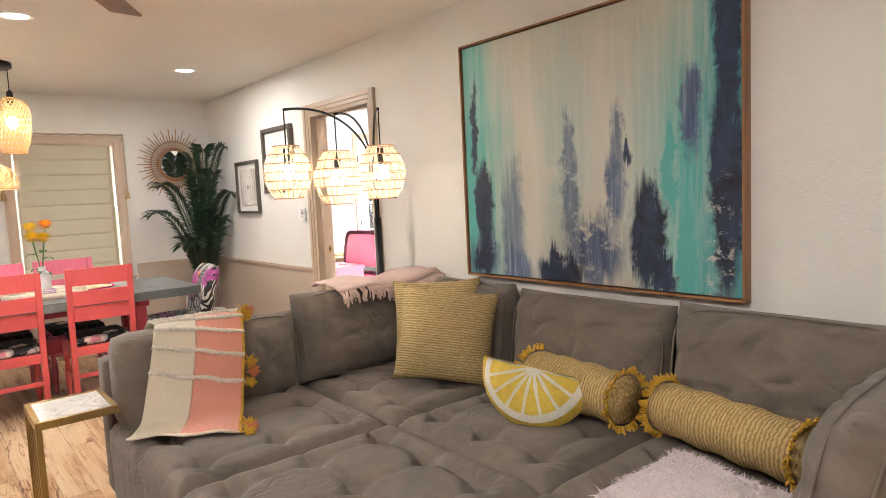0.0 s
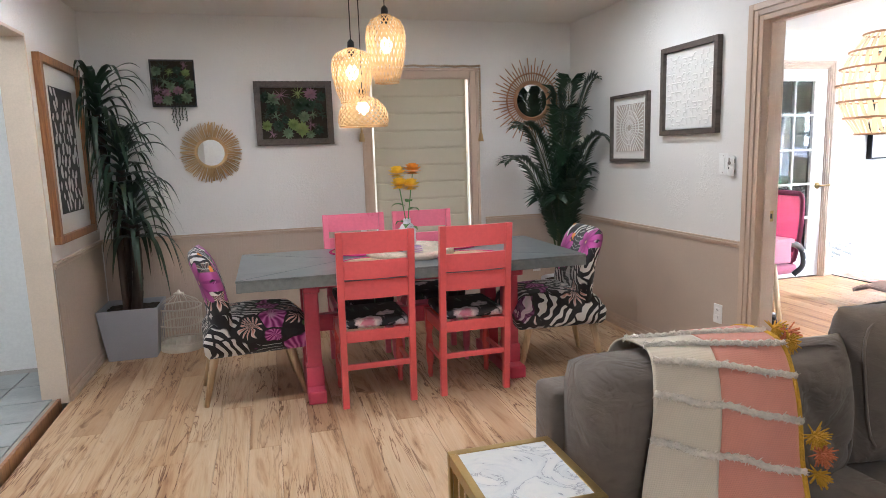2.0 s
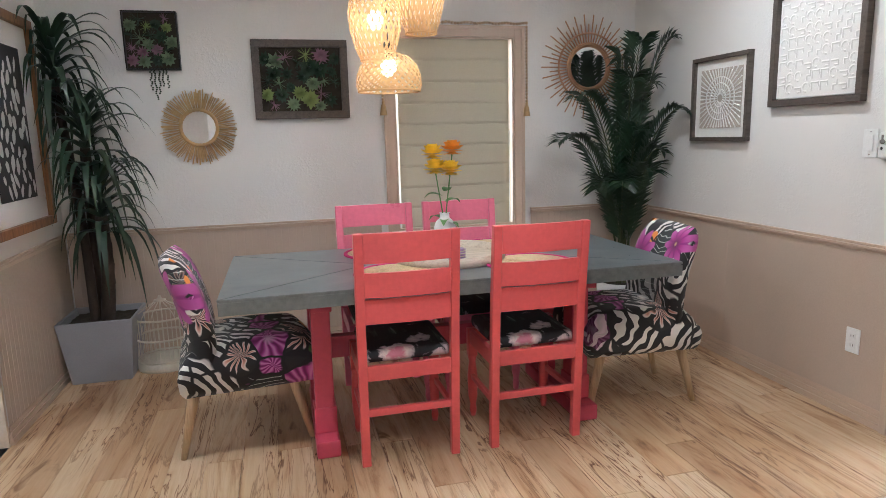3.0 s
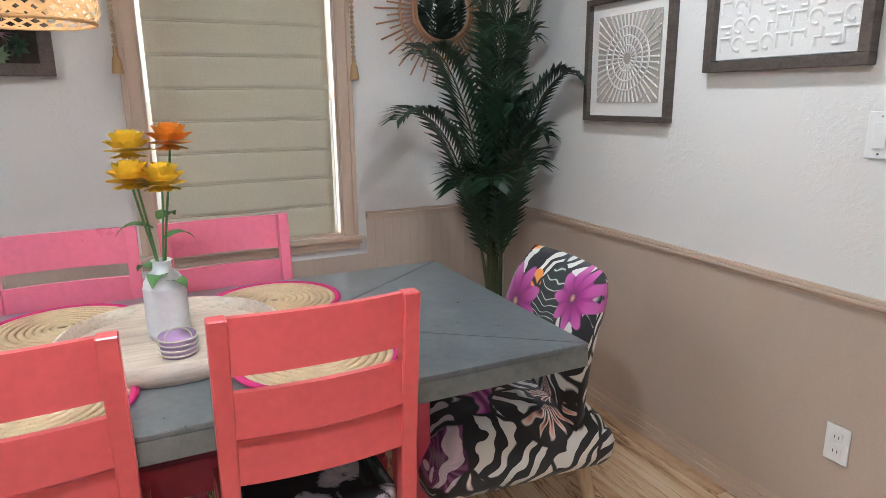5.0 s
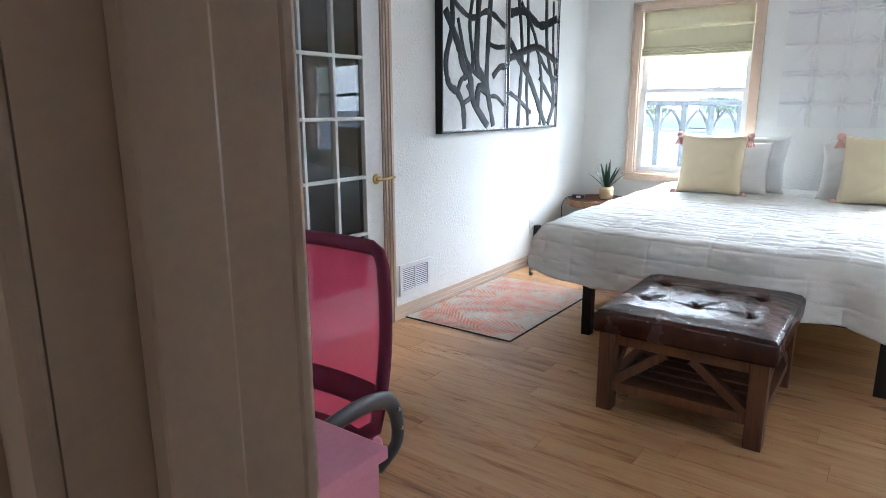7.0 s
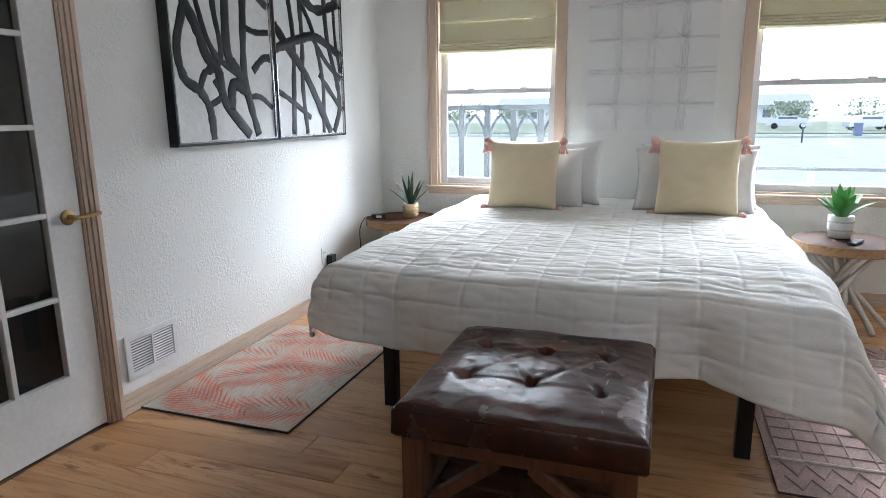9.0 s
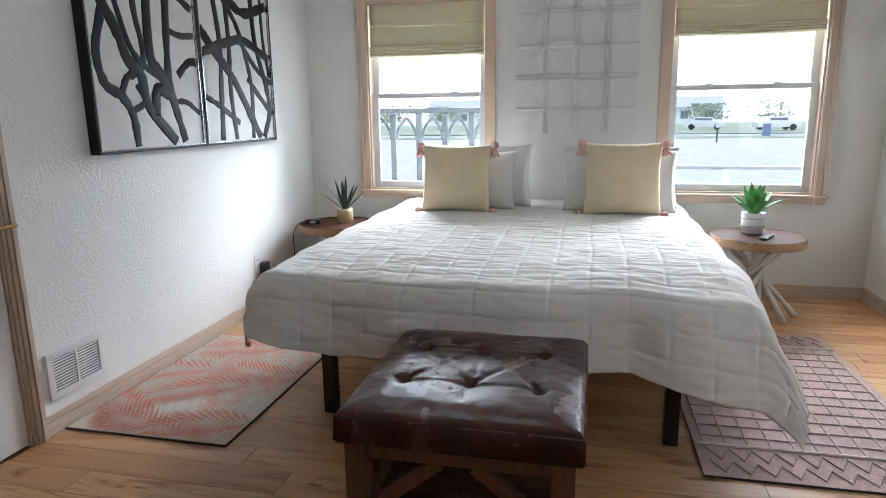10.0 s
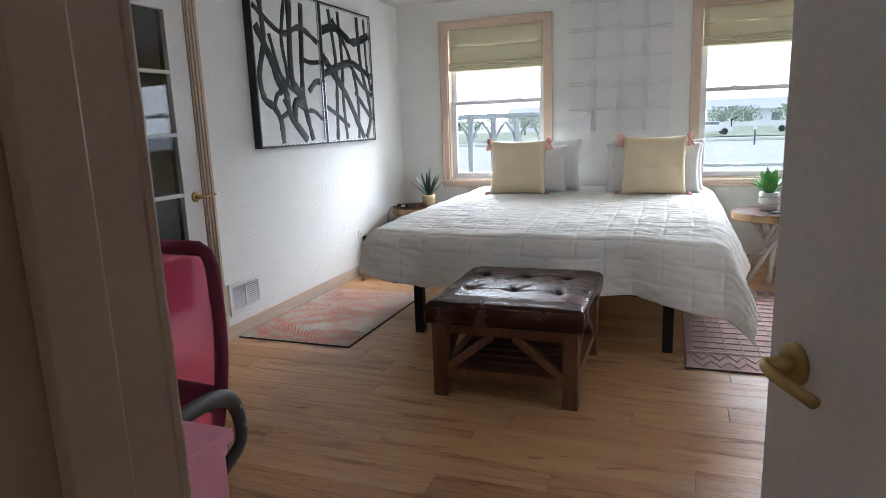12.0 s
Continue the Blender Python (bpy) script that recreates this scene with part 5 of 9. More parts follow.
def tufted(w, d, z0, z1, nx, ny, depth=0.034, n=54, seed=0):
    """Seat block: straight sides, a domed top with buttoned dimples and soft folds between them."""
    bm = B()
    bt = [((i + 0.5) / nx, (j + 0.5) / ny) for i in range(nx) for j in range(ny)]

    def top(u, v):
        eu, ev = min(u, 1 - u) * w, min(v, 1 - v) * d
        e = min(eu, ev)
        z = z1 - 0.045 * max(0, 1 - e / 0.06) ** 2
        for a, b in bt:
            q = ((u - a) * w) ** 2 + ((v - b) * d) ** 2
            z -= depth * math.exp(-q / 0.0022)
        fu = abs(((u * nx) % 1) - 0.5) * w / nx
        fv = abs(((v * ny) % 1) - 0.5) * d / ny
        z -= 0.011 * (math.exp(-(fu / 0.014) ** 2) + math.exp(-(fv / 0.014) ** 2)) * min(1, e / 0.08)
        z += 0.006 * noise.noise(Vector((u * w * 6 + seed, v * d * 6, seed)))
        k = 0.012 * (1 - max(0, 1 - e / 0.05))
        return Vector((u * w, v * d, z + k))

    g = sheet(bm, top, n, n)
    rim = [g[i][0] for i in range(n + 1)] + [g[n][j] for j in range(1, n + 1)] + [g[i][n] for i in range(n - 1, -1, -1)] + [g[0][j] for j in range(n - 1, 0, -1)]
    rows = [rim]
    for z in (z1 - 0.10, z0 + 0.02, z0):
        rows.append([bm.verts.new((p.co.x + (0.004 if z > z0 + 0.1 else 0) * (1 if p.co.x > w / 2 else -1), p.co.y, z)) for p in rim])
    for a, b in zip(rows, rows[1:]):
        for i in range(len(rim)):
            j = (i + 1) % len(rim)
            bm.faces.new((a[i], a[j], b[j], b[i]))
    return bm


def sofa_module(x, y, w, d, label, backs=(), seed=0, nx=3, ny=3):
    t = thing("sofa_module", label, "sofa", (x, y, 0), 0, "sectional sofa modules")
    part("seat", tufted(w, d, 0.07, SEAT, nx, ny, seed=seed), M["sofa"], t, "", True)
    for fx in (0.06, w - 0.06):
        for fy2 in (0.06, d - 0.06):
            bm = B()
            rod(bm, (fx, fy2, 0.0), (fx, fy2, 0.075), 0.02, 0.025, 12)
            part("foot", bm, M["black"], t)
    for x0, x1, y0, y1, h in backs:
        bm = B()
        box(bm, x0, x1, y0, y1, 0.07, h, 0.025)
        part("back_frame", bm, M["sofa"], t, "", True)
    return t


SX0, SX1, SY0, SY1, SY2 = 0.925, 1.81, 1.90, 2.735, 3.66
YS = 1.045
sofa_module(SX0, SY1, SX1 - SX0 - 0.004, 3.66 - SY1, "taupe suede tufted sofa seat with a low back frame", [(0.0, SX1 - SX0 - 0.004, 0.935, 1.065, 0.69)], 1)
sofa_module(SX1, SY1, 0.90, 3.66 - SY1, "taupe suede tufted corner sofa seat", [(0.0, 0.90, 0.935, 1.065, 0.69)], 2)
sofa_module(SX1, SY0, 0.90, SY1 - SY0 - 0.004, "taupe suede tufted sofa seat against the wall", [], 3)
sofa_module(SX1, YS, 0.90, SY0 - YS - 0.004, "taupe suede tufted sofa seat at the end of the sectional", [(0.0, 0.90, -0.20, -0.004, 0.62)], 4)
sofa_module(SX0, SY0, SX1 - SX0 - 0.006, SY1 - SY0 - 0.006, "taupe suede tufted ottoman filling the sofa", [], 5)
sofa_module(SX0, YS, SX1 - SX0 - 0.006, SY0 - YS - 0.006, "taupe suede tufted ottoman under a fur throw", [], 6)


def back_cushion(loc, w, h, t, rz, tilt, seed, label="plump taupe suede back cushion"):
    c = tagged(new("back_cushion"), label, "cushion", "sofa back cushions")
    bm = B()
    cushion(bm, w, h, t, None, 3.4, 0.035, 0.024, seed, 56)
    part("cover", bm, M["sofa"], c, "", True)
    for s in (-1, 1):
        bm = B()
        ring = []
        for k in range(64):
            a = 2 * math.pi * k / 64
            cu, cv = math.cos(a), math.sin(a)
            q = (abs(cu) ** 5 + abs(cv) ** 5) ** -0.2
            ring.append((cu * q * w / 2 * 0.955, s * t * 0.20, cv * q * h / 2 * 0.945))
        sweep(bm, ring, 0.0042, 6, up=(0, 1, 0), closed=True)
        part("welt", bm, M["sofa"], c, "stitched welt seam", True)
    c.matrix_basis = pose(loc[0], loc[1], loc[2], tilt, 0, rz)
    return c


back_cushion((1.525, 3.55, 0.592), 0.52, 0.41, 0.25, 0, -5, 1)
back_cushion((2.18, 3.54, 0.645), 0.80, 0.46, 0.30, 0, -8, 2)
back_cushion((2.575, 2.31, 0.645), 0.83, 0.46, 0.30, 90, 9, 3)
back_cushion((2.575, 1.47, 0.655), 0.84, 0.48, 0.30, 90, 9, 4)
back_cushion((2.60, 3.10, 0.65), 0.62, 0.47, 0.30, 90, 9, 6)
back_cushion((2.16, 1.06, 0.62), 0.84, 0.50, 0.27, 0, 10, 5)
# end bolster that shows beside the blanket
bm = B()
box(bm, 0.935, 1.262, 3.43, 3.668, 0.40, 0.812, 0.075)
tagged(part("end_cushion", bm, M["sofa"], None, "", True), "small squared taupe suede end cushion", "cushion")


# coral and cream blanket over the end of the sofa
def blanket():
    t = thing("throw_blanket", "cream and coral cotton blanket with tufted rows draped over the sofa", "blanket", (0, 0, 0))
    prof = smooth_path([(a, b, 0) for a, b in ((3.735, 0.64), (3.725, 0.75), (3.66, 0.822), (3.55, 0.838), (3.455, 0.815), (3.385, 0.71), (3.345, 0.58), (3.29, 0.482), (3.23, 0.455), (3.16, 0.450))], 5)
    prof = [(p.x, p.y) for p in prof]
    n = len(prof) - 1

    def at(u, v, lift=0.0):
        k = min(n, max(0, v * n))
        i = min(n - 1, int(k))
        f = k - i
        y = prof[i][0] * (1 - f) + prof[i + 1][0] * f
        z = prof[i][1] * (1 - f) + prof[i + 1][1] * f
        s = max(0.0, min(1.0, (v - 0.36) / 0.64))
        x0 = 1.115 - 0.205 * s
        x1 = 1.490 - 0.225 * s ** 1.3
        x = x0 + (x1 - x0) * u
        # the lower edge runs askew over the seat
        y -= (0.27 * u - 0.13) * s ** 2
        z += 0.006 * math.sin(x * 34 + v * 5) * s + 0.004 * noise.noise(Vector((x * 14, v * 9, 3))) + lift * 0.75
        y -= 0.006 * math.sin(x * 27 + 1) * s + lift * 0.7 + 0.008
        return Vector((x, y, z))

    for nm, u0, u1, mat, lab in (("cream_half", 0.0, 0.46, M["cream"], "cream woven half"), ("coral_half", 0.46, 1.0, M["coralcloth"], "coral woven half")):
        bm = B()
        sheet(bm, lambda u, v: at(u0 + (u1 - u0) * u, v), 18, 60, 0.005)
        part(nm, bm, mat, t, lab, True)
    rng = random.Random(4)
    for v in (0.25, 0.34, 0.425, 0.51, 0.60):
        bm = B()
        line = [at(q / 60, v + 0.085 * q / 60, 0.010 + 0.002 * math.sin(q * 1.3)) for q in range(61)]
        sweep(bm, line, [0.008 + 0.002 * math.sin(q * 1.9) for q in range(61)], 7)
        for k in range(520):
            q = rng.random()
            p = at(q, v + 0.085 * q, 0.010)
            d = Vector((rng.uniform(-1, 1), rng.uniform(-1, 0.2), rng.uniform(-0.8, 0.8))).normalized()
            e = d.orthogonal().normalized() * 0.003
            bm.faces.new([bm.verts.new(w) for w in (p - e, p + e, p + d * rng.uniform(0.012, 0.022))])
        part("tufted_stripe", bm, M["rope"], t, "cream tufted yarn stripe", True)
    bm = B()
    sweep(bm, [at(1.0, k / 30, 0.006) for k in range(6, 31)], 0.006, 6)
    part("edge_braid", bm, M["mustard"], t, "mustard edge braid")
    bm = B()
    sweep(bm, [at(k / 30, 1.0, 0.004) for k in range(31)], 0.006, 6)
    part("hem", bm, M["cream"], t, "cream stitched hem")
    for v in (0.33, 0.62, 0.93):
        for k, mt in ((0, "mustard"), (1, "orange"), (2, "mustard")):
            bm = B()
            c = at(1.0, min(1.0, v + 0.03 * k), 0.018) + Vector((0.020 + 0.016 * (k % 2), -0.012, -0.006 * k))
            for q in range(60):
                d = Vector((rng.uniform(-0.5, 1), rng.uniform(-1, 0.4), rng.uniform(-1.3, 0.5))).normalized()
                rod(bm, c, c + d * rng.uniform(0.022, 0.040), 0.0035, 0.0015, 5)
            part("pompom", bm, M[mt], t, mt + " yarn pompom")


blanket()


def pillow(name, label, loc, w, h, t, rx, rz, mat, seed=0, group="", ry=0.0):
    c = tagged(new(name), label, "pillow", group)
    c.matrix_basis = Matrix.Translation(loc) @ Euler((0, 0, radians(rz))).to_matrix().to_4x4() @ Euler((radians(rx), radians(ry), 0)).to_matrix().to_4x4()
    bm = B()
    cushion(bm, w, h, t, None, 2.6, 0.07, 0.007, seed, 34)
    part("cover", bm, mat, c, "", True)
    return c


pillow("corded_pillow", "straw-yellow corded square pillow leaning in the sofa corner", (2.29, 2.94, 0.66), 0.48, 0.46, 0.21, -18, -46, M["cord"], 3, "corded pillows", 7)
pillow("corded_pillow", "straw-yellow corded square pillow behind another", (2.37, 3.10, 0.685), 0.46, 0.46, 0.15, -14, -42, M["cord"], 5, "corded pillows")


def bolster(loc, length, r, rz, seed):
    t = thing("bolster_pillow", "straw-yellow bolster with mustard yarn frills", "pillow", loc, rz, "bolster pillows")
    bm = B()
    n = 24
    prof = [(r * (0.96 + 0.04 * math.sin(i * 0.9)) * min(1.0, 0.88 + 0.12 * min(i, n - i) / 3), -length / 2 + length * i / n) for i in range(n + 1)]
    lathe(bm, prof, 28)
    bmesh.ops.rotate(bm, verts=bm.verts, matrix=Matrix.Rotation(radians(90), 3, "Y"))
    part("roll", bm, M["cordx"], t, "", True)
    rng = random.Random(seed)
    for s in (-1, 1):
        bm = B()
        for k in range(130):
            a = rng.random() * 6.283
            c = Vector((s * length / 2, r * math.cos(a), r * math.sin(a)))
            d = Vector((s * rng.uniform(-0.4, 1), math.cos(a) + rng.uniform(-0.5, 0.5), math.sin(a) + rng.uniform(-0.5, 0.5))).normalized()
            rod(bm, c * 0.97, c + d * rng.uniform(0.012, 0.028), 0.006, 0.003, 5)
        part("frill", bm, M["mustard"], t, "mustard yarn frill")


bolster((2.36, 2.20, 0.55), 0.50, 0.105, 84, 1)
bolster((2.33, 1.56, 0.545), 0.55, 0.098, 78, 2)


def lemon_pillow(loc, rz, tilt):
    t = tagged(new("lemon_pillow"), "half-round lemon slice pillow in yellow and white pile", "pillow")
    t.matrix_basis = Matrix.Translation(loc) @ Euler((0, 0, radians(rz))).to_matrix().to_4x4() @ Euler((radians(tilt), radians(9), 0)).to_matrix().to_4x4()
    R = 0.235

    def half(r, y, side, n=14, k=36):
        def fn(u, v):
            a = math.pi * (1 + v)
            q = r * u
            th = 0.085 * max(0.0, 1 - (q / R) ** 4) ** 0.5 * min(1.0, 0.35 + abs(math.sin(a)) * q / R * 1.6 + 0.25 * (1 - u))
            return Vector((q * math.cos(a), side * (th + y), q * math.sin(a) + 0.09))
        return fn

    bm = B()
    sheet(bm, half(R, 0.0, -1), 12, 40)
    sheet(bm, half(R, 0.0, 1), 12, 40)
    sheet(bm, lambda u, v: Vector(((2 * u - 1) * R, (2 * v - 1) * 0.055 * (1 - abs(2 * u - 1) ** 6) ** 0.5, 0.09 + 0.006 * math.cos((2 * v - 1) * 1.57))), 24, 4)
    part("rind", bm, M["lemon"], t, "yellow pile rind", True)
    bm = B()
    sheet(bm, half(R * 0.90, 0.004, -1), 12, 40)
    part("pith", bm, M["lemonwhite"], t, "white pile pith", True)
    for k in range(8):
        bm = B()
        a0, a1 = math.pi * (1 + (k + 0.10) / 8), math.pi * (1 + (k + 0.90) / 8)

        def seg(u, v):
            a = a0 + (a1 - a0) * v
            q = R * (0.14 + 0.64 * u)
            a = (a0 + a1) / 2 + (a - (a0 + a1) / 2) * min(1, 0.35 + u)
            th = 0.085 * max(0.0, 1 - (q / R) ** 4) ** 0.5 * min(1.0, 0.35 + abs(math.sin(a)) * q / R * 1.6 + 0.25 * (1 - q / R))
            return Vector((q * math.cos(a), -(th + 0.009), q * math.sin(a) + 0.09))

        sheet(bm, seg, 8, 6)
        part("segment", bm, M["lemon"], t, "", True)


lemon_pillow((2.19, 2.29, 0.545), -66, -22)


# fur throw lying in a heap on the ottoman
def fur_throw():
    t = thing("fur_throw", "pale pink long-pile fur throw heaped on the ottoman", "throw", (1.72, 1.36, 0.43))
    rng = random.Random(9)

    def fn(u, v):
        x, y = (u - 0.5) * 0.95, (v - 0.5) * 0.66
        e = min(min(u, 1 - u) * 3.5, min(v, 1 - v) * 3.5, 1)
        return Vector((x + 0.05 * noise.noise(Vector((v * 4, 0, 2))), y + 0.05 * noise.noise(Vector((u * 4, 1, 0))), 0.008 + 0.15 * e ** 0.6 * (0.75 + 0.5 * noise.noise(Vector((u * 3, v * 3, 5))))))

    bm = B()
    sheet(bm, fn, 34, 26)
    part("hide", bm, M["fur"], t, "", True)
    bm = B()
    for k in range(5200):
        u, v = rng.random(), rng.random()
        p = fn(u, v)
        d = Vector((rng.uniform(-1, 1), rng.uniform(-1, 1), rng.uniform(0.1, 1.0))).normalized()
        l = rng.uniform(0.018, 0.038)
        s = d.orthogonal().normalized() * 0.0035
        a, b = bm.verts.new(p - s - d * 0.004), bm.verts.new(p + s - d * 0.004)
        c = bm.verts.new(p + d * l + Vector((0, 0, -0.008)))
        bm.faces.new((a, b, c))
    tagged(part("fur_strand", bm, M["fur"], t, "loose fur strands"), kind="stuff")


fur_throw()


# knitted pink throw over the corner back
def corner_throw():
    t = thing("knit_throw", "pale pink fringed throw laid over the sofa corner", "throw", (0, 0, 0))

    def fn(u, v):
        x = 1.98 + 0.70 * u
        y = 3.70 - 0.30 * v
        z = 0.895 + 0.012 * math.sin(u * 9) + 0.015 * noise.noise(Vector((u * 5, v * 5, 1))) - 0.10 * max(0, v - 0.75) - 0.18 * max(0.0, 0.12 - v)
        return Vector((x, y, z))

    bm = B()
    sheet(bm, fn, 30, 14, 0.012)
    part("knit", bm, M["pinkthrow"], t, "", True)
    rng = random.Random(3)
    bm = B()
    for k in range(150):
        u = rng.random()
        p = fn(u, 1.0) + Vector((0, -0.004, 0))
        l = rng.uniform(0.035, 0.075)
        q = p + Vector((rng.uniform(-0.02, 0.02), -rng.uniform(0.005, 0.04), -l))
        sweep(bm, [p, (p + q) / 2 + Vector((0, -0.015, 0.008)), q], [0.005, 0.006, 0.004], 5)
    part("fringe", bm, M["pinkthrow"], t, "knotted yarn fringe")


corner_throw()

# brass side table with a marble top
st = thing("side_table", "brass C-shaped side table with a white marble top", "table", (0.0, 0.0, 0.0))
X0, X1, Y0, Y1, ZT = 0.619, 0.906, 3.335, 3.66, 0.574
bm = B()
for a in ((X0, X1, Y0, Y0 + 0.022), (X0, X1, Y1 - 0.022, Y1), (X0, X0 + 0.022, Y0 + 0.022, Y1 - 0.022), (X1 - 0.022, X1, Y0 + 0.022, Y1 - 0.022)):
    box(bm, *a, ZT - 0.030, ZT, 0.002)
part("top_rim", bm, M["brass"], st)
bm = B()
box(bm, X0 + 0.022, X1 - 0.022, Y0 + 0.022, Y1 - 0.022, ZT - 0.02, ZT - 0.003)
part("marble_top", bm, M["marble"], st, "veined white marble slab")
for k, y in enumerate((Y0, Y1 - 0.022)):
    bm = B()
    box(bm, X0, X0 + 0.022, y, y + 0.022, 0.022, ZT - 0.030, 0.002)
    part("leg", bm, M["brass"], st)
for k in range(5):
    bm = B()
    y = Y0 + 0.07 + k * 0.055
    box(bm, X0 + 0.006, X0 + 0.016, y, y + 0.010, 0.022, ZT - 0.030)
    part("slat", bm, M["brass"], st)
bm = B()
box(bm, X0, X0 + 0.022, Y0, Y1, 0, 0.022, 0.002)
box(bm, X0 + 0.022, X1, Y0, Y0 + 0.022, 0, 0.022, 0.002)
box(bm, X0 + 0.022, X1, Y1 - 0.022, Y1, 0, 0.022, 0.002)
part("base", bm, M["brass"], st)


# arc floor lamp with three bark globes
def globe_profile(t):
    return math.sin(math.pi * (0.16 + 0.70 * t)) ** 0.75


def bark_shade(parent, c, r, h, seed):
    rng = random.Random(seed)
    bm = B()
    bands = 6
    for b in range(bands):
        t0, t1 = b / bands, (b + 1) / bands
        n = 34
        for k in range(n):
            if rng.random() < 0.22:
                continue
            a = 2 * math.pi * (k + rng.uniform(-0.2, 0.2)) / n
            w = math.pi / n * rng.uniform(0.42, 0.82)
            tilt = rng.uniform(-0.06, 0.06)
            vs = []
            for t, da in ((t0, tilt), (t1, -tilt)):
                q = r * globe_profile(t) * rng.uniform(0.985, 1.01)
                z = c[2] - h / 2 + h * t
                vs.append([(c[0] + q * math.cos(a + da + s * w), c[1] + q * math.sin(a + da + s * w), z) for s in (-1, 1)])
            p = [bm.verts.new(v) for v in (vs[0][0], vs[0][1], vs[1][1], vs[1][0])]
            bm.faces.new(p)
    sh = tagged(part("shade", bm, M["barkshade"], parent, "split bark strip shade"), kind="stuff")
    for b in range(bands + 1):
        bm = B()
        t = b / bands
        q = r * globe_profile(t) + 0.002
        sweep(bm, [(c[0] + q * math.cos(a), c[1] + q * math.sin(a), c[2] - h / 2 + h * t) for a in (2 * math.pi * i / 32 for i in range(32))], 0.003, 6, closed=True)
        part("hoop", bm, M["cane"], sh, "dark cane hoop", True)
    bm = B()
    ball(bm, c, 0.034, 2, (1, 1, 1.25))
    part("bulb", bm, M["bulb"], sh, "glowing bulb", True)


fl = thing("floor_lamp", "black arc floor lamp with three glowing bark globe shades", "floor lamp", (2.544, 3.86, 0))
base = Vector((2.544, 3.86, 0))
bm = B()
lathe(bm, [(0.0, 0), (0.15, 0), (0.15, 0.018), (0.145, 0.025), (0.0, 0.027)], 36, cap=False)
part("base", bm, M["black"], fl, "round black base", True)
bm = B()
rod(bm, (0, 0, 0.02), (0, 0, 1.22), 0.023, seg=18)
part("pole", bm, M["black"], fl, "", True)
bm = B()
rod(bm, (0.010, 0, 1.2), (0.010, 0, 1.40), 0.007)
rod(bm, (-0.010, 0, 1.2), (-0.010, 0, 1.40), 0.007)
rod(bm, (0, 0.010, 1.2), (0, 0.010, 1.40), 0.007)
part("stem", bm, M["black"], fl)
for i, s in enumerate(SHADES):
    c = Vector(s) - base
    top = c.z + 0.30
    bm = B()
    o = Vector(((0.010, -0.010, 0.0)[i], (0, 0, 0.010)[i], 1.40))
    sweep(bm, bez(o, o + Vector((0.0, 0.0, 0.30)), Vector((c.x * 0.45, c.y * 0.45, top + 0.09)), Vector((c.x, c.y, top)), 24), 0.0065, 8)
    part("arm", bm, M["black"], fl, "thin arched arm", True)
    bm = B()
    rod(bm, (c.x, c.y, top), (c.x, c.y, c.z + 0.11), 0.0035)
    rod(bm, (c.x, c.y, c.z + 0.02), (c.x, c.y, c.z + 0.115), 0.016)
    part("cord", bm, M["black"], fl)
    bark_shade(fl, (c.x, c.y, c.z), 0.116, 0.25, i)

# large abstract painting
pt = thing("painting", "large cream, teal and navy abstract canvas in a wooden frame", "painting", (EAST, 2.435, 0.895))
PW, PH = 1.535, 1.235
bm = B()
box(bm, -0.040, -0.012, -PW / 2 + 0.016, PW / 2 - 0.016, 0.016, PH - 0.016)
part("canvas", bm, M["paint"], pt, "scraped cream, teal and navy paint")
for a in ((-PW / 2, PW / 2, 0, 0.010), (-PW / 2, PW / 2, PH - 0.010, PH), (-PW / 2, -PW / 2 + 0.010, 0.010, PH - 0.010), (PW / 2 - 0.010, PW / 2, 0.010, PH - 0.010)):
    bm = B()
    box(bm, -0.052, -0.001, a[0], a[1], a[2], a[3], 0.001)
    part("frame_side", bm, M["walnutframe"], pt)

# ceiling fan over the seating, one blade tip in view
fan = thing("ceiling_fan", "ceiling fan with dark wooden blades", "ceiling fan", (0.72, 2.92, CEIL))
bm = B()
rod(bm, (0, 0, -0.001), (0, 0, -0.05), 0.07, 0.06, 24)
rod(bm, (0, 0, -0.05), (0, 0, -0.12), 0.018)
rod(bm, (0, 0, -0.12), (0, 0, -0.24), 0.10, 0.085, 28)
part("motor_housing", bm, M["brass"], fan, "", True)
for k in range(5):
    bm = B()
    box(bm, 0.14, 0.76, -0.065, 0.065, -0.006, 0.006, 0.005, pose(0, 0, -0.20, 0, 0, 58 + 72 * k) @ pose(0, 0, 0, 10, 0, 0))
    part("blade", bm, M["fanwood"], fan)

# ---- dining corner ----
TX0, TX1, TY0, TY1, TZ = 0.025, 1.955, 5.405, 6.335, 0.747
tb = thing("dining_table", "zinc-topped trestle dining table on a pink painted base", "table", (0, 0, 0))
cx, cy = (TX0 + TX1) / 2, (TY0 + TY1) / 2
AX0, AX1 = TX0 + 0.62, TX1 - 0.62


def slab(name, pts):
    """A sheet-metal panel of the top, with a lip down to the edge."""
    bm = B()
    up = [bm.verts.new((x, y, TZ)) for x, y in pts]
    dn = [bm.verts.new((x, y, TZ - 0.012)) for x, y in pts]
    bm.faces.new(up)
    bm.faces.new(dn[::-1])
    for i in range(len(pts)):
        j = (i + 1) % len(pts)
        bm.faces.new((up[i], dn[i], dn[j], up[j]))
    bmesh.ops.bevel(bm, geom=list(bm.edges), offset=0.0018, segments=2, affect="EDGES")
    part(name, bm, M["zinc"], tb)


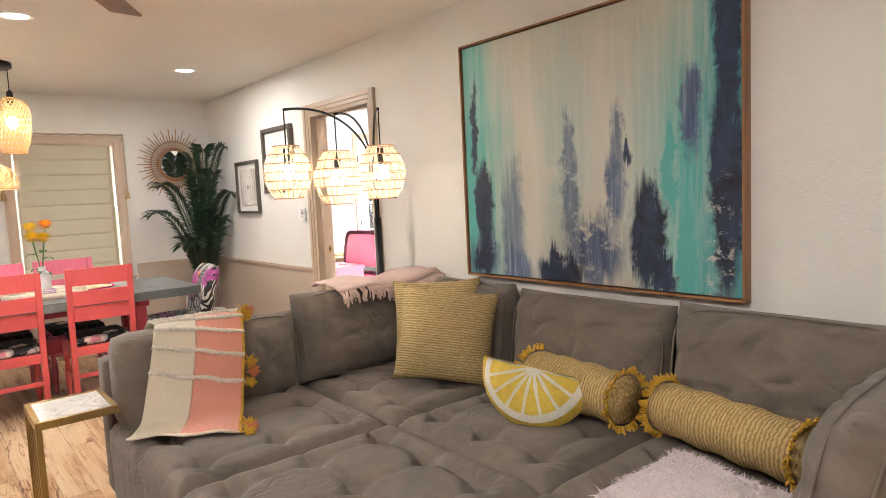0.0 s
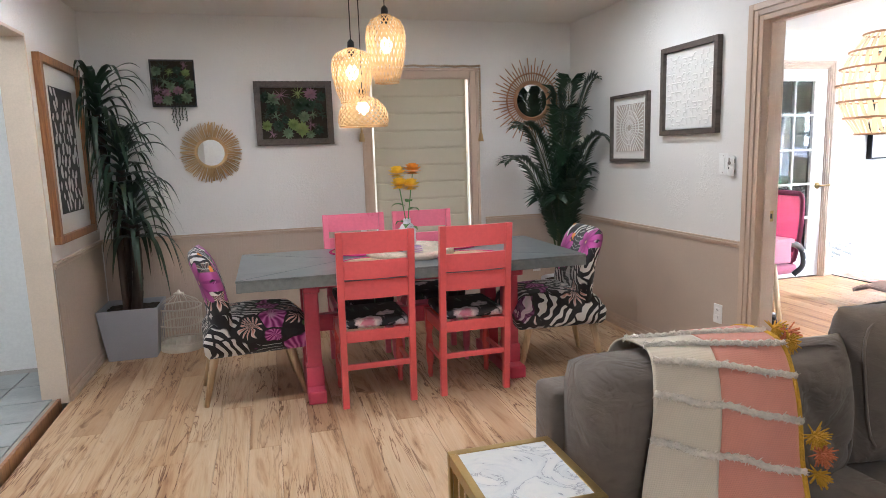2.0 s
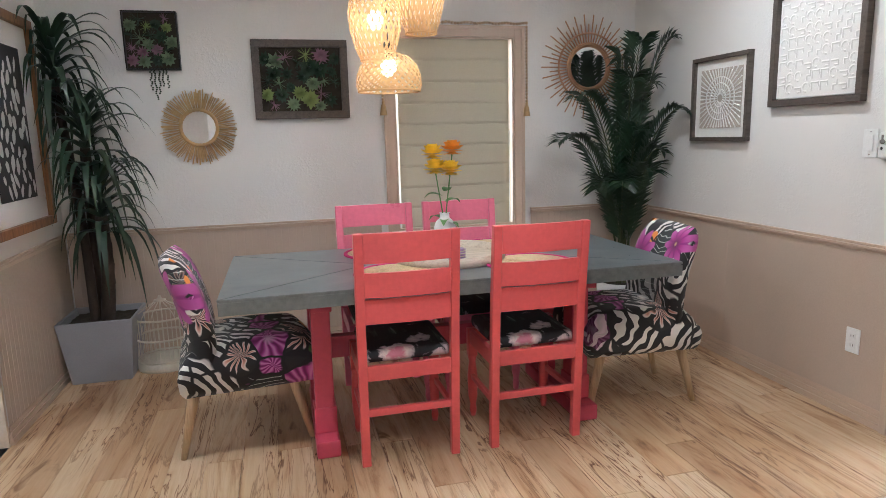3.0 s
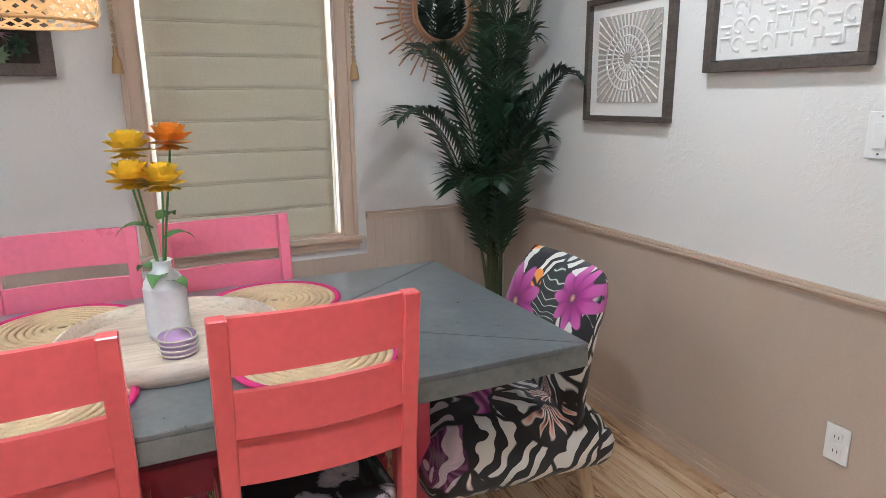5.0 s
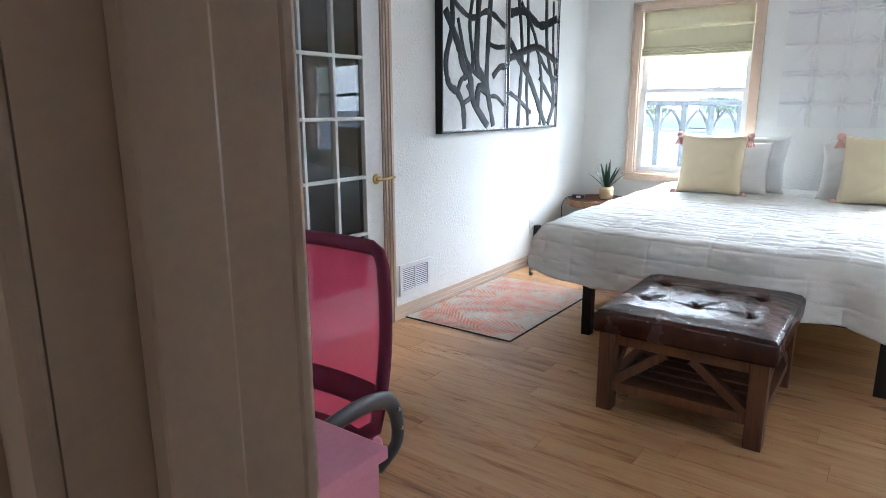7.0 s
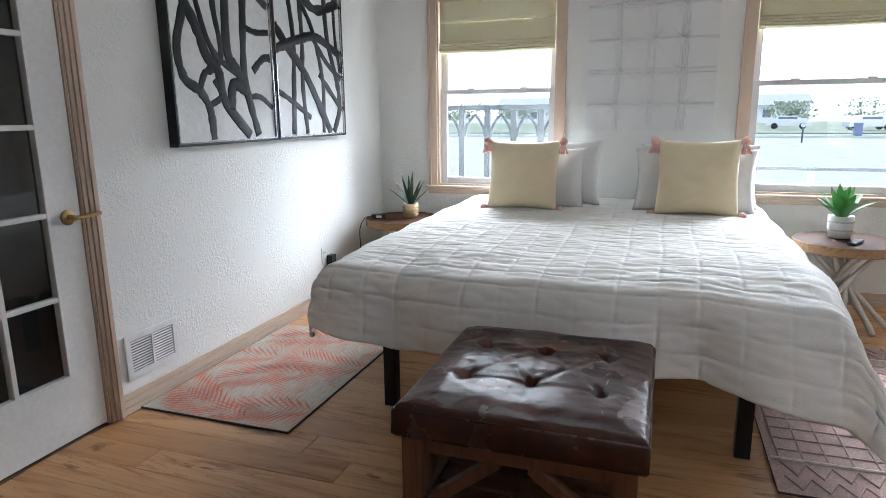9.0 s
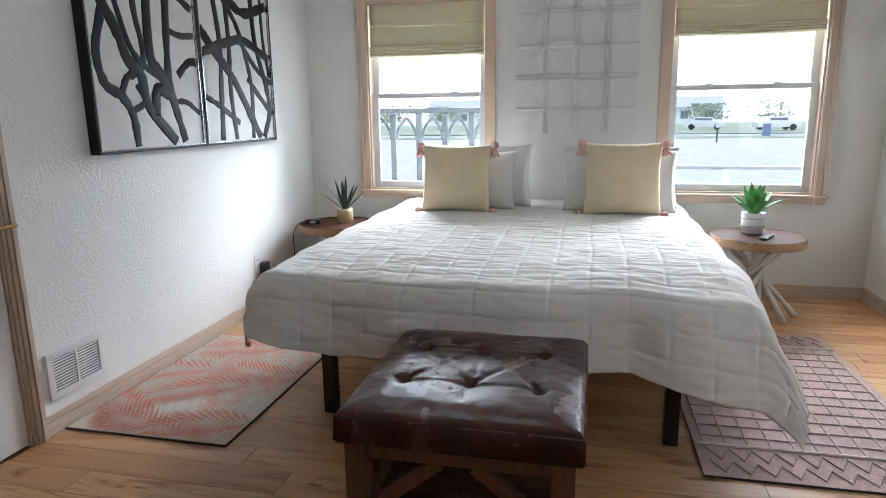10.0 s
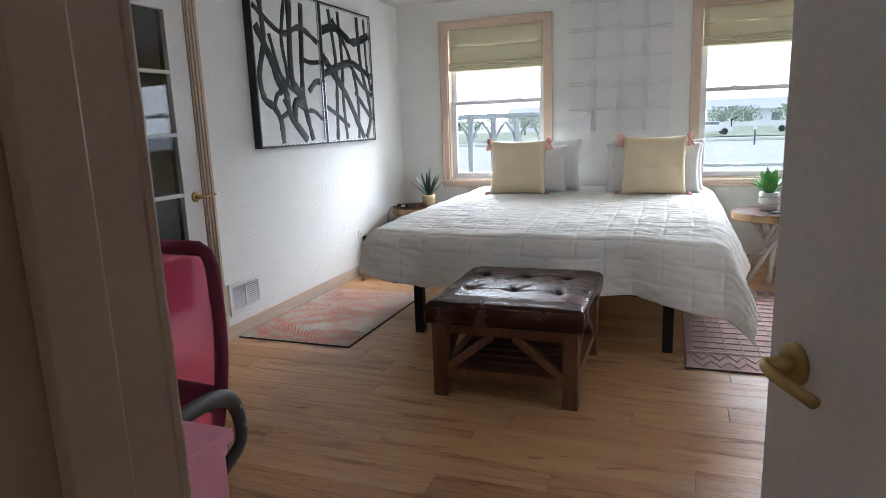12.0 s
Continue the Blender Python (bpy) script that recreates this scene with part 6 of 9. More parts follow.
g = 0.0012
slab("top_panel", [(TX0, TY0 + 2 * g), (AX0 - 2 * g, cy), (TX0, TY1 - 2 * g)])
slab("top_panel", [(TX1, TY0 + 2 * g), (TX1, TY1 - 2 * g), (AX1 + 2 * g, cy)])
slab("top_panel", [(TX0 + 2 * g, TY0), (TX1 - 2 * g, TY0), (AX1, cy - g), (AX0, cy - g)])
slab("top_panel", [(TX0 + 2 * g, TY1), (AX0, cy + g), (AX1, cy + g), (TX1 - 2 * g, TY1)])
bm = B()
box(bm, TX0 + 0.001, TX1 - 0.001, TY0 + 0.001, TY1 - 0.001, TZ - 0.062, TZ - 0.0125, 0.003)
part("top_edge", bm, M["zinc"], tb, "folded zinc edge")
for x in (0.40, 1.58):
    bm = B()
    box(bm, x - 0.05, x + 0.05, 5.54, 6.20, 0.0, 0.075, 0.012)
    part("sled_foot", bm, M["pinkred"], tb)
    bm = B()
    box(bm, x - 0.045, x + 0.045, 5.56, 6.18, TZ - 0.125, TZ - 0.063, 0.008)
    part("top_bearer", bm, M["pinkred"], tb)
    for y in (5.68, 6.06):
        bm = B()
        box(bm, x - 0.04, x + 0.04, y - 0.05, y + 0.05, 0.075, TZ - 0.125, 0.008)
        box(bm, x - 0.047, x + 0.047, y - 0.056, y + 0.056, 0.0751, 0.19, 0.006)
        part("upright", bm, M["pinkred"], tb)
bm = B()
box(bm, 0.44, 1.54, cy - 0.03, cy + 0.03, 0.33, 0.43, 0.006)
part("stretcher", bm, M["pinkred"], tb)
bm = B()
box(bm, 0.44, 1.54, cy - 0.04, cy + 0.04, TZ - 0.16, TZ - 0.07, 0.006)
part("upper_beam", bm, M["pinkred"], tb)


def dining_chair(paint, label):
    """Ladder-back chair; its back stands at y = 0, the seat reaches towards +y."""
    t = thing("dining_chair", label, "chair", (0, 0, 0), 0, "chairs round the table")
    W = 0.41
    for s in (-1, 1):
        bm = B()
        x0, x1 = sorted((s * W / 2, s * (W / 2 - 0.036)))
        prof = [(0.075, 0.0), (0.066, 0.22), (0.052, 0.42), (0.040, 0.60), (0.018, 0.80), (0.0, 0.965)]
        rows = [[bm.verts.new((x, y + dy, z)) for x, dy in ((x0, 0), (x1, 0), (x1, 0.036), (x0, 0.036))] for y, z in prof]
        for a, b in zip(rows, rows[1:]):
            for k in range(4):
                bm.faces.new((a[k], a[(k + 1) % 4], b[(k + 1) % 4], b[k]))
        bm.faces.new(rows[0][::-1])
        bm.faces.new(rows[-1])
        bmesh.ops.bevel(bm, geom=list(bm.edges), offset=0.003, segments=1, affect="EDGES")
        part("back_post", bm, paint, t)
        bm = B()
        lathe(bm, [(0.013, 0.0), (0.017, 0.03), (0.014, 0.06), (0.022, 0.10), (0.024, 0.2), (0.016, 0.27), (0.022, 0.30)], 16, (s * (W / 2 - 0.025), 0.42, 0))
        box(bm, s * (W / 2 - 0.025) - 0.021, s * (W / 2 - 0.025) + 0.021, 0.399, 0.441, 0.30, 0.43, 0.003)
        part("front_leg", bm, paint, t, "", True)
        bm = B()
        box(bm, s * (W / 2 - 0.018) - 0.011, s * (W / 2 - 0.018) + 0.011, 0.085, 0.40, 0.365, 0.43, 0.003)
        part("side_rail", bm, paint, t)
        bm = B()
        box(bm, s * (W / 2 - 0.02) - 0.009, s * (W / 2 - 0.02) + 0.009, 0.095, 0.41, 0.19, 0.215, 0.003)
        part("side_stretcher", bm, paint, t)
    for z0, z1, d in ((0.850, 0.963, 0.004), (0.715, 0.810, 0.019), (0.608, 0.704, 0.032)):
        bm = B()

        def slat(u, v):
            x = (u - 0.5) * (W - 0.068)
            return Vector((x, d + 0.006 - 0.016 * (1 - (2 * u - 1) ** 2) + 0.004, z0 + (z1 - z0) * v))

        sheet(bm, slat, 12, 2, 0.016)
        part("slat", bm, paint, t)
    bm = B()
    box(bm, -W / 2 + 0.036, W / 2 - 0.036, 0.056, 0.078, 0.37, 0.432, 0.003)
    part("back_rail", bm, paint, t)
    bm = B()
    box(bm, -W / 2 + 0.045, W / 2 - 0.045, 0.41, 0.43, 0.37, 0.432, 0.003)
    part("front_rail", bm, paint, t)
    bm = B()
    box(bm, -W / 2 + 0.034, W / 2 - 0.034, 0.072, 0.092, 0.215, 0.245, 0.003)
    part("back_stretcher", bm, paint, t)
    bm = B()
    box(bm, -W / 2 + 0.03, W / 2 - 0.03, 0.086, 0.46, 0.433, 0.485, 0.02)
    part("seat", bm, M["seatfloral"], t, "dark floral upholstered seat", True)
    return t


c0 = dining_chair(M["coral"], "coral red painted ladder-back chair with a floral seat")
c0.matrix_basis = pose(0.728, 5.345, 0, 0, 0, 0)
copy_thing(c0, pose(1.275, 5.345, 0, 0, 0, 0))
c1 = dining_chair(M["pinkchair"], "pink ladder-back chair with a floral seat by the window")
c1.matrix_basis = pose(0.752, 6.42, 0, 0, 0, 180)
copy_thing(c1, pose(1.222, 6.42, 0, 0, 0, 180))


def armchair():
    """Armless upholstered chair facing +x."""
    t = thing("slipper_chair", "armless chair in tropical print cloth on tapered beech legs", "chair", (0, 0, 0), 0, "printed side chairs")
    bm = B()
    n = 22

    def seat_top(u, v):
        x, y = -0.25 + 0.55 * u, (v - 0.5) * 0.50
        e = min(min(u, 1 - u) * 0.55, min(v, 1 - v) * 0.50)
        return Vector((x + (0.03 * math.sin(math.pi * v) if u > 0.5 else 0) * (u - 0.5) * 2, y, 0.475 - 0.075 * max(0, 1 - e / 0.085) ** 2.2 + 0.02 * math.sin(math.pi * u)))

    gt = sheet(bm, seat_top, n, n)
    rim = [gt[i][0] for i in range(n + 1)] + [gt[n][j] for j in range(1, n + 1)] + [gt[i][n] for i in range(n - 1, -1, -1)] + [gt[0][j] for j in range(n - 1, 0, -1)]
    prev = rim
    for k, (z, o) in enumerate(((0.37, 0.012), (0.315, 0.006), (0.285, -0.015))):
        row = []
        for p in rim:
            d = Vector((p.co.x - 0.025, p.co.y, 0))
            row.append(bm.verts.new((p.co.x + d.x * o * 3, p.co.y + d.y * o * 3, z)))
        for i in range(len(rim)):
            j = (i + 1) % len(rim)
            bm.faces.new((prev[i], prev[j], row[j], row[i]))
        prev = row
    bm.faces.new(prev)
    part("seat", bm, M["floral"], t, "", True)
    bm = B()

    def back(side):
        def fn(u, v):
            z = 0.36 + 0.50 * v
            w = 0.255 * (1 - 0.10 * v - 0.25 * max(0, v - 0.75) ** 2 * 8)
            y = (2 * u - 1) * w
            ee = max(0.0, 1 - abs(2 * u - 1) ** 4) ** 0.5 * max(0.0, 1 - max(0, (v - 0.8) / 0.2) ** 2) ** 0.5
            lean = -0.16 - 0.11 * v + 0.05 * math.sin(v * 3.1) * 0.6
            wrap = 0.03 * (2 * u - 1) ** 2
            return Vector((lean + wrap + side * 0.062 * ee - (0.0 if side > 0 else 0), y, z))
        return fn

    sheet(bm, back(1), 20, 22)
    sheet(bm, back(-1), 20, 22)
    bmesh.ops.remove_doubles(bm, verts=bm.verts, dist=0.0005)
    part("backrest", bm, M["floral"], t, "", True)
    for sx, sy in ((1, -1), (1, 1), (-1, -1), (-1, 1)):
        bm = B()
        rod(bm, (sx * 0.235 + (0.035 if sx > 0 else -0.035) , sy * 0.185, 0.0), (sx * 0.20, sy * 0.165, 0.30), 0.014, 0.026, 14)
        part("leg", bm, M["beech"], t, "", True)
    return t


a0 = armchair()
a0.matrix_basis = pose(0.055, 5.93, 0, 0, 0, 6)
copy_thing(a0, pose(1.915, 5.80, 0, 0, 0, 176))


def placemat(x, y):
    t = thing("placemat", "round woven straw placemat with a magenta edge", "placemat", (x, y, TZ), 0, "placemats on the table")
    for k in range(9):
        bm = B()
        sweep(bm, [((0.018 + k * 0.0195) * math.cos(a), (0.018 + k * 0.0195) * math.sin(a), 0.0045) for a in (2 * math.pi * i / 40 for i in range(40))], 0.0100, 6, 0.42, closed=True)
        part("straw_coil", bm, M["straw"], t, "", True)
    bm = B()
    sweep(bm, [(0.190 * math.cos(a), 0.190 * math.sin(a), 0.006) for a in (2 * math.pi * i / 48 for i in range(48))], 0.010, 8, 0.55, closed=True)
    part("edge_binding", bm, M["magenta"], t, "magenta edge cord", True)


for x, y in ((0.745, 5.62), (1.325, 5.62), (0.755, 6.12), (1.315, 6.10)):
    placemat(x, y)
tray = thing("tray", "round whitewashed wooden tray on the table", "tray", (1.02, 5.87, TZ))
bm = B()
lathe(bm, [(0.0, 0.012), (0.249, 0.012), (0.249, 0.004), (0.24, 0.0005), (0.0, 0.0005)], 48, cap=False)
part("dish", bm, M["whitewash"], tray)
bm = B()
lathe(bm, [(0.2495, 0.002), (0.252, 0.043), (0.257, 0.046), (0.263, 0.043), (0.266, 0.002), (0.2495, 0.002)], 48, cap=False)
part("rim", bm, M["whitewash"], tray, "raised whitewashed rim", True)
vase = thing("vase", "ribbed white ceramic bottle vase with orange and yellow blooms", "vase", (1.015, 5.905, TZ + 0.0125))
bm = B()
prof = [(0.0, 0.0), (0.044, 0.0), (0.050, 0.012)]
for i in range(14):
    z = 0.02 + i * 0.0085
    prof += [(0.052, z), (0.0495, z + 0.0055)]
prof += [(0.048, 0.145), (0.036, 0.165), (0.023, 0.176), (0.021, 0.195), (0.026, 0.200), (0.018, 0.200), (0.017, 0.17), (0.0, 0.17)]
lathe(bm, prof, 32, cap=False)
part("bottle", bm, M["ceramic"], vase, "", True)


def bloom(parent, c, r, mat, seed):
    rng = random.Random(seed)
    bm = B()
    for ring, (n, tilt, s) in enumerate(((11, -0.45, 0.8), (13, -0.05, 0.95), (13, 0.35, 1.0), (11, 0.75, 0.95), (9, 1.1, 0.85), (6, 1.4, 0.75))):
        for k in range(n):
            a = 2 * math.pi * (k + 0.5 * ring) / n + rng.uniform(-0.12, 0.12)
            d = Vector((math.cos(a) * math.cos(tilt), math.sin(a) * math.cos(tilt), math.sin(tilt)))
            sd = Vector((-math.sin(a), math.cos(a), 0))
            nn = d.cross(sd)
            q = Vector(c)
            l = r * s
            pts = [q, q + d * l * 0.5 + sd * l * 0.3 - nn * l * 0.12, q + d * l * 1.0 + sd * l * 0.22, q + d * l * 1.12, q + d * l * 1.0 - sd * l * 0.22, q + d * l * 0.5 - sd * l * 0.3 - nn * l * 0.12]
            bm.faces.new([bm.verts.new(p) for p in pts])
    tagged(part("bloom", bm, M[mat], parent, mat.replace("petal", "") + " bloom"), kind="stuff")


for i, (dx, dy, z, mt) in enumerate(((-0.045, 0.02, 0.475, "petalyellow"), (0.050, 0.02, 0.490, "petalorange"), (-0.045, -0.03, 0.408, "petalyellow"), (0.020, -0.045, 0.400, "petalyellow"))):
    bm = B()
    sweep(bm, bez((0, 0, 0.10), (dx * 0.2, dy * 0.2, 0.24), (dx * 0.7, dy * 0.7, z - 0.12), (dx, dy, z - 0.01), 8), 0.0028, 6)
    part("stem", bm, M["stemgreen"], vase)
    bloom(vase, (dx, dy, z), 0.054, mt, i)
bm = B()
for a, z, l in ((3.0, 0.31, 0.10), (0.3, 0.28, 0.09), (2.3, 0.20, 0.09), (5.4, 0.17, 0.08), (4.4, 0.19, 0.09), (0.9, 0.33, 0.07)):
    leaf_strip(bm, (0.01 * math.cos(a), 0.01 * math.sin(a), z - 0.03), (math.cos(a), math.sin(a), 0), l, 0.024, 0.035, 0.5)
part("foliage", bm, M["stemgreen"], vase, "green leaves")
cn = thing("candle_tin", "lilac candle in a pale wire holder", "candle", (1.03, 5.765, TZ + 0.0125))
bm = B()
lathe(bm, [(0.0, 0.0), (0.040, 0.0), (0.042, 0.05), (0.0, 0.052)], 24, cap=False)
part("wax", bm, M["lilac"], cn, "lilac wax", True)
bm = B()
for z in (0.008, 0.020, 0.032, 0.044):
    sweep(bm, [(0.044 * math.cos(a), 0.044 * math.sin(a), z) for a in (2 * math.pi * i / 24 for i in range(24))], 0.0022, 6, closed=True)
sweep(bm, bez((-0.03, -0.03, 0.045), (-0.03, -0.03, 0.085), (0.03, -0.03, 0.085), (0.03, -0.03, 0.045), 10), 0.002, 6)
part("wire_holder", bm, M["wire"], cn)


# pendant cluster
def woven_shade(parent, c, prof, turns=0.5, n=26):
    """Two families of slanted strips round a turned form."""
    def at(t):
        k = t * (len(prof) - 1)
        i = min(len(prof) - 2, int(k))
        f = k - i
        return (prof[i][0] * (1 - f) + prof[i + 1][0] * f, prof[i][1] * (1 - f) + prof[i + 1][1] * f)

    bm = B()
    steps = 22
    for fam in (-1, 1):
        for k in range(n):
            prev = None
            for i in range(steps + 1):
                r, z = at(i / steps)
                r += 0.0012 * fam * math.cos(i * math.pi)
                a = 2 * math.pi * k / n + fam * turns * 2 * math.pi * i / steps * 0.5
                w = 0.34 * 2 * math.pi / n * 0.55
                cur = [bm.verts.new((c[0] + r * math.cos(a + s * w), c[1] + r * math.sin(a + s * w), c[2] + z)) for s in (-1, 1)]
                if prev:
                    bm.faces.new((prev[0], prev[1], cur[1], cur[0]))
                prev = cur
    sh = tagged(part("shade", bm, M["wickershade"], parent, "woven bamboo shade"), kind="stuff")
    for q in (0, -1):
        bm = B()
        r, z = prof[q]
        sweep(bm, [(c[0] + r * math.cos(a), c[1] + r * math.sin(a), c[2] + z) for a in (2 * math.pi * i / 36 for i in range(36))], 0.0045, 6, closed=True)
        part("rim", bm, M["wickershade"], sh, "", True)
    bm = B()
    ball(bm, (c[0], c[1], c[2] + 0.02), 0.036, 2, (1, 1, 1.2))
    part("bulb", bm, M["bulb"], sh, "glowing bulb", True)


pd = thing("pendant_light", "cluster of three lit woven bamboo pendants on black cords", "pendant light", (0.82, 5.93, CEIL))
bm = B()
lathe(bm, [(0.0, 0.0), (0.145, 0.0), (0.145, -0.03), (0.135, -0.036), (0.0, -0.036)], 40, cap=False)
part("canopy", bm, M["black"], pd, "round black ceiling canopy", True)
for (p, r, h, kind) in PENDANTS:
    c = (p[0] - 0.82, p[1] - 5.93, p[2] - CEIL)
    bm = B()
    rod(bm, (c[0], c[1], -0.036), (c[0], c[1], c[2] + h + 0.03), 0.0032)
    part("cord", bm, M["black"], pd)
    bm = B()
    lathe(bm, [(0.006, 0.055), (0.020, 0.040), (0.022, 0.0), (0.020, -0.045), (0.0, -0.045)], 18, (c[0], c[1], c[2] + h), False)
    part("socket_cup", bm, M["black"], pd, "", True)
    if kind == 0:
        prof = [(r * 0.58, -h), (r * 0.80, -h * 0.6), (r * 0.96, -h * 0.1), (r, h * 0.35), (r * 0.93, h * 0.65), (r * 0.70, h * 0.88), (r * 0.28, h)]
    else:
        prof = [(r * 0.93, -h), (r, -h * 0.7), (r * 0.97, -h * 0.2), (r * 0.86, h * 0.3), (r * 0.62, h * 0.75), (r * 0.22, h)]
    woven_shade(pd, c, prof)


# roman shade and bead garland at the dining window
def roman(name, label, mat, axis, face, sign, a, b, ztop, zbot, folds, stack=0, off=0.028, puff=0.010):
    t = thing(name, label, "roman shade", (0, 0, 0))

    def P(u, d, z):
        return Vector((u, face + sign * d, z)) if axis == "x" else Vector((face + sign * d, u, z))

    zs = [ztop - (ztop - zbot) * i / folds for i in range(folds + 1)]
    for i in range(folds):
        bm = B()
        z1, z0 = zs[i], zs[i + 1]
        sheet(bm, lambda u, v: P(a + (b - a) * u, -off + puff * math.sin(v * math.pi) ** 0.7 + puff * 0.6 * v * (1 - abs(2 * u - 1) ** 6) + 0.002 * noise.noise(Vector((u * 6, i, v * 3))), z1 + (z0 - z1) * v - (0.004 if v == 1 else 0)), 16, 8, 0.003)
        part("fold", bm, mat, t, "", True)
        if stack == 0:
            bm = B()
            sweep(bm, [P(a + (b - a) * k / 10, -off + 0.003, z0) for k in range(11)], 0.0022, 6)
            part("batten_seam", bm, mat, t)
    for k in range(stack):
        bm = B()
        sheet(bm, lambda u, v: P(a + (b - a) * u, -off + 0.004 + 0.026 * math.sin(v * math.pi), zbot - k * 0.017 + 0.02 - 0.034 * v - 0.010 * math.sin(math.pi * u) * (k + 1) / stack), 16, 8, 0.002)
        part("gathered_fold", bm, mat, t, "", True)
    return t


roman("roman_shade", "lowered oatmeal linen roman shade", M["shade"], "x", NORTH, -1, WIN_D[0] + 0.030, WIN_D[1] - 0.032, WIN_D[3] - 0.004, WIN_D[2] + 0.012, 9, 0, 0.028, 0.0014)
gar = thing("bead_garland", "wooden bead garland with tassels hung round the window trim", "garland", (0, NORTH - 0.034, 0))
gx0, gx1, gz = WIN_D[0] - 0.075, WIN_D[1] + 0.078, WIN_D[3] + 0.082
path = [(gx0, gz - k * 0.0215) for k in range(22, 0, -1)] + [(gx0 + k * (gx1 - gx0) / 46, gz + 0.004 * math.sin(k)) for k in range(47)] + [(gx1, gz - k * 0.0215) for k in range(1, 24)]
for x, z in path:
    bm = B()
    ball(bm, (x, 0, z), 0.0112, 1)
    part("bead", bm, M["bead"], gar, "", True)
for x, z in ((gx0, gz - 22 * 0.0215), (gx1, gz - 23 * 0.0215)):
    bm = B()
    lathe(bm, [(0.006, -0.008), (0.010, -0.018), (0.008, -0.028), (0.016, -0.045), (0.023, -0.10), (0.0, -0.10)], 14, (x, 0, z), False)
    part("tassel", bm, M["raffia"], gar, "jute tassel", True)


# ---- things on the dining walls ----
def wall_frame(root, w, h, bar, depth, mat, along="x", names="frame_side"):
    """Four bars round a picture, in the thing's own axes (x or y across, z up); stands out to -normal."""
    for a in ((-w / 2, w / 2, -h / 2, -h / 2 + bar), (-w / 2, w / 2, h / 2 - bar, h / 2), (-w / 2, -w / 2 + bar, -h / 2 + bar, h / 2 - bar), (w / 2 - bar, w / 2, -h / 2 + bar, h / 2 - bar)):
        bm = B()
        box(bm, a[0], a[1], -depth, -0.001, a[2], a[3], 0.002)
        part(names, bm, mat, root)


def rosette(bm, c, r, n, rng, nrm_tilt=0.5, rings=3, wide=0.34):
    c = Vector(c)
    for q in range(rings):
        s = 1 - q / (rings + 0.5)
        el = 0.15 + nrm_tilt * q
        for k in range(n):
            a = 2 * math.pi * (k + 0.5 * q) / n + rng.uniform(-0.1, 0.1)
            d = Vector((math.cos(a) * math.cos(el), -math.sin(el) - 0.08, math.sin(a) * math.cos(el)))
            sd = Vector((-math.sin(a), 0, math.cos(a)))
            l = r * s * rng.uniform(0.85, 1.1)
            pts = [c, c + d * l * 0.55 + sd * l * wide, c + d * l, c + d * l * 0.55 - sd * l * wide]
            bm.faces.new([bm.verts.new(p) for p in pts])


def succulent_panel(loc, w, h, bar, frame_mat, label, n, seed, hang=False, gap=0.05):
    """Framed board with succulents; faces -y."""
    t = thing("succulent_panel", label, "wall planter", loc)
    rng = random.Random(seed)
    if bar:
        wall_frame(t, w, h, bar, 0.045, frame_mat)
    bm = B()
    box(bm, -w / 2 + bar, w / 2 - bar, -0.022, -0.002, -h / 2 + bar, h / 2 - bar)
    part("backing", bm, M["soil"], t, "dark mossy backing")
    iw, ih = w / 2 - bar - 0.03, h / 2 - bar - 0.03
    spots = []
    tries = 0
    while len(spots) < n and tries < 4000:
        tries += 1
        p = (rng.uniform(-iw, iw), rng.uniform(-ih, ih))
        if all((p[0] - q[0]) ** 2 + (p[1] - q[1]) ** 2 > gap ** 2 for q in spots):
            spots.append(p)
    for x, z in spots:
        bm = B()
        kind = rng.random()
        r = rng.uniform(0.6, 1.05) * gap
        if kind < 0.7:
            rosette(bm, (x, -0.024, z), r, rng.choice((9, 10, 12, 14)), rng, rng.uniform(0.3, 0.55), 4, rng.uniform(0.13, 0.26))
        else:
            for k in range(16):
                a = rng.random() * 6.28
                d = Vector((math.cos(a), -rng.uniform(0.3, 1.0), math.sin(a))).normalized()
                p = Vector((x, -0.022, z))
                rod(bm, p, p + d * r * 1.1, 0.003, 0.0008, 4)
        mt = rng.choice(("leaf", "sageleaf", "leaf", "sageleaf", "limeleaf", "palm", "sageleaf", "palm", "leaf", "mauveleaf", "mauveleaf"))
        part("succulent", bm, M[mt], t)
    if hang:
        for k in range(5):
            bm = B()
            x = -0.02 + k * 0.022
            l = rng.uniform(0.10, 0.24)
            for i in range(int(l / 0.011)):
                ball(bm, (x + rng.uniform(-0.006, 0.006), -0.03 + rng.uniform(-0.006, 0.006), -h / 2 - i * 0.011), 0.0058, 1)
            part("trailing_strand", bm, M["leaf"], t, "trailing string of leaves")
    return t


succulent_panel((-0.384, NORTH, 1.897), 0.294, 0.326, 0.008, M["black"], "square black panel of dark succulents with trailing strands", 24, 3, True)
succulent_panel((0.446, NORTH, 1.677), 0.57, 0.468, 0.045, M["darkframe"], "grey wooden frame filled with green and mauve succulents", 42, 5, False, 0.062)

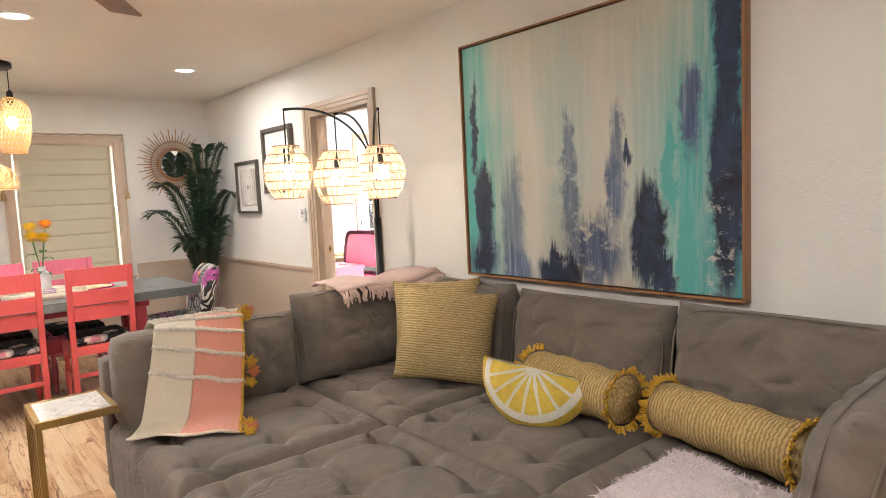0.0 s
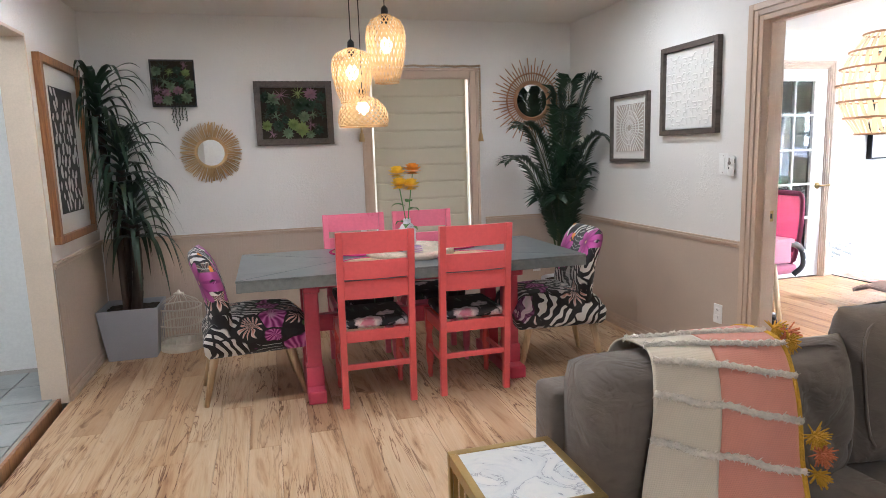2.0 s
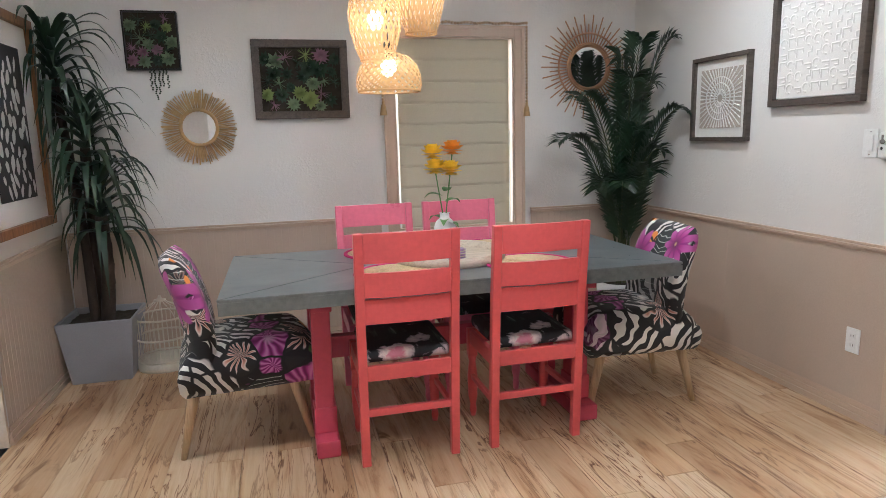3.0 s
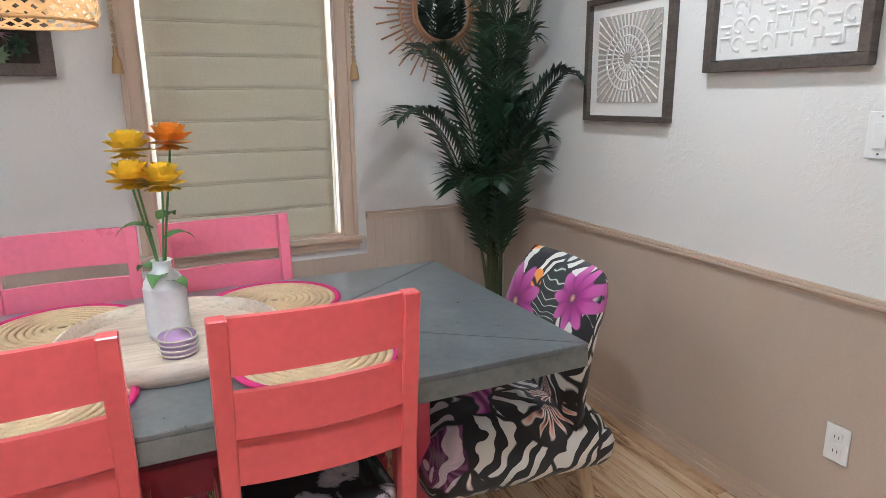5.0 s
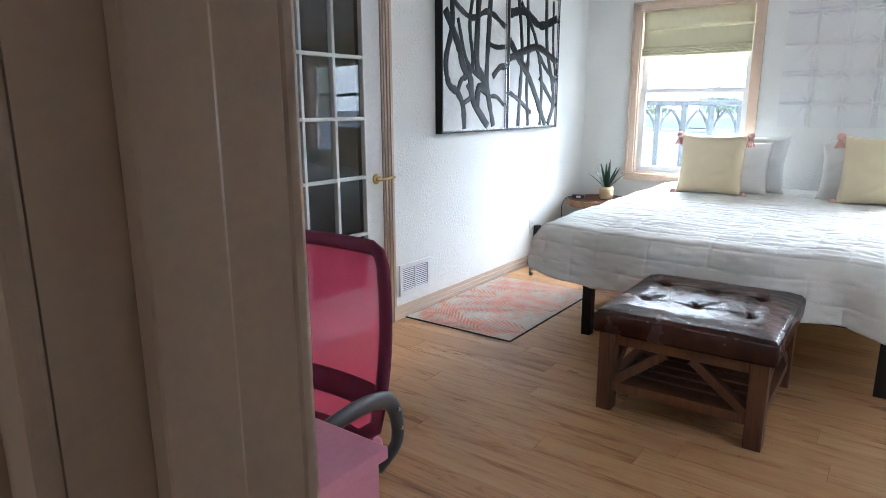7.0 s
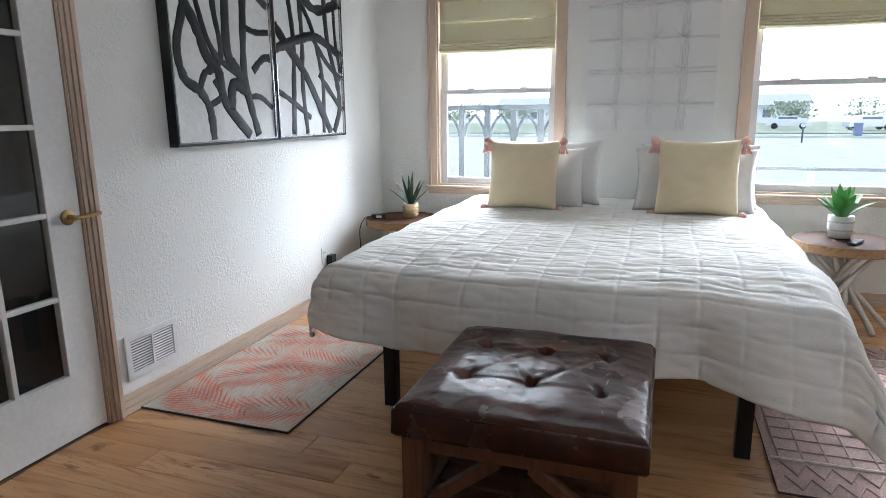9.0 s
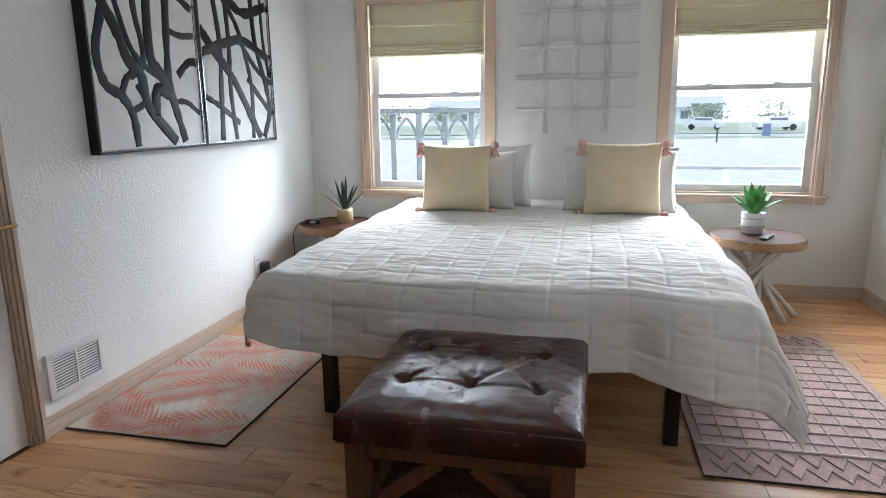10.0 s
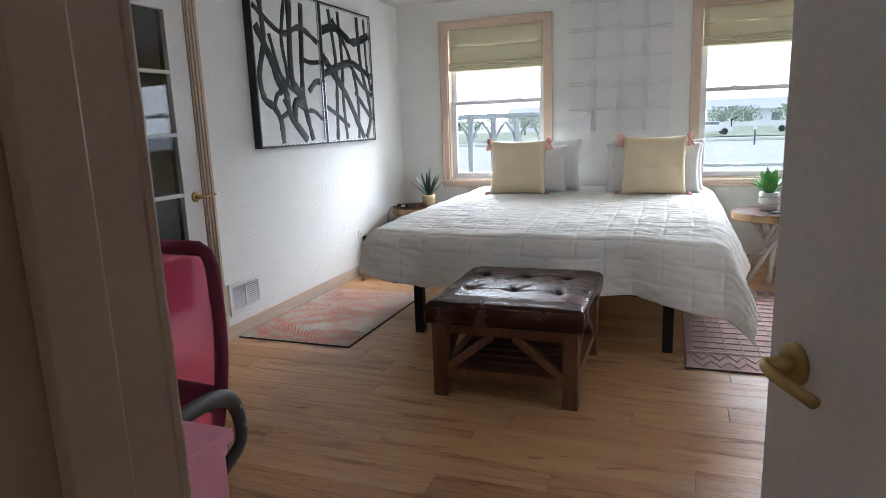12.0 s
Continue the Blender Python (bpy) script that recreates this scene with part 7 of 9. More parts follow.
# raffia sunburst mirror
rm = thing("raffia_mirror", "round mirror ringed by a wide raffia fringe", "mirror", (-0.169, NORTH, 1.402))
rng = random.Random(12)
for k in range(120):
    bm = B()
    a = 2 * math.pi * k / 120 + rng.uniform(-0.02, 0.02)
    r1 = rng.uniform(0.200, 0.226)
    p = [Vector((r * math.cos(a + da), y, r * math.sin(a + da))) for r, y, da in ((0.100, -0.022, 0), (0.16, -0.026 + rng.uniform(-0.006, 0.006), 0.01), (r1, -0.020 + rng.uniform(-0.010, 0.008), rng.uniform(-0.04, 0.04)))]
    sweep(bm, p, [0.004, 0.0065, 0.0045], 5, 0.6)
    part("raffia_strand", bm, M["raffia"], rm)
bm = B()
sweep(bm, [(0.104 * math.cos(a), -0.028, 0.104 * math.sin(a)) for a in (2 * math.pi * i / 60 for i in range(60))], [0.009 + 0.002 * (i % 2) for i in range(60)], 8, up=(0, 1, 0), closed=True)
part("braided_ring", bm, M["raffia"], rm, "braided inner ring", True)
bm = B()
rod(bm, (0, -0.020, 0), (0, -0.012, 0), 0.100, seg=48)
part("mirror_glass", bm, M["mirror"], rm)

# rattan ray mirror
ry = thing("ray_mirror", "round mirror with rattan hoops and brown cane rays", "mirror", (2.375, NORTH, 1.752))
for k in range(60):
    bm = B()
    a = 2 * math.pi * k / 60
    r1 = 0.345 if k % 2 == 0 else 0.285
    rod(bm, (0.150 * math.cos(a), -0.020, 0.150 * math.sin(a)), (r1 * math.cos(a), -0.020, r1 * math.sin(a)), 0.0048, 0.0042, 8)
    part("cane_ray", bm, M["cane"], ry)
for r, q in ((0.142, 0.010), (0.158, 0.007), (0.222, 0.0065)):
    bm = B()
    sweep(bm, [(r * math.cos(a), -0.026, r * math.sin(a)) for a in (2 * math.pi * i / 64 for i in range(64))], q, 8, up=(0, 1, 0), closed=True)
    part("rattan_hoop", bm, M["cane"], ry, "", True)
bm = B()
rod(bm, (0, -0.022, 0), (0, -0.012, 0), 0.142, seg=56)
part("mirror_glass", bm, M["mirror"], ry)


# framed cut-paper art on the west wall
def ribbon_art(parent, w, h, strokes, mat, seed, y=-0.014, width=(0.008, 0.02), part_name="brush_stroke", sway=0.35, upright=True):
    rng = random.Random(seed)
    for k in range(strokes):
        bm = B()
        if upright:
            x = rng.uniform(-w / 2, w / 2)
            pts = []
            n = 5
            for i in range(n + 1):
                pts.append((max(-w / 2 + 0.01, min(w / 2 - 0.01, x + rng.uniform(-1, 1) * w * sway * 0.5)), y, -h / 2 + 0.004 + (h - 0.008) * i / n))
        else:
            z = rng.uniform(-h / 2 * 0.9, h / 2 * 0.9)
            x0 = rng.uniform(-w / 2, w * 0.1)
            pts = [(max(-w / 2 + 0.01, min(w / 2 - 0.01, x0 + rng.uniform(0.1, 0.24) * w * i)), y, max(-h / 2 + 0.01, min(h / 2 - 0.01, z + rng.uniform(-1, 1) * h * 0.16))) for i in range(4)]
        path = smooth_path(pts, 7)
        path = [Vector((max(-w / 2 + 0.004, min(w / 2 - 0.004, p.x)), p.y, max(-h / 2 + 0.004, min(h / 2 - 0.004, p.z)))) for p in path]
        ww = rng.uniform(*width)
        sweep(bm, path, [ww * (0.75 + 0.35 * math.sin(i * 0.8 + k)) for i in range(len(path))], 6, 0.16 + 0.01 * (k % 5), up=(0, 1, 0))
        part(part_name, bm, mat, parent)


wa = thing("framed_print", "tall black and white cut-paper print in an orange-brown wood frame", "framed print", (WEST, 6.55, 1.43), 90)
wall_frame(wa, 0.79, 1.06, 0.045, 0.04, M["walnutframe"])
bm = B()
box(bm, -0.35, 0.35, -0.014, -0.004, -0.485, 0.485)
part("mount", bm, M["paper"], wa, "white paper mount")
bm = B()
box(bm, -0.225, 0.225, -0.0165, -0.0142, -0.37, 0.37)
part("black_field", bm, M["ink"], wa, "black field")
rng = random.Random(21)
for k in range(62):
    bm = B()
    col, row = k % 6, k // 6
    x = -0.19 + col * 0.076 + rng.uniform(-0.02, 0.02) + (0.03 if row % 2 else 0)
    z = -0.33 + row * 0.067 + rng.uniform(-0.015, 0.015)
    if abs(x) > 0.20:
        continue
    a, b, tl = rng.uniform(0.011, 0.024), rng.uniform(0.022, 0.05), rng.uniform(-0.6, 0.6)
    pts = []
    for i in range(10):
        q = 2 * math.pi * i / 10
        ex, ez = a * math.cos(q) * (1 + 0.3 * rng.uniform(-1, 1)), b * math.sin(q)
        pts.append((max(-0.222, min(0.222, x + ex * math.cos(tl) - ez * math.sin(tl))), -0.0172, max(-0.365, min(0.365, z + ex * math.sin(tl) + ez * math.cos(tl)))))
    bm.faces.new([bm.verts.new(p) for p in pts])
    part("white_cell", bm, M["paper"], wa)


# two relief-paper pictures on the wall by the doorway, facing -x
f1 = thing("framed_relief", "dark-framed paper relief of a radiating medallion", "framed art", (EAST, 6.213, 1.483), -90)
wall_frame(f1, 0.48, 0.475, 0.022, 0.032, M["darkframe"])
bm = B()
box(bm, -0.22, 0.22, -0.010, -0.003, -0.217, 0.217)
part("mount", bm, M["paper"], f1, "white paper mount")
bm = B()
box(bm, -0.175, 0.175, -0.013, -0.0102, -0.165, 0.165)
part("grey_field", bm, M["greyback"], f1, "grey-beige field")
for ring, (r0, r1, n) in enumerate(((0.022, 0.045, 18), (0.052, 0.080, 26), (0.087, 0.115, 34), (0.122, 0.175, 44), (0.18, 0.235, 44))):
    for k in range(n):
        a = 2 * math.pi * k / n
        p0 = (r0 * math.cos(a), r0 * math.sin(a))
        p1 = [r1 * math.cos(a), r1 * math.sin(a)]
        if abs(p0[0]) > 0.170 or abs(p0[1]) > 0.160:
            continue
        q = min(1.0, 0.172 / max(abs(p1[0]), 1e-6), 0.162 / max(abs(p1[1]), 1e-6))
        p1 = (p1[0] * q, p1[1] * q)
        if math.hypot(p1[0] - p0[0], p1[1] - p0[1]) < 0.006:
            continue
        bm = B()
        rod(bm, (p0[0], -0.0150, p0[1]), (p1[0], -0.0165, p1[1]), 0.0028, 0.0042, 5)
        part("paper_petal", bm, M["paper"], f1)
for r in (0.049, 0.084, 0.119):
    bm = B()
    sweep(bm, [(r * math.cos(a), -0.016, r * math.sin(a)) for a in (2 * math.pi * i / 40 for i in range(40))], 0.0035, 6, up=(0, 1, 0), closed=True)
    part("paper_ring", bm, M["paper"], f1)

f2 = thing("framed_relief", "dark-framed white paper relief of maze-like shapes", "framed art", (EAST, 5.552, 1.686), -90)
wall_frame(f2, 0.540, 0.545, 0.032, 0.036, M["darkframe"])
bm = B()
box(bm, -0.245, 0.245, -0.012, -0.003, -0.235, 0.235)
part("mount", bm, M["paper"], f2, "white paper mount")
rng = random.Random(31)
for i in range(9):
    for j in range(8):
        bm = B()
        x, z = -0.205 + i * 0.051, -0.19 + j * 0.054
        kind = rng.randrange(4)
        s = 0.020
        if kind == 0:
            pts = [(x - s, z - s), (x - s, z + s), (x + s, z + s), (x + s, z)]
        elif kind == 1:
            pts = [(x + s * math.cos(q), z + s * math.sin(q)) for q in (k * 0.5 for k in range(11))]
        elif kind == 2:
            pts = [(x, z - s * 1.2), (x, z), (x + s, z), (x + s, z + s * 1.2)]
        else:
            pts = [(x - s, z), (x + s, z), (x + s, z - s), (x, z - s)]
        sweep(bm, [(a, -0.0135, b) for a, b in pts], 0.0066, 4, 0.5, up=(0, 1, 0))
        part("relief_shape", bm, M["paper"], f2)

# switch, plug-in device and sockets
sw = thing("light_switch", "white rocker light switch plate", "switch", (EAST, 5.243, 1.236), -90)
bm = B()
box(bm, -0.035, 0.035, -0.006, -0.0005, -0.06, 0.06, 0.002)
part("plate", bm, M["plastic"], sw)
bm = B()
box(bm, -0.017, 0.017, -0.011, -0.0061, -0.034, 0.034, 0.002)
part("rocker", bm, M["plastic"], sw)
for z in (-0.048, 0.048):
    bm = B()
    rod(bm, (0, -0.0072, z), (0, -0.006, z), 0.003)
    part("screw", bm, M["chrome"], sw)
pg = thing("wall_holder", "white plastic two-lobed holder fixed by the light switch", "wall holder", (EAST, 5.165, 1.225), -90)
bm = B()
box(bm, -0.025, 0.025, -0.026, -0.0005, 0.004, 0.060, 0.016)
box(bm, -0.025, 0.025, -0.026, -0.0005, -0.056, 0.000, 0.016)
box(bm, -0.021, 0.021, -0.018, -0.0005, -0.046, 0.050, 0.006)
part("shell", bm, M["plastic"], pg, "", True)
bm = B()
ball(bm, (-0.003, -0.0255, 0.018), 0.014, 2, (1, 0.12, 0.75))
box(bm, -0.009, 0.001, -0.0272, -0.0245, 0.020, 0.046, 0.001)
part("keyhole", bm, M["keygrey"], pg, "grey keyhole slot", True)
bm = B()
lathe(bm, [(0.007, 0.0), (0.0075, 0.004), (0.0105, 0.004), (0.011, 0.0)], 20, (0, 0, 0), False)
bmesh.ops.transform(bm, matrix=pose(-0.004, -0.0255, -0.010, 90, 0, 0), verts=bm.verts)
part("ring", bm, M["plastic"], pg, "", True)
bm = B()
ball(bm, (-0.004, -0.0258, -0.010), 0.0068, 2, (1, 0.3, 1.2))
part("button", bm, M["darkgrey"], pg, "dark oval button", True)
for z in (-0.030, 0.030):
    bm = B()
    box(bm, 0.0235, 0.0258, -0.016, -0.011, z - 0.012, z + 0.012, 0.001)
    part("slot", bm, M["keygrey"], pg)


def outlet(loc, rz, label="white duplex wall socket"):
    t = thing("wall_socket", label, "socket", loc, rz, "wall sockets")
    bm = B()
    box(bm, -0.035, 0.035, -0.006, -0.0005, -0.057, 0.057, 0.002)
    part("plate", bm, M["plastic"], t)
    for z in (-0.022, 0.022):
        bm = B()
        box(bm, -0.016, 0.016, -0.009, -0.0061, z - 0.014, z + 0.014, 0.002)
        part("receptacle", bm, M["plastic"], t)
        for x in (-0.006, 0.006):
            bm = B()
            box(bm, x - 0.001, x + 0.001, -0.0096, -0.0088, z - 0.004, z + 0.006)
            part("slot", bm, M["black"], t)
    return t


outlet((EAST - 0.009, 5.235, 0.36), -90)
outlet((2.41, NORTH - 0.009, 0.37), 0)
outlet((0.28, NORTH - 0.009, 0.42), 0)
ad = thing("plug_adapter", "square white plug-in adapter on the wall", "adapter", (0.60, NORTH - 0.009, 0.42))
bm = B()
box(bm, -0.035, 0.035, -0.045, -0.0005, -0.035, 0.035, 0.006)
part("body", bm, M["plastic"], ad)


# ---- plants ----
def dracaena():
    t = thing("dracaena_plant", "tall dark dracaena with three leafy stems in a grey planter", "plant", (-0.765, 6.955, 0))
    rng = random.Random(6)
    bm = B()
    for z0, z1, w0, w1 in ((0.0, 0.36, 0.155, 0.195),):
        v = [bm.verts.new((sx * w, sy * w, z)) for z, w in ((z0, w0), (z1, w1), (z1, w1 - 0.015), (z1 - 0.05, w1 - 0.02)) for sx, sy in ((-1, -1), (1, -1), (1, 1), (-1, 1))]
        bm.faces.new(v[0:4][::-1])
        for r in range(3):
            for k in range(4):
                bm.faces.new((v[r * 4 + k], v[r * 4 + (k + 1) % 4], v[r * 4 + 4 + (k + 1) % 4], v[r * 4 + 4 + k]))
        bm.faces.new(v[12:16])
    bmesh.ops.bevel(bm, geom=list(bm.edges), offset=0.004, segments=2, affect="EDGES")
    part("planter", bm, M["greypot"], t, "tapered matte grey planter")
    bm = B()
    sheet(bm, lambda u, v: Vector(((u - 0.5) * 0.34, (v - 0.5) * 0.34, 0.325 + 0.012 * noise.noise(Vector((u * 9, v * 9, 0))))), 14, 14)
    part("soil", bm, M["soil"], t, "", True)
    stems = [((0.03, -0.02), (0.08, -0.10), 0.93, 0.036), ((-0.04, 0.02), (0.03, -0.06), 1.30, 0.030), ((-0.03, -0.03), (-0.08, -0.06), 1.67, 0.024)]
    for (a, b, h, r) in stems:
        bm = B()
        pts = smooth_path([(a[0], a[1], 0.31), (a[0] * 0.6 + b[0] * 0.4 + 0.01, a[1], 0.31 + (h - 0.31) * 0.45), (b[0], b[1], h)], 6)
        sweep(bm, pts, [r * (1.1 - 0.25 * i / len(pts)) * (1 + 0.06 * math.sin(i * 3)) for i in range(len(pts))], 10)
        part("stem", bm, M["bark"], t, "rough brown stem", True)
        for layer in range(7):
            for k in range(9):
                ang = 2 * math.pi * (k / 9 + layer * 0.31) + rng.uniform(-0.15, 0.15)
                el = layer / 6
                l = rng.uniform(0.30, 0.45)
                d = Vector((math.cos(ang), math.sin(ang), 0))
                # keep clear of the two walls of the corner
                room_x = (-0.765 + b[0]) - WEST
                room_y = NORTH - (6.955 + b[1])
                reach = l
                if d.x < -0.05:
                    reach = min(reach, room_x / -d.x * 0.92)
                if d.y > 0.05:
                    reach = min(reach, room_y / d.y * 0.92)
                if reach < 0.05:
                    continue
                bm = B()
                leaf_strip(bm, (b[0], b[1], h - 0.10 + 0.045 * layer), d, reach, rng.uniform(0.015, 0.021), 0.12 + 0.22 * el, min(2.0, (1.0 - 0.25 * el) * l / max(reach, 0.08) * rng.uniform(0.75, 1.3)), 9, 0.3, rng.uniform(-0.4, 0.4))
                part("leaf", bm, M["leaf"], t, "", True)
    return t


dracaena()


PX, PY = 2.50, 6.87


def palm():
    t = thing("palm_plant", "dark green potted palm with feathery fronds in a white pot", "plant", (PX, PY, 0))
    rng = random.Random(16)
    bm = B()
    lathe(bm, [(0.0, 0.0), (0.10, 0.0), (0.125, 0.05), (0.155, 0.20), (0.160, 0.30), (0.150, 0.305), (0.145, 0.27), (0.0, 0.27)], 40, cap=False)
    part("pot", bm, M["whitepot"], t, "rounded white glazed pot", True)
    bm = B()
    lathe(bm, [(0.0, 0.292), (0.08, 0.29), (0.146, 0.275)], 30, cap=False)
    part("moss", bm, M["soil"], t, "dark moss", True)
    # frond: tip offset, start height, tip height, sag
    fronds = [((-0.50, -0.10), 0.70, 1.36, 0.10), ((-0.44, -0.20), 0.75, 1.60, 0.08), ((-0.10, -0.26), 0.7, 1.70, 0.08), ((0.02, -0.16), 0.75, 1.88, 0.02), ((0.20, -0.24), 0.8, 1.90, 0.03), ((0.20, -0.40), 0.7, 1.52, 0.10), ((-0.06, -0.06), 0.7, 1.82, 0.04), ((0.12, -0.14), 0.72, 1.66, 0.05), ((0.0, -0.20), 0.55, 1.36, 0.05), ((-0.14, -0.24), 0.55, 1.08, 0.10), ((-0.24, -0.12), 0.55, 1.10, 0.14), ((0.14, -0.24), 0.55, 1.26, 0.08), ((-0.04, -0.16), 0.6, 1.54, 0.04), ((0.06, -0.26), 0.5, 1.12, 0.06)]
    for (dx, dy), h0, h1, sag in fronds:
        base = Vector((rng.uniform(-0.04, 0.04), rng.uniform(-0.04, 0.04), 0.28))
        tip = Vector((dx, dy, h1 - sag))
        path = bez(base, (base.x + dx * 0.05, base.y + dy * 0.05, h0), (dx * 0.5, dy * 0.5, h1 + 0.06), tip, 26)
        bm = B()
        sweep(bm, path, [0.009 * (1 - 0.8 * i / 26) for i in range(27)], 6)
        part("stalk", bm, M["palmstalk"], t, "olive green stalk", True)
        bm = B()
        for q0 in range(16, 54):
            i = q0 // 2
            f = (q0 - 16) / 37
            tan = (path[min(i + 1, 26)] - path[i - 1]).normalized()
            side = tan.cross(Vector((0, 0, 1)))
            side = side.normalized() if side.length > 0.15 else Vector((0.8, 0.6, 0))
            for s in (-1, 1):
                l = 0.215 * (math.sin(math.pi * (0.18 + 0.74 * f)) ** 0.6) * rng.uniform(0.85, 1.1)
                d = (side * s * 0.85 + tan * 0.75 + Vector((0, 0, 0.12))).normalized()
                p = path[i] if q0 % 2 == 0 else (path[i] + path[min(i + 1, 26)]) / 2
                # stay in the corner
                wx = PX + p.x + d.x * l
                wy = PY + p.y + d.y * l
                if wx > EAST - 0.01:
                    l *= max(0.12, (EAST - 0.01 - PX - p.x) / max(0.01, d.x * l))
                if wy > NORTH - 0.01:
                    l *= max(0.12, (NORTH - 0.01 - PY - p.y) / max(0.01, d.y * l))
                w = 0.0125
                nn = tan.cross(d).normalized() * w if tan.cross(d).length > 0.01 else Vector((0, 0, w))
                ww = d.cross(nn).normalized() * w
                mid = p + d * l * 0.5 + Vector((0, 0, 0.008))
                end = p + d * l + Vector((0, 0, -0.16 * l))
                a, b2, c, e, f2 = (bm.verts.new(q) for q in (p, mid + ww, end, mid - ww, mid + nn * 0.25))
                bm.faces.new((a, b2, f2))
                bm.faces.new((a, f2, e))
                bm.faces.new((b2, c, f2))
                bm.faces.new((f2, c, e))
        tagged(part("frond", bm, M["palm"], t, "feathery palm frond"), kind="stuff")
    return t


palm()

# white wire bird cage standing by the planter
bc = thing("bird_cage", "decorative cream wire bird cage with a domed lid", "bird cage", (-0.46, 6.985, 0))
R = 0.145
bm = B()
lathe(bm, [(0.0, 0.0), (0.150, 0.0), (0.154, 0.012), (0.154, 0.045), (0.148, 0.05), (0.0, 0.05)], 36, cap=False)
part("base_tray", bm, M["wire"], bc, "", True)
for k in range(36):
    a = 2 * math.pi * k / 36
    bm = B()
    sweep(bm, [(R * math.cos(a), R * math.sin(a), 0.05), (R * math.cos(a), R * math.sin(a), 0.31)], 0.0022, 5)
    part("bar", bm, M["wire"], bc)
for z in (0.06, 0.19, 0.31):
    bm = B()
    sweep(bm, [((R + 0.002) * math.cos(a), (R + 0.002) * math.sin(a), z) for a in (2 * math.pi * i / 36 for i in range(36))], 0.006, 6, closed=True)
    part("hoop", bm, M["wire"], bc, "", True)
for k in range(14):
    a = 2 * math.pi * k / 14
    bm = B()
    sweep(bm, bez((R * math.cos(a), R * math.sin(a), 0.31), (R * math.cos(a) * 0.95, R * math.sin(a) * 0.95, 0.36), (0.05 * math.cos(a), 0.05 * math.sin(a), 0.375), (0.03 * math.cos(a), 0.03 * math.sin(a), 0.40), 8), 0.0022, 5)
    part("dome_bar", bm, M["wire"], bc)
bm = B()
lathe(bm, [(0.0, 0.40), (0.034, 0.40), (0.034, 0.408), (0.012, 0.414), (0.008, 0.43), (0.0, 0.432)], 20, cap=False)
part("finial", bm, M["wire"], bc, "", True)


# ---- bedroom ----
BX0, BX1, BY0, BY1, BT = 6.14, 8.32, 4.43, 6.37, 0.63
bed = thing("bed", "king-size bed on a black metal frame", "bed", (0, 0, 0))
bm = B()
for a in ((6.03, 8.30, 4.55, 4.59), (6.03, 8.30, 6.25, 6.29), (6.03, 6.07, 4.59, 6.25), (8.26, 8.30, 4.59, 6.25), (6.07, 8.26, 5.37, 5.41)):
    box(bm, *a, 0.31, 0.36, 0.003)
part("bed_frame", bm, M["black"], bed, "black metal bed frame")
for x in (6.065, 7.18, 8.25):
    for y in (4.665, 5.39, 6.125):
        bm = B()
        box(bm, x - 0.028, x + 0.028, y - 0.028, y + 0.028, 0.0, 0.31, 0.003)
        part("leg", bm, M["black"], bed)
bm = B()
box(bm, 6.06, 8.32, 4.49, 6.31, 0.36, 0.60, 0.05)
part("mattress", bm, M["sheet"], bed, "white mattress", True)

# quilt: top, rounded edge, then a hanging skirt that flares at the corners of the foot
qt = thing("quilt", "white channel-quilted comforter hanging over the bed", "comforter", (0, 0, 0))


QX, QY0, QY1 = 6.07, 4.47, 6.33


def quilt_point(x, y, lift=0.0):
    """x, y are distances along the cloth laid flat; outside the bed it hangs."""
    ox = max(0.0, QX - x)
    oy = max(0.0, QY0 - y) if y < 5.4 else -max(0.0, y - QY1)
    r = 0.12

    def drop(o, lim=1.35):
        o = abs(o)
        a = min(o / r, lim)
        out = r * math.sin(a) + max(0, o - r * lim) * math.cos(lim)
        dn = r * (1 - math.cos(a)) + max(0, o - r * lim) * math.sin(lim)
        return out, dn

    hx, dx = drop(ox)
    hy, dy = drop(oy, 1.12 if oy > 0 else 1.4)
    px = QX - hx if ox > 0 else x
    py = (QY0 - hy) if oy > 0 else (QY1 + hy) if oy < 0 else y
    dz = (dx ** 2 + dy ** 2) ** 0.5 if ox and oy else max(dx, dy)
    near = max(0.0, min(1.0, (QX + 0.42 - x) / 0.42))
    z = BT + 0.035 - dz - 0.030 * near ** 2
    # channels: rows across the bed on top, squares on the skirt
    row = abs(((x - 6.0 + 0.006 * math.sin(y * 5)) / 0.105) % 1 - 0.5) * 2
    col = abs(((y - 4.4 + 0.006 * math.sin(x * 6)) / 0.150) % 1 - 0.5) * 2
    seam = max(row ** 9, 0.9 * col ** 16)
    puff = 0.0065 * max(0.0, 1 - seam) ** 0.7
    sag = 0.010 * noise.noise(Vector((x * 3, y * 3, 1.0))) + 0.007 * noise.noise(Vector((x * 11, y * 7, 4.0))) + 0.0045 * noise.noise(Vector((x * 34, y * 13, 2.0)))
    n = Vector((-dx, math.copysign(dy, -oy) if oy else 0, BT)).normalized() if (ox or oy) else Vector((0, 0, 1))
    wave = (0.022 * math.sin(y * 11 + 1) * min(1, ox * 4) if ox else 0)
    wave2 = (0.022 * math.sin(x * 10) * min(1, abs(oy) * 4) if oy else 0)
    k = puff + sag + lift
    return Vector((px - (k + wave if ox else 0), py - (math.copysign(1, oy) * (k + wave2) if oy else 0), z + (k if not (ox or oy) else k * 0.4)))


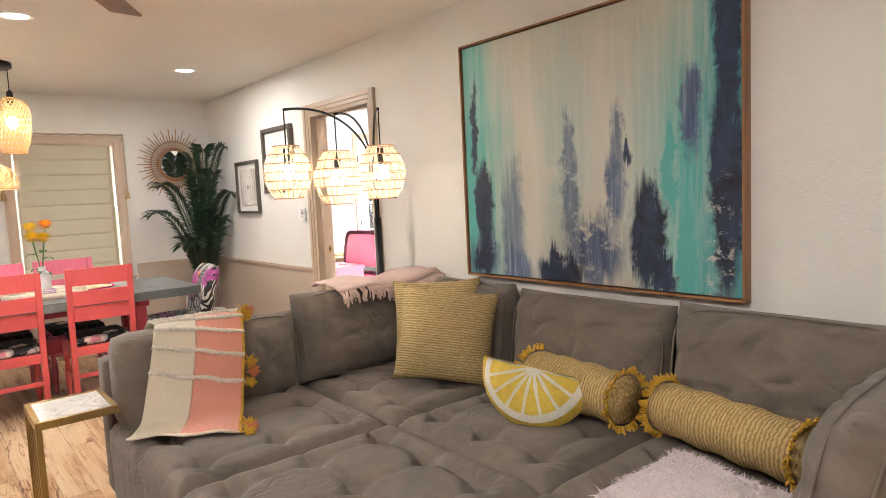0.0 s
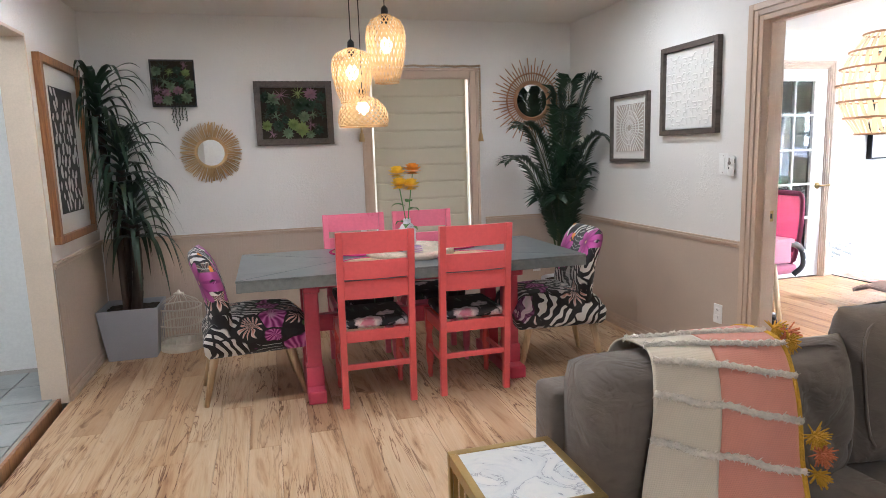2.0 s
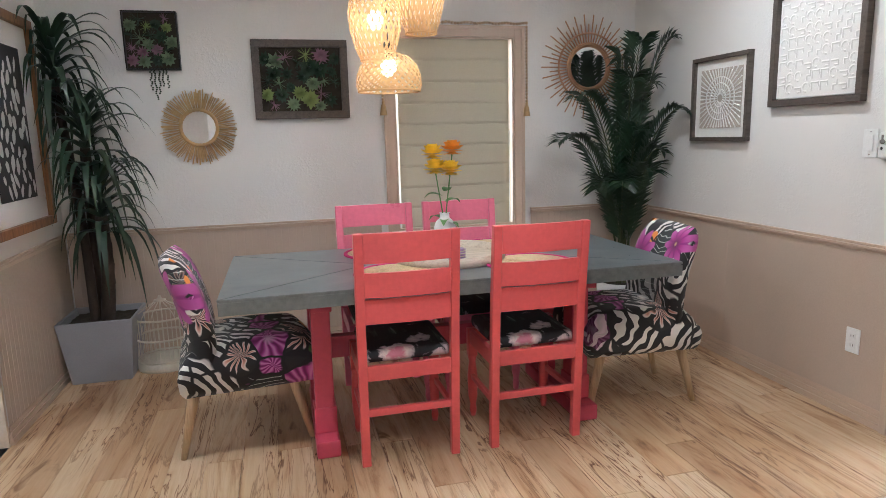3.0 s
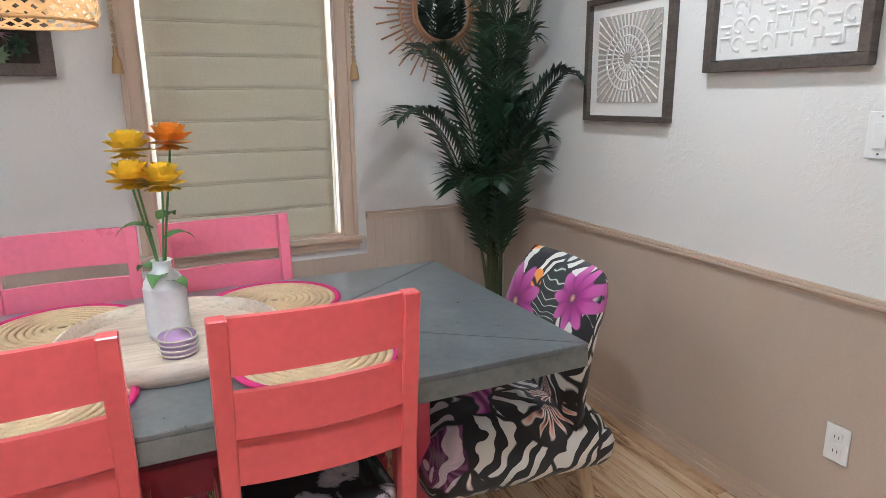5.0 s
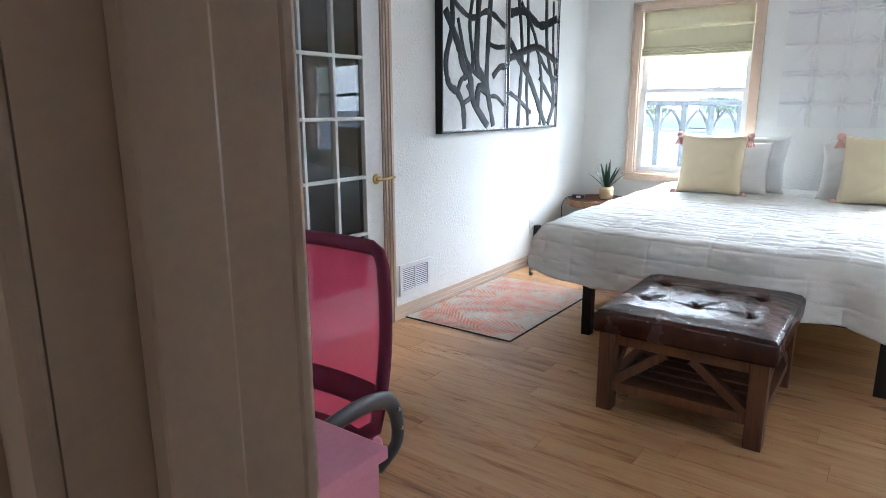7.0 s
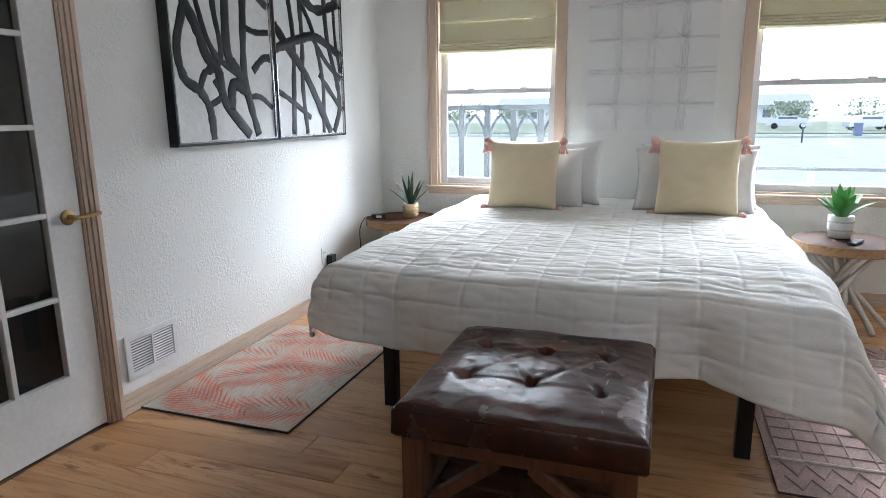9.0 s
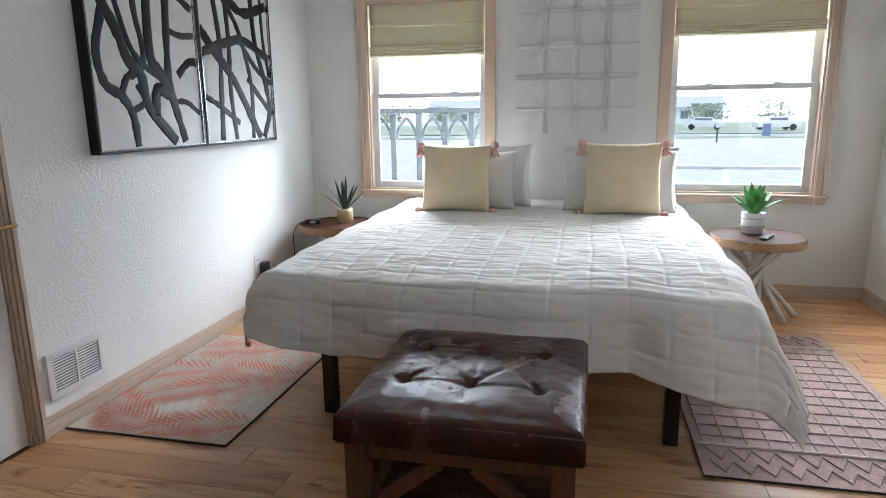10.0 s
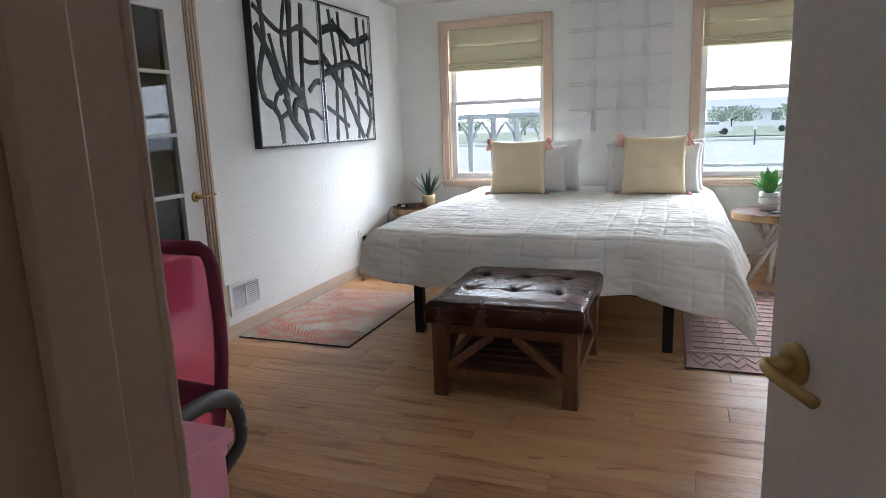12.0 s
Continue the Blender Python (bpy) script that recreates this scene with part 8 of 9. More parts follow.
def quilt_fn(u, v):
    y = QY0 - 0.34 + (QY1 - QY0 + 0.62) * v
    x0 = QX - 0.375 - 0.012 * math.sin(v * 17)
    x = 8.34 + (x0 - 8.34) * u
    p = quilt_point(x, y)
    # the foot corners hang out and down in points
    cu = max(0.0, (u - 0.80) / 0.20)
    for cv, reach, low in ((max(0.0, 1 - v / 0.28), 0.12, -0.07), (max(0.0, 1 - (1 - v) / 0.22), 0.03, 0.09)):
        f = (cu * cv) ** 0.8
        p += Vector((-reach * f, 0.02 * f if v < 0.5 else -0.06 * f, low * f))
    p.z = max(p.z, 0.02)
    return p


bm = B()
sheet(bm, quilt_fn, 330, 290, 0.010)
part("quilted_cover", bm, M["quilt"], qt, "", True)
bm = B()
_q = quilt_fn(1.0, 1.0)
box(bm, _q.x - 0.012, _q.x + 0.003, _q.y - 0.014, _q.y + 0.006, _q.z - 0.016, _q.z + 0.006, 0.002)
part("care_tag", bm, M["greyback"], qt, "small grey care tag")


def tassel(parent, c, mat, r=0.022, seed=0):
    rng = random.Random(seed)
    bm = B()
    ball(bm, (c[0], c[1], c[2]), r * 0.62, 2)
    for k in range(40):
        a = rng.random() * 6.28
        d = Vector((math.cos(a) * 0.42, math.sin(a) * 0.42, -1)).normalized()
        rod(bm, c, Vector(c) + d * r * rng.uniform(1.5, 2.0), 0.0045, 0.0035, 4)
    part("tassel", bm, mat, parent, "blush yarn tassel")


def bed_pillow(name, label, y, x, w, h, t, tilt, mat, seed, z=None, tassels=False, rz=90.0, group="bed pillows"):
    c = pillow(name, label, (x, y, (z if z else BT + 0.045) + h / 2 * math.cos(radians(tilt))), w, h, t, tilt, rz, mat, seed, group)
    if tassels:
        for i, (sx, sz) in enumerate(((-1, 1), (1, 1), (-1, -1), (1, -1))):
            tassel(c, (sx * w / 2 * 1.07, 0.0, sz * h / 2 * 0.97), M["pinkyarn"], 0.044, i)


bed_pillow("yellow_pillow", "butter-yellow square pillow with blush corner tassels", 5.885, 7.72, 0.47, 0.455, 0.16, 13, M["yellowpillow"], 1, None, True)
bed_pillow("yellow_pillow", "butter-yellow square pillow with blush corner tassels", 4.815, 7.72, 0.48, 0.465, 0.16, 13, M["yellowpillow"], 2, None, True)
for i, (y, x, w, h) in enumerate(((5.82, 7.86, 0.64, 0.40), (5.76, 8.03, 0.70, 0.44), (4.83, 7.86, 0.72, 0.40), (4.80, 8.03, 0.72, 0.42))):
    bed_pillow("white_pillow", "white cotton pillow standing at the head of the bed", y, x, w, h, 0.15, 13, M["sheet"], 7 + i)

# leather bench
def leather_pad(w, d, z0, z1):
    """Boxed leather cushion: straight sides, tight edges, six small buttons with short folds between them."""
    bm = B()
    bt = [(a, b) for a in (0.31, 0.68) for b in (0.2, 0.5, 0.8)]
    pairs = [(p, q) for p in bt for q in bt if p < q and abs(p[1] - q[1]) < 0.35]
    pairs += [(p, (0.0 if p[0] < 0.5 else 1.0, p[1])) for p in bt] + [((a, 0.2), (a, 0.0)) for a in (0.31, 0.68)] + [((a, 0.8), (a, 1.0)) for a in (0.31, 0.68)]
    nu, nv = 90, 76

    def top(u, v):
        x, y = u * w, v * d
        e = min(min(u, 1 - u) * w, min(v, 1 - v) * d)
        z = z1 - 0.014 * max(0, 1 - e / 0.016) ** 2 + 0.018 * min(1, e / 0.10)
        for a, b in bt:
            q = ((u - a) * w) ** 2 + ((v - b) * d) ** 2
            z -= 0.014 * math.exp(-q / 0.0006) + 0.006 * math.exp(-q / 0.0035)
        for (ax, ay), (bx, by) in pairs:
            px, py, qx, qy = ax * w, ay * d, bx * w, by * d
            l2 = (qx - px) ** 2 + (qy - py) ** 2
            t = max(0, min(1, ((x - px) * (qx - px) + (y - py) * (qy - py)) / l2))
            dd = math.hypot(x - px - t * (qx - px), y - py - t * (qy - py))
            z -= 0.0075 * math.exp(-(dd / 0.009) ** 2) * (0.35 * (1 - t) if bx in (0.0, 1.0) or by in (0.0, 1.0) else 0.4 + 0.6 * abs(2 * t - 1)) * min(1, e / 0.03)
        z += 0.003 * noise.noise(Vector((x * 9, y * 9, 2))) + 0.002 * noise.noise(Vector((x * 30, y * 18, 5)))
        return Vector((x, y, z))

    g = sheet(bm, top, nu, nv)
    rim = [g[i][0] for i in range(nu + 1)] + [g[nu][j] for j in range(1, nu + 1 - (nu - nv))] + [g[i][nv] for i in range(nu - 1, -1, -1)] + [g[0][j] for j in range(nv - 1, 0, -1)]
    prev = rim
    for z in (z1 - 0.02, (z0 + z1) / 2, z0 + 0.012, z0):
        row = []
        for p in rim:
            ox, oy = (p.co.x - w / 2) / (w / 2), (p.co.y - d / 2) / (d / 2)
            k = (0.004 + 0.003 * noise.noise(Vector((p.co.x * 7, p.co.y * 7, z * 20)))) if z > z0 else -0.004
            row.append(bm.verts.new((p.co.x + k * (1 if ox > 0.999 else -1 if ox < -0.999 else 0), p.co.y + k * (1 if oy > 0.999 else -1 if oy < -0.999 else 0), z)))
        for i in range(len(rim)):
            j = (i + 1) % len(rim)
            bm.faces.new((prev[i], prev[j], row[j], row[i]))
        prev = row
    bm.faces.new(prev)
    return bm


ob = thing("ottoman_bench", "square bench with a tufted brown leather top and rustic wood base", "bench", (5.578, 5.367, 0))
W2, D2 = 0.390, 0.340
part("cushion_top", leather_pad(0.795, 0.725, 0.362, 0.462), M["leather"], ob, "button-tufted dark brown leather", True).location = (-0.3975, -0.3625, 0)
for u in (0.31, 0.68):
    for v in (0.2, 0.5, 0.8):
        bm = B()
        ball(bm, ((u - 0.5) * 0.795, (v - 0.5) * 0.725, 0.446), 0.011, 2, (1, 1, 0.5))
        part("button", bm, M["leather"], ob, "", True)
bm = B()
sweep(bm, [(sx * 0.3965, sy * 0.3615, 0.4475) for sx, sy in ((-1, -1), (1, -1), (1, 1), (-1, 1))], 0.0045, 8, closed=True)
part("piping", bm, M["leather"], ob, "", True)
for sx in (-1, 1):
    for sy in (-1, 1):
        bm = B()
        box(bm, sx * (W2 - 0.035) - 0.034, sx * (W2 - 0.035) + 0.034, sy * (D2 - 0.034) - 0.034, sy * (D2 - 0.034) + 0.034, 0, 0.3615, 0.004)
        part("leg", bm, M["rustic"], ob)
for s in (-1, 1):
    for z0, z1 in ((0.313, 0.3615), (0.095, 0.14)):
        bm = B()
        box(bm, s * (W2 - 0.035) - 0.022, s * (W2 - 0.035) + 0.022, -D2 + 0.07, D2 - 0.07, z0, z1, 0.003)
        part("rail", bm, M["rustic"], ob)
        bm = B()
        box(bm, -W2 + 0.07, W2 - 0.07, s * (D2 - 0.034) - 0.022, s * (D2 - 0.034) + 0.022, z0, z1, 0.003)
        part("rail", bm, M["rustic"], ob)
    for q in (-1, 1):
        bm = B()
        a, b = Vector((s * (W2 - 0.035), q * (D2 - 0.07), 0.14)), Vector((s * (W2 - 0.035), q * 0.05, 0.314))
        d = b - a
        box(bm, -0.018, 0.018, -0.022, 0.022, -d.length / 2, d.length / 2, 0.003, Matrix.Translation((a + b) / 2) @ d.to_track_quat("Z", "X").to_matrix().to_4x4())
        part("diagonal_brace", bm, M["rustic"], ob)
        bm = B()
        a, b = Vector((q * (W2 - 0.07), s * (D2 - 0.034), 0.14)), Vector((q * 0.05, s * (D2 - 0.034), 0.314))
        d = b - a
        box(bm, -0.022, 0.022, -0.018, 0.018, -d.length / 2, d.length / 2, 0.003, Matrix.Translation((a + b) / 2) @ d.to_track_quat("Z", "X").to_matrix().to_4x4())
        part("diagonal_brace", bm, M["rustic"], ob)
for k in range(7):
    bm = B()
    x = -W2 + 0.12 + k * (2 * W2 - 0.24) / 6
    box(bm, x - 0.035, x + 0.035, -D2 + 0.058, D2 - 0.058, 0.108, 0.126, 0.002)
    part("shelf_slat", bm, M["rustic"], ob)


# log-slice night tables
def night_table(x, y, seed, label):
    t = thing("night_table", label, "night table", (x, y, 0), 0, "log-slice night tables")
    rng = random.Random(seed)
    R = 0.285
    bm = B()
    n = 48
    pr = [R * (1 + 0.02 * noise.noise(Vector((math.cos(k * 6.283 / n) * 1.5, math.sin(k * 6.283 / n) * 1.5, seed)))) for k in range(n)]
    rows = []
    for z, q in ((0.47, 0.985), (0.473, 1.0), (0.522, 1.0), (0.527, 0.985)):
        rows.append([bm.verts.new((pr[k] * q * math.cos(k * 6.283 / n), pr[k] * q * math.sin(k * 6.283 / n), z)) for k in range(n)])
    for a, b in zip(rows, rows[1:]):
        for k in range(n):
            bm.faces.new((a[k], a[(k + 1) % n], b[(k + 1) % n], b[k]))
    bm.faces.new(rows[0][::-1])
    part("log_edge", bm, M["logedge"], t, "pale live-edge rim")
    bm = B()
    bm.faces.new([bm.verts.new((pr[k] * 0.986 * math.cos(k * 6.283 / n), pr[k] * 0.986 * math.sin(k * 6.283 / n), 0.5275)) for k in range(n)])
    part("top", bm, M["logtop"], t, "dark walnut slab top")
    for k in range(8):
        a = 2 * math.pi * k / 8 + rng.uniform(-0.2, 0.2)
        b = a + 2.5 + rng.uniform(-0.4, 0.4)
        bm = B()
        p0 = Vector((0.26 * math.cos(a), 0.26 * math.sin(a), 0.012))
        p2 = Vector((0.19 * math.cos(b), 0.19 * math.sin(b), 0.475))
        m1 = (p0 + p2) / 2 * 0.55 + Vector((rng.uniform(-0.02, 0.02), rng.uniform(-0.02, 0.02), 0.12))
        pts = smooth_path([p0, Vector((m1.x, m1.y, 0.25)), p2], 6)
        sweep(bm, pts, [0.017 - 0.004 * i / len(pts) + 0.0015 * math.sin(i * 2.1) for i in range(len(pts))], 8)
        part("branch_leg", bm, M["branch"], t, "white painted branch", True)
    return t


night_table(7.93, 3.95, 1, "round log-slice night table on white branch legs")
night_table(8.00, 6.86, 2, "round log-slice night table on white branch legs")


def small_plant(name, label, loc, pot_prof, pot_mat, n, l, w, leaf_mat, spread, seed, pattern=None):
    t = thing(name, label, "plant", loc)
    rng = random.Random(seed)
    bm = B()
    lathe(bm, pot_prof, 28, cap=False)
    pot = part("pot", bm, M[pot_mat], t, "", True)
    top = max(z for r, z in pot_prof)
    rr = pot_prof[2][0]
    if pattern:
        for z in pattern[1]:
            bm = B()
            sweep(bm, [((rr + 0.001) * math.cos(a), (rr + 0.001) * math.sin(a), z + 0.004 * math.sin(a * 16)) for a in (2 * math.pi * i / 64 for i in range(64))], 0.0028, 5, closed=True)
            part("woven_line", bm, M[pattern[0]], pot)
    bm = B()
    lathe(bm, [(0.0, top - 0.012), (rr * 0.9, top - 0.014)], 20, cap=False)
    part("soil", bm, M["soil"], t)
    for k in range(n):
        a = 2 * math.pi * k * 0.382 + rng.uniform(-0.2, 0.2)
        f = k / n
        bm = B()
        leaf_strip(bm, (0.012 * math.cos(a), 0.012 * math.sin(a), top - 0.02), (math.cos(a), math.sin(a), 0), l * spread * (1 - 0.75 * f) * rng.uniform(0.85, 1.1), w, l * (0.55 + 0.5 * f), 0.10, 7, 0.5)
        part("leaf", bm, M[leaf_mat], t, "", True)


small_plant("aloe_plant", "spiky dark aloe in a woven straw pot on the night table", (8.02, 6.81, 0.529), [(0.0, 0.0), (0.052, 0.0), (0.058, 0.05), (0.058, 0.105), (0.052, 0.105), (0.05, 0.09), (0.0, 0.09)], "straw", 13, 0.27, 0.014, "leaf", 0.75, 4, ("raffia", (0.02, 0.04, 0.06, 0.08)))
small_plant("agave_plant", "bright green agave in a patterned white pot", (8.00, 3.97, 0.529), [(0.0, 0.0), (0.062, 0.0), (0.070, 0.06), (0.070, 0.135), (0.063, 0.135), (0.06, 0.12), (0.0, 0.12)], "whitepot", 22, 0.21, 0.030, "agave", 0.85, 9, ("greyback", (0.05, 0.10)))
rem = thing("remote_control", "black television remote on the night table", "remote control", (7.80, 3.93, 0.529), 62)
bm = B()
box(bm, -0.022, 0.022, -0.085, 0.085, 0.0005, 0.018, 0.006)
part("case", bm, M["blackplastic"], rem)
bm = B()
for i in range(5):
    for j in range(3):
        ball(bm, (-0.012 + j * 0.012, -0.06 + i * 0.022, 0.018), 0.0035, 1, (1, 1, 0.5))
tagged(part("button", bm, M["darkgrey"], rem, "grey rubber buttons"), kind="stuff")
clk = thing("charger_box", "small black charger box with a cable on the night table", "charger", (7.90, 7.02, 0.529), 20)
bm = B()
box(bm, -0.03, 0.03, -0.055, 0.055, 0.0005, 0.032, 0.005)
part("case", bm, M["blackplastic"], clk)
bm = B()
box(bm, -0.0312, -0.0301, -0.022, 0.018, 0.008, 0.026)
part("label_patch", bm, M["plastic"], clk, "white label")
bm = B()
sweep(bm, smooth_path([(-0.01, 0.054, 0.014), (-0.04, 0.10, 0.01), (-0.10, 0.135, -0.06), (-0.16, 0.13, -0.20), (-0.24, 0.15, -0.29), (-0.32, 0.20, -0.27)], 6), 0.0032, 6)
part("cable", bm, M["blackplastic"], clk, "black cable", True)
so = outlet((7.40, BEDN - 0.001, 0.335), 0)
bm = B()
box(bm, 0.02, 0.085, -0.05, -0.0095, -0.155, 0.0, 0.005)
pw = tagged(new("power_brick"), "black power brick plugged into the socket", "power brick")
pw.location = (7.40, BEDN - 0.001, 0.335)
part("case", bm, M["blackplastic"], pw)
bm = B()
box(bm, 0.035, 0.07, -0.051, -0.0499, -0.11, -0.06)
part("label_patch", bm, M["plastic"], pw, "white label")

# floor vent grille
vg = thing("wall_vent", "white louvred air vent in the wall", "vent", (5.788, BEDN, 0.247))
wall_frame(vg, 0.318, 0.205, 0.030, 0.012, M["white"])
bm = B()
box(bm, -0.129, 0.129, -0.002, -0.0005, -0.0725, 0.0725)
part("backing", bm, M["darkgrey"], vg)
for k in range(11):
    for x0, x1 in ((-0.129, -0.006), (0.006, 0.129)):
        bm = B()
        box(bm, x0, x1, -0.0042, 0.0042, -0.0008, 0.0008, 0, pose(0, -0.006, -0.064 + k * 0.0128, 35, 0, 0))
        part("slat", bm, M["white"], vg)
bm = B()
box(bm, -0.006, 0.006, -0.011, -0.003, -0.0725, 0.0725)
part("mullion", bm, M["white"], vg)

# black and white paintings
STROKES = (
    (((0.12, 0.97), (0.14, 0.68), (0.05, 0.45), (0.09, 0.30), (0.22, 0.24), (0.30, 0.15), (0.32, 0.0)), ((0.04, 0.76), (0.22, 0.56), (0.30, 0.42), (0.41, 0.34), (0.46, 0.19), (0.70, 0.01)), ((0.22, 0.25), (0.28, 0.33), (0.40, 0.37), (0.45, 0.46), (0.40, 0.70), (0.48, 0.97)), ((0.30, 0.17), (0.42, 0.22), (0.36, 0.30)), ((0.55, 0.97), (0.51, 0.48), (0.60, 0.36), (0.69, 0.26), (0.55, 0.28), (0.52, 0.15)), ((0.74, 0.97), (0.68, 0.42), (0.70, 0.25), (0.80, 0.01)), ((0.70, 0.22), (0.85, 0.22), (0.99, 0.16)), ((0.66, 0.60), (0.82, 0.57), (0.99, 0.58)), ((0.78, 0.36), (0.90, 0.43), (0.99, 0.44)), ((0.22, 0.72), (0.36, 0.45), (0.62, 0.33)), ((0.02, 0.88), (0.40, 0.74), (0.70, 0.80), (0.99, 0.72))),
    (((0.16, 0.99), (0.25, 0.60), (0.23, 0.30), (0.20, 0.0)), ((0.34, 0.99), (0.38, 0.60), (0.36, 0.30), (0.40, 0.0)), ((0.22, 0.92), (0.50, 0.70), (0.62, 0.50), (0.68, 0.30), (0.66, 0.0)), ((0.0, 0.64), (0.20, 0.50), (0.42, 0.36), (0.78, 0.0)), ((0.0, 0.50), (0.30, 0.57), (0.60, 0.61), (0.99, 0.52)), ((0.52, 0.62), (0.75, 0.46), (0.99, 0.36)), ((0.74, 0.99), (0.78, 0.62), (0.92, 0.34), (0.95, 0.16), (0.84, 0.0)), ((0.0, 0.26), (0.20, 0.20), (0.46, 0.10)), ((0.62, 0.38), (0.99, 0.15)), ((0.90, 0.99), (0.92, 0.62), (0.99, 0.40)), ((0.0, 0.82), (0.30, 0.86), (0.62, 0.78), (0.99, 0.86))),
)
for i, x in enumerate((6.447, 7.290)):
    bp = thing("brush_painting", "canvas of black brush strokes on white in a slim black frame", "painting", (x, BEDN, 1.676), 0, "black and white paintings")
    wall_frame(bp, 0.835, 1.04, 0.012, 0.055, M["black"])
    bm = B()
    box(bm, -0.398, 0.398, -0.042, -0.004, -0.50, 0.50)
    part("canvas", bm, M["impasto"], bp, "white impasto ground")
    for a in ((-0.4055, 0.4055, -0.507, -0.5005), (-0.4055, 0.4055, 0.5005, 0.507), (-0.4055, -0.3985, -0.5, 0.5), (0.3985, 0.4055, -0.5, 0.5)):
        bm = B()
        box(bm, a[0], a[1], -0.053, -0.045, a[2], a[3])
        part("silver_lip", bm, M["chrome"], bp)
    rng = random.Random(40 + i)
    for k, st_ in enumerate(STROKES[i]):
        bm = B()
        path = smooth_path([((u - 0.5) * 0.79, -0.0425, (v - 0.5) * 0.99) for u, v in st_], 10)
        path = [Vector((max(-0.39, min(0.39, p.x)), p.y, max(-0.495, min(0.495, p.z)))) for p in path]
        ww = rng.uniform(0.024, 0.040) * (0.7 if len(st_) < 4 else 1)
        sweep(bm, path, [ww * (0.85 + 0.30 * noise.noise(Vector((q * 0.4, k * 3.0, i)))) for q in range(len(path))], 8, 0.10 + 0.006 * (k % 5), up=(0, 1, 0))
        part("brush_stroke", bm, M["blackpaint"], bp, "", True)

# knotted white canvas between the windows, facing -x
kc = thing("knotted_canvas", "white canvas art gathered into a grid of knots", "wall art", (FAR, 5.140, 1.733), -90)
rng = random.Random(14)
knots = [(-0.427 + 0.854 * (i + 1) / 4 + rng.uniform(-0.02, 0.02), -0.57 + 1.14 * (j + 0.75) / 5 + rng.uniform(-0.02, 0.02)) for i in range(3) for j in range(5)]


def gather(u, v):
    x, z = (u - 0.5) * 0.854, (v - 0.5) * 1.14
    y = -0.022
    for kx, kz in knots:
        dx, dz = x - kx, z - kz
        r = math.hypot(dx, dz)
        a = math.atan2(dz, dx)
        y -= 0.024 * math.exp(-(r / 0.014) ** 2)
        y -= 0.019 * math.exp(-r / 0.05) * (0.5 + 0.5 * math.cos(a * 7 + kx * 40)) ** 4 * min(1, r / 0.02)
    gx = min(abs(x - k[0]) for k in knots)
    gz = min(abs(z - k[1]) for k in knots)
    y -= 0.013 * math.exp(-(gx / 0.005) ** 2) + 0.013 * math.exp(-(gz / 0.005) ** 2)
    y += 0.003 * noise.noise(Vector((x * 9, z * 9, 3)))
    return Vector((x, y, z))


bm = B()
sheet(bm, gather, 190, 230)
part("gathered_cloth", bm, M["canvas"], kc, "", True)
bm = B()
box(bm, -0.427, 0.427, -0.016, -0.001, -0.57, 0.57)
part("stretcher", bm, M["canvas"], kc)

# roman shades, drawn up
for (y0, y1, z0, z1), zb in ((WIN_A, 1.815), (WIN_B, 1.885)):
    roman("roman_shade", "pale yellow roman shade drawn up in folds", M["yshade"], "y", FAR, -1, y0 + 0.020, y1 - 0.020, z1 - 0.004, zb, 2, 4, 0.030)
cr = thing("blind_cord", "thin white blind cord hanging from the window", "cord", (FAR - 0.055, 3.515, 0))
bm = B()
sweep(bm, [(0.03, 0, 2.1), (0.0, 0, 1.6), (0, 0, 0.80), (0, 0.0, 0.42)], 0.0018, 5)
rod(bm, (0, 0, 0.36), (0, 0, 0.425), 0.006, 0.004, 8)
part("cord", bm, M["plastic"], cr)

# rugs
r1 = thing("leaf_rug", "coral and sage leaf-patterned rug beside the bed", "rug", (6.27, 6.812, 0))
bm = B()
sheet(bm, lambda u, v: Vector(((u - 0.5) * 1.20, (v - 0.5) * 0.765, 0.009 + 0.001 * noise.noise(Vector((u * 30, v * 20, 0))))), 40, 24)
part("ground_weave", bm, M["leafrug"], r1, "oatmeal woven ground", True)
bm = B()
box(bm, -0.605, 0.605, -0.388, 0.388, 0.0005, 0.0075)
part("backing", bm, M["rugedge"], r1)
rng = random.Random(33)


def rug_leaf(x, y, ang, length, width, mat):
    """A feathered leaf woven into the rug, cut off at its edge."""
    width *= 1.5
    bm = B()
    n = 15
    bend = rng.uniform(-0.7, 0.7)
    pos, a = Vector((x, y)), ang
    for k in range(n):
        f = k / n
        step = length / n
        nxt = pos + Vector((math.cos(a), math.sin(a))) * step
        for s in (-1, 1):
            l = width * math.sin(math.pi * (0.12 + 0.80 * f)) ** 0.7 * rng.uniform(0.85, 1.1)
            b = a + s * (0.95 - 0.35 * f)
            tip = pos + Vector((math.cos(b), math.sin(b))) * l
            mid = (pos + tip) / 2 + Vector((math.cos(a), math.sin(a))) * step * 0.40
            mid2 = (pos + tip) / 2 - Vector((math.cos(a), math.sin(a))) * step * 0.16
            pts = [pos, mid2, tip, mid]
            pts = [Vector((max(-0.594, min(0.594, p.x)), max(-0.377, min(0.377, p.y)), 0.0116)) for p in pts]
            if (pts[2] - pts[0]).length > 0.02 and abs((pts[1] - pts[0]).cross(pts[3] - pts[0]).z) > 1e-6:
                bm.faces.new([bm.verts.new(p) for p in pts])
        pos = nxt
        a += bend / n
    if len(bm.faces):
        part("woven_leaf", bm, M[mat], r1, "deep coral leaf" if mat == "rugcoral" else "pale coral leaf")


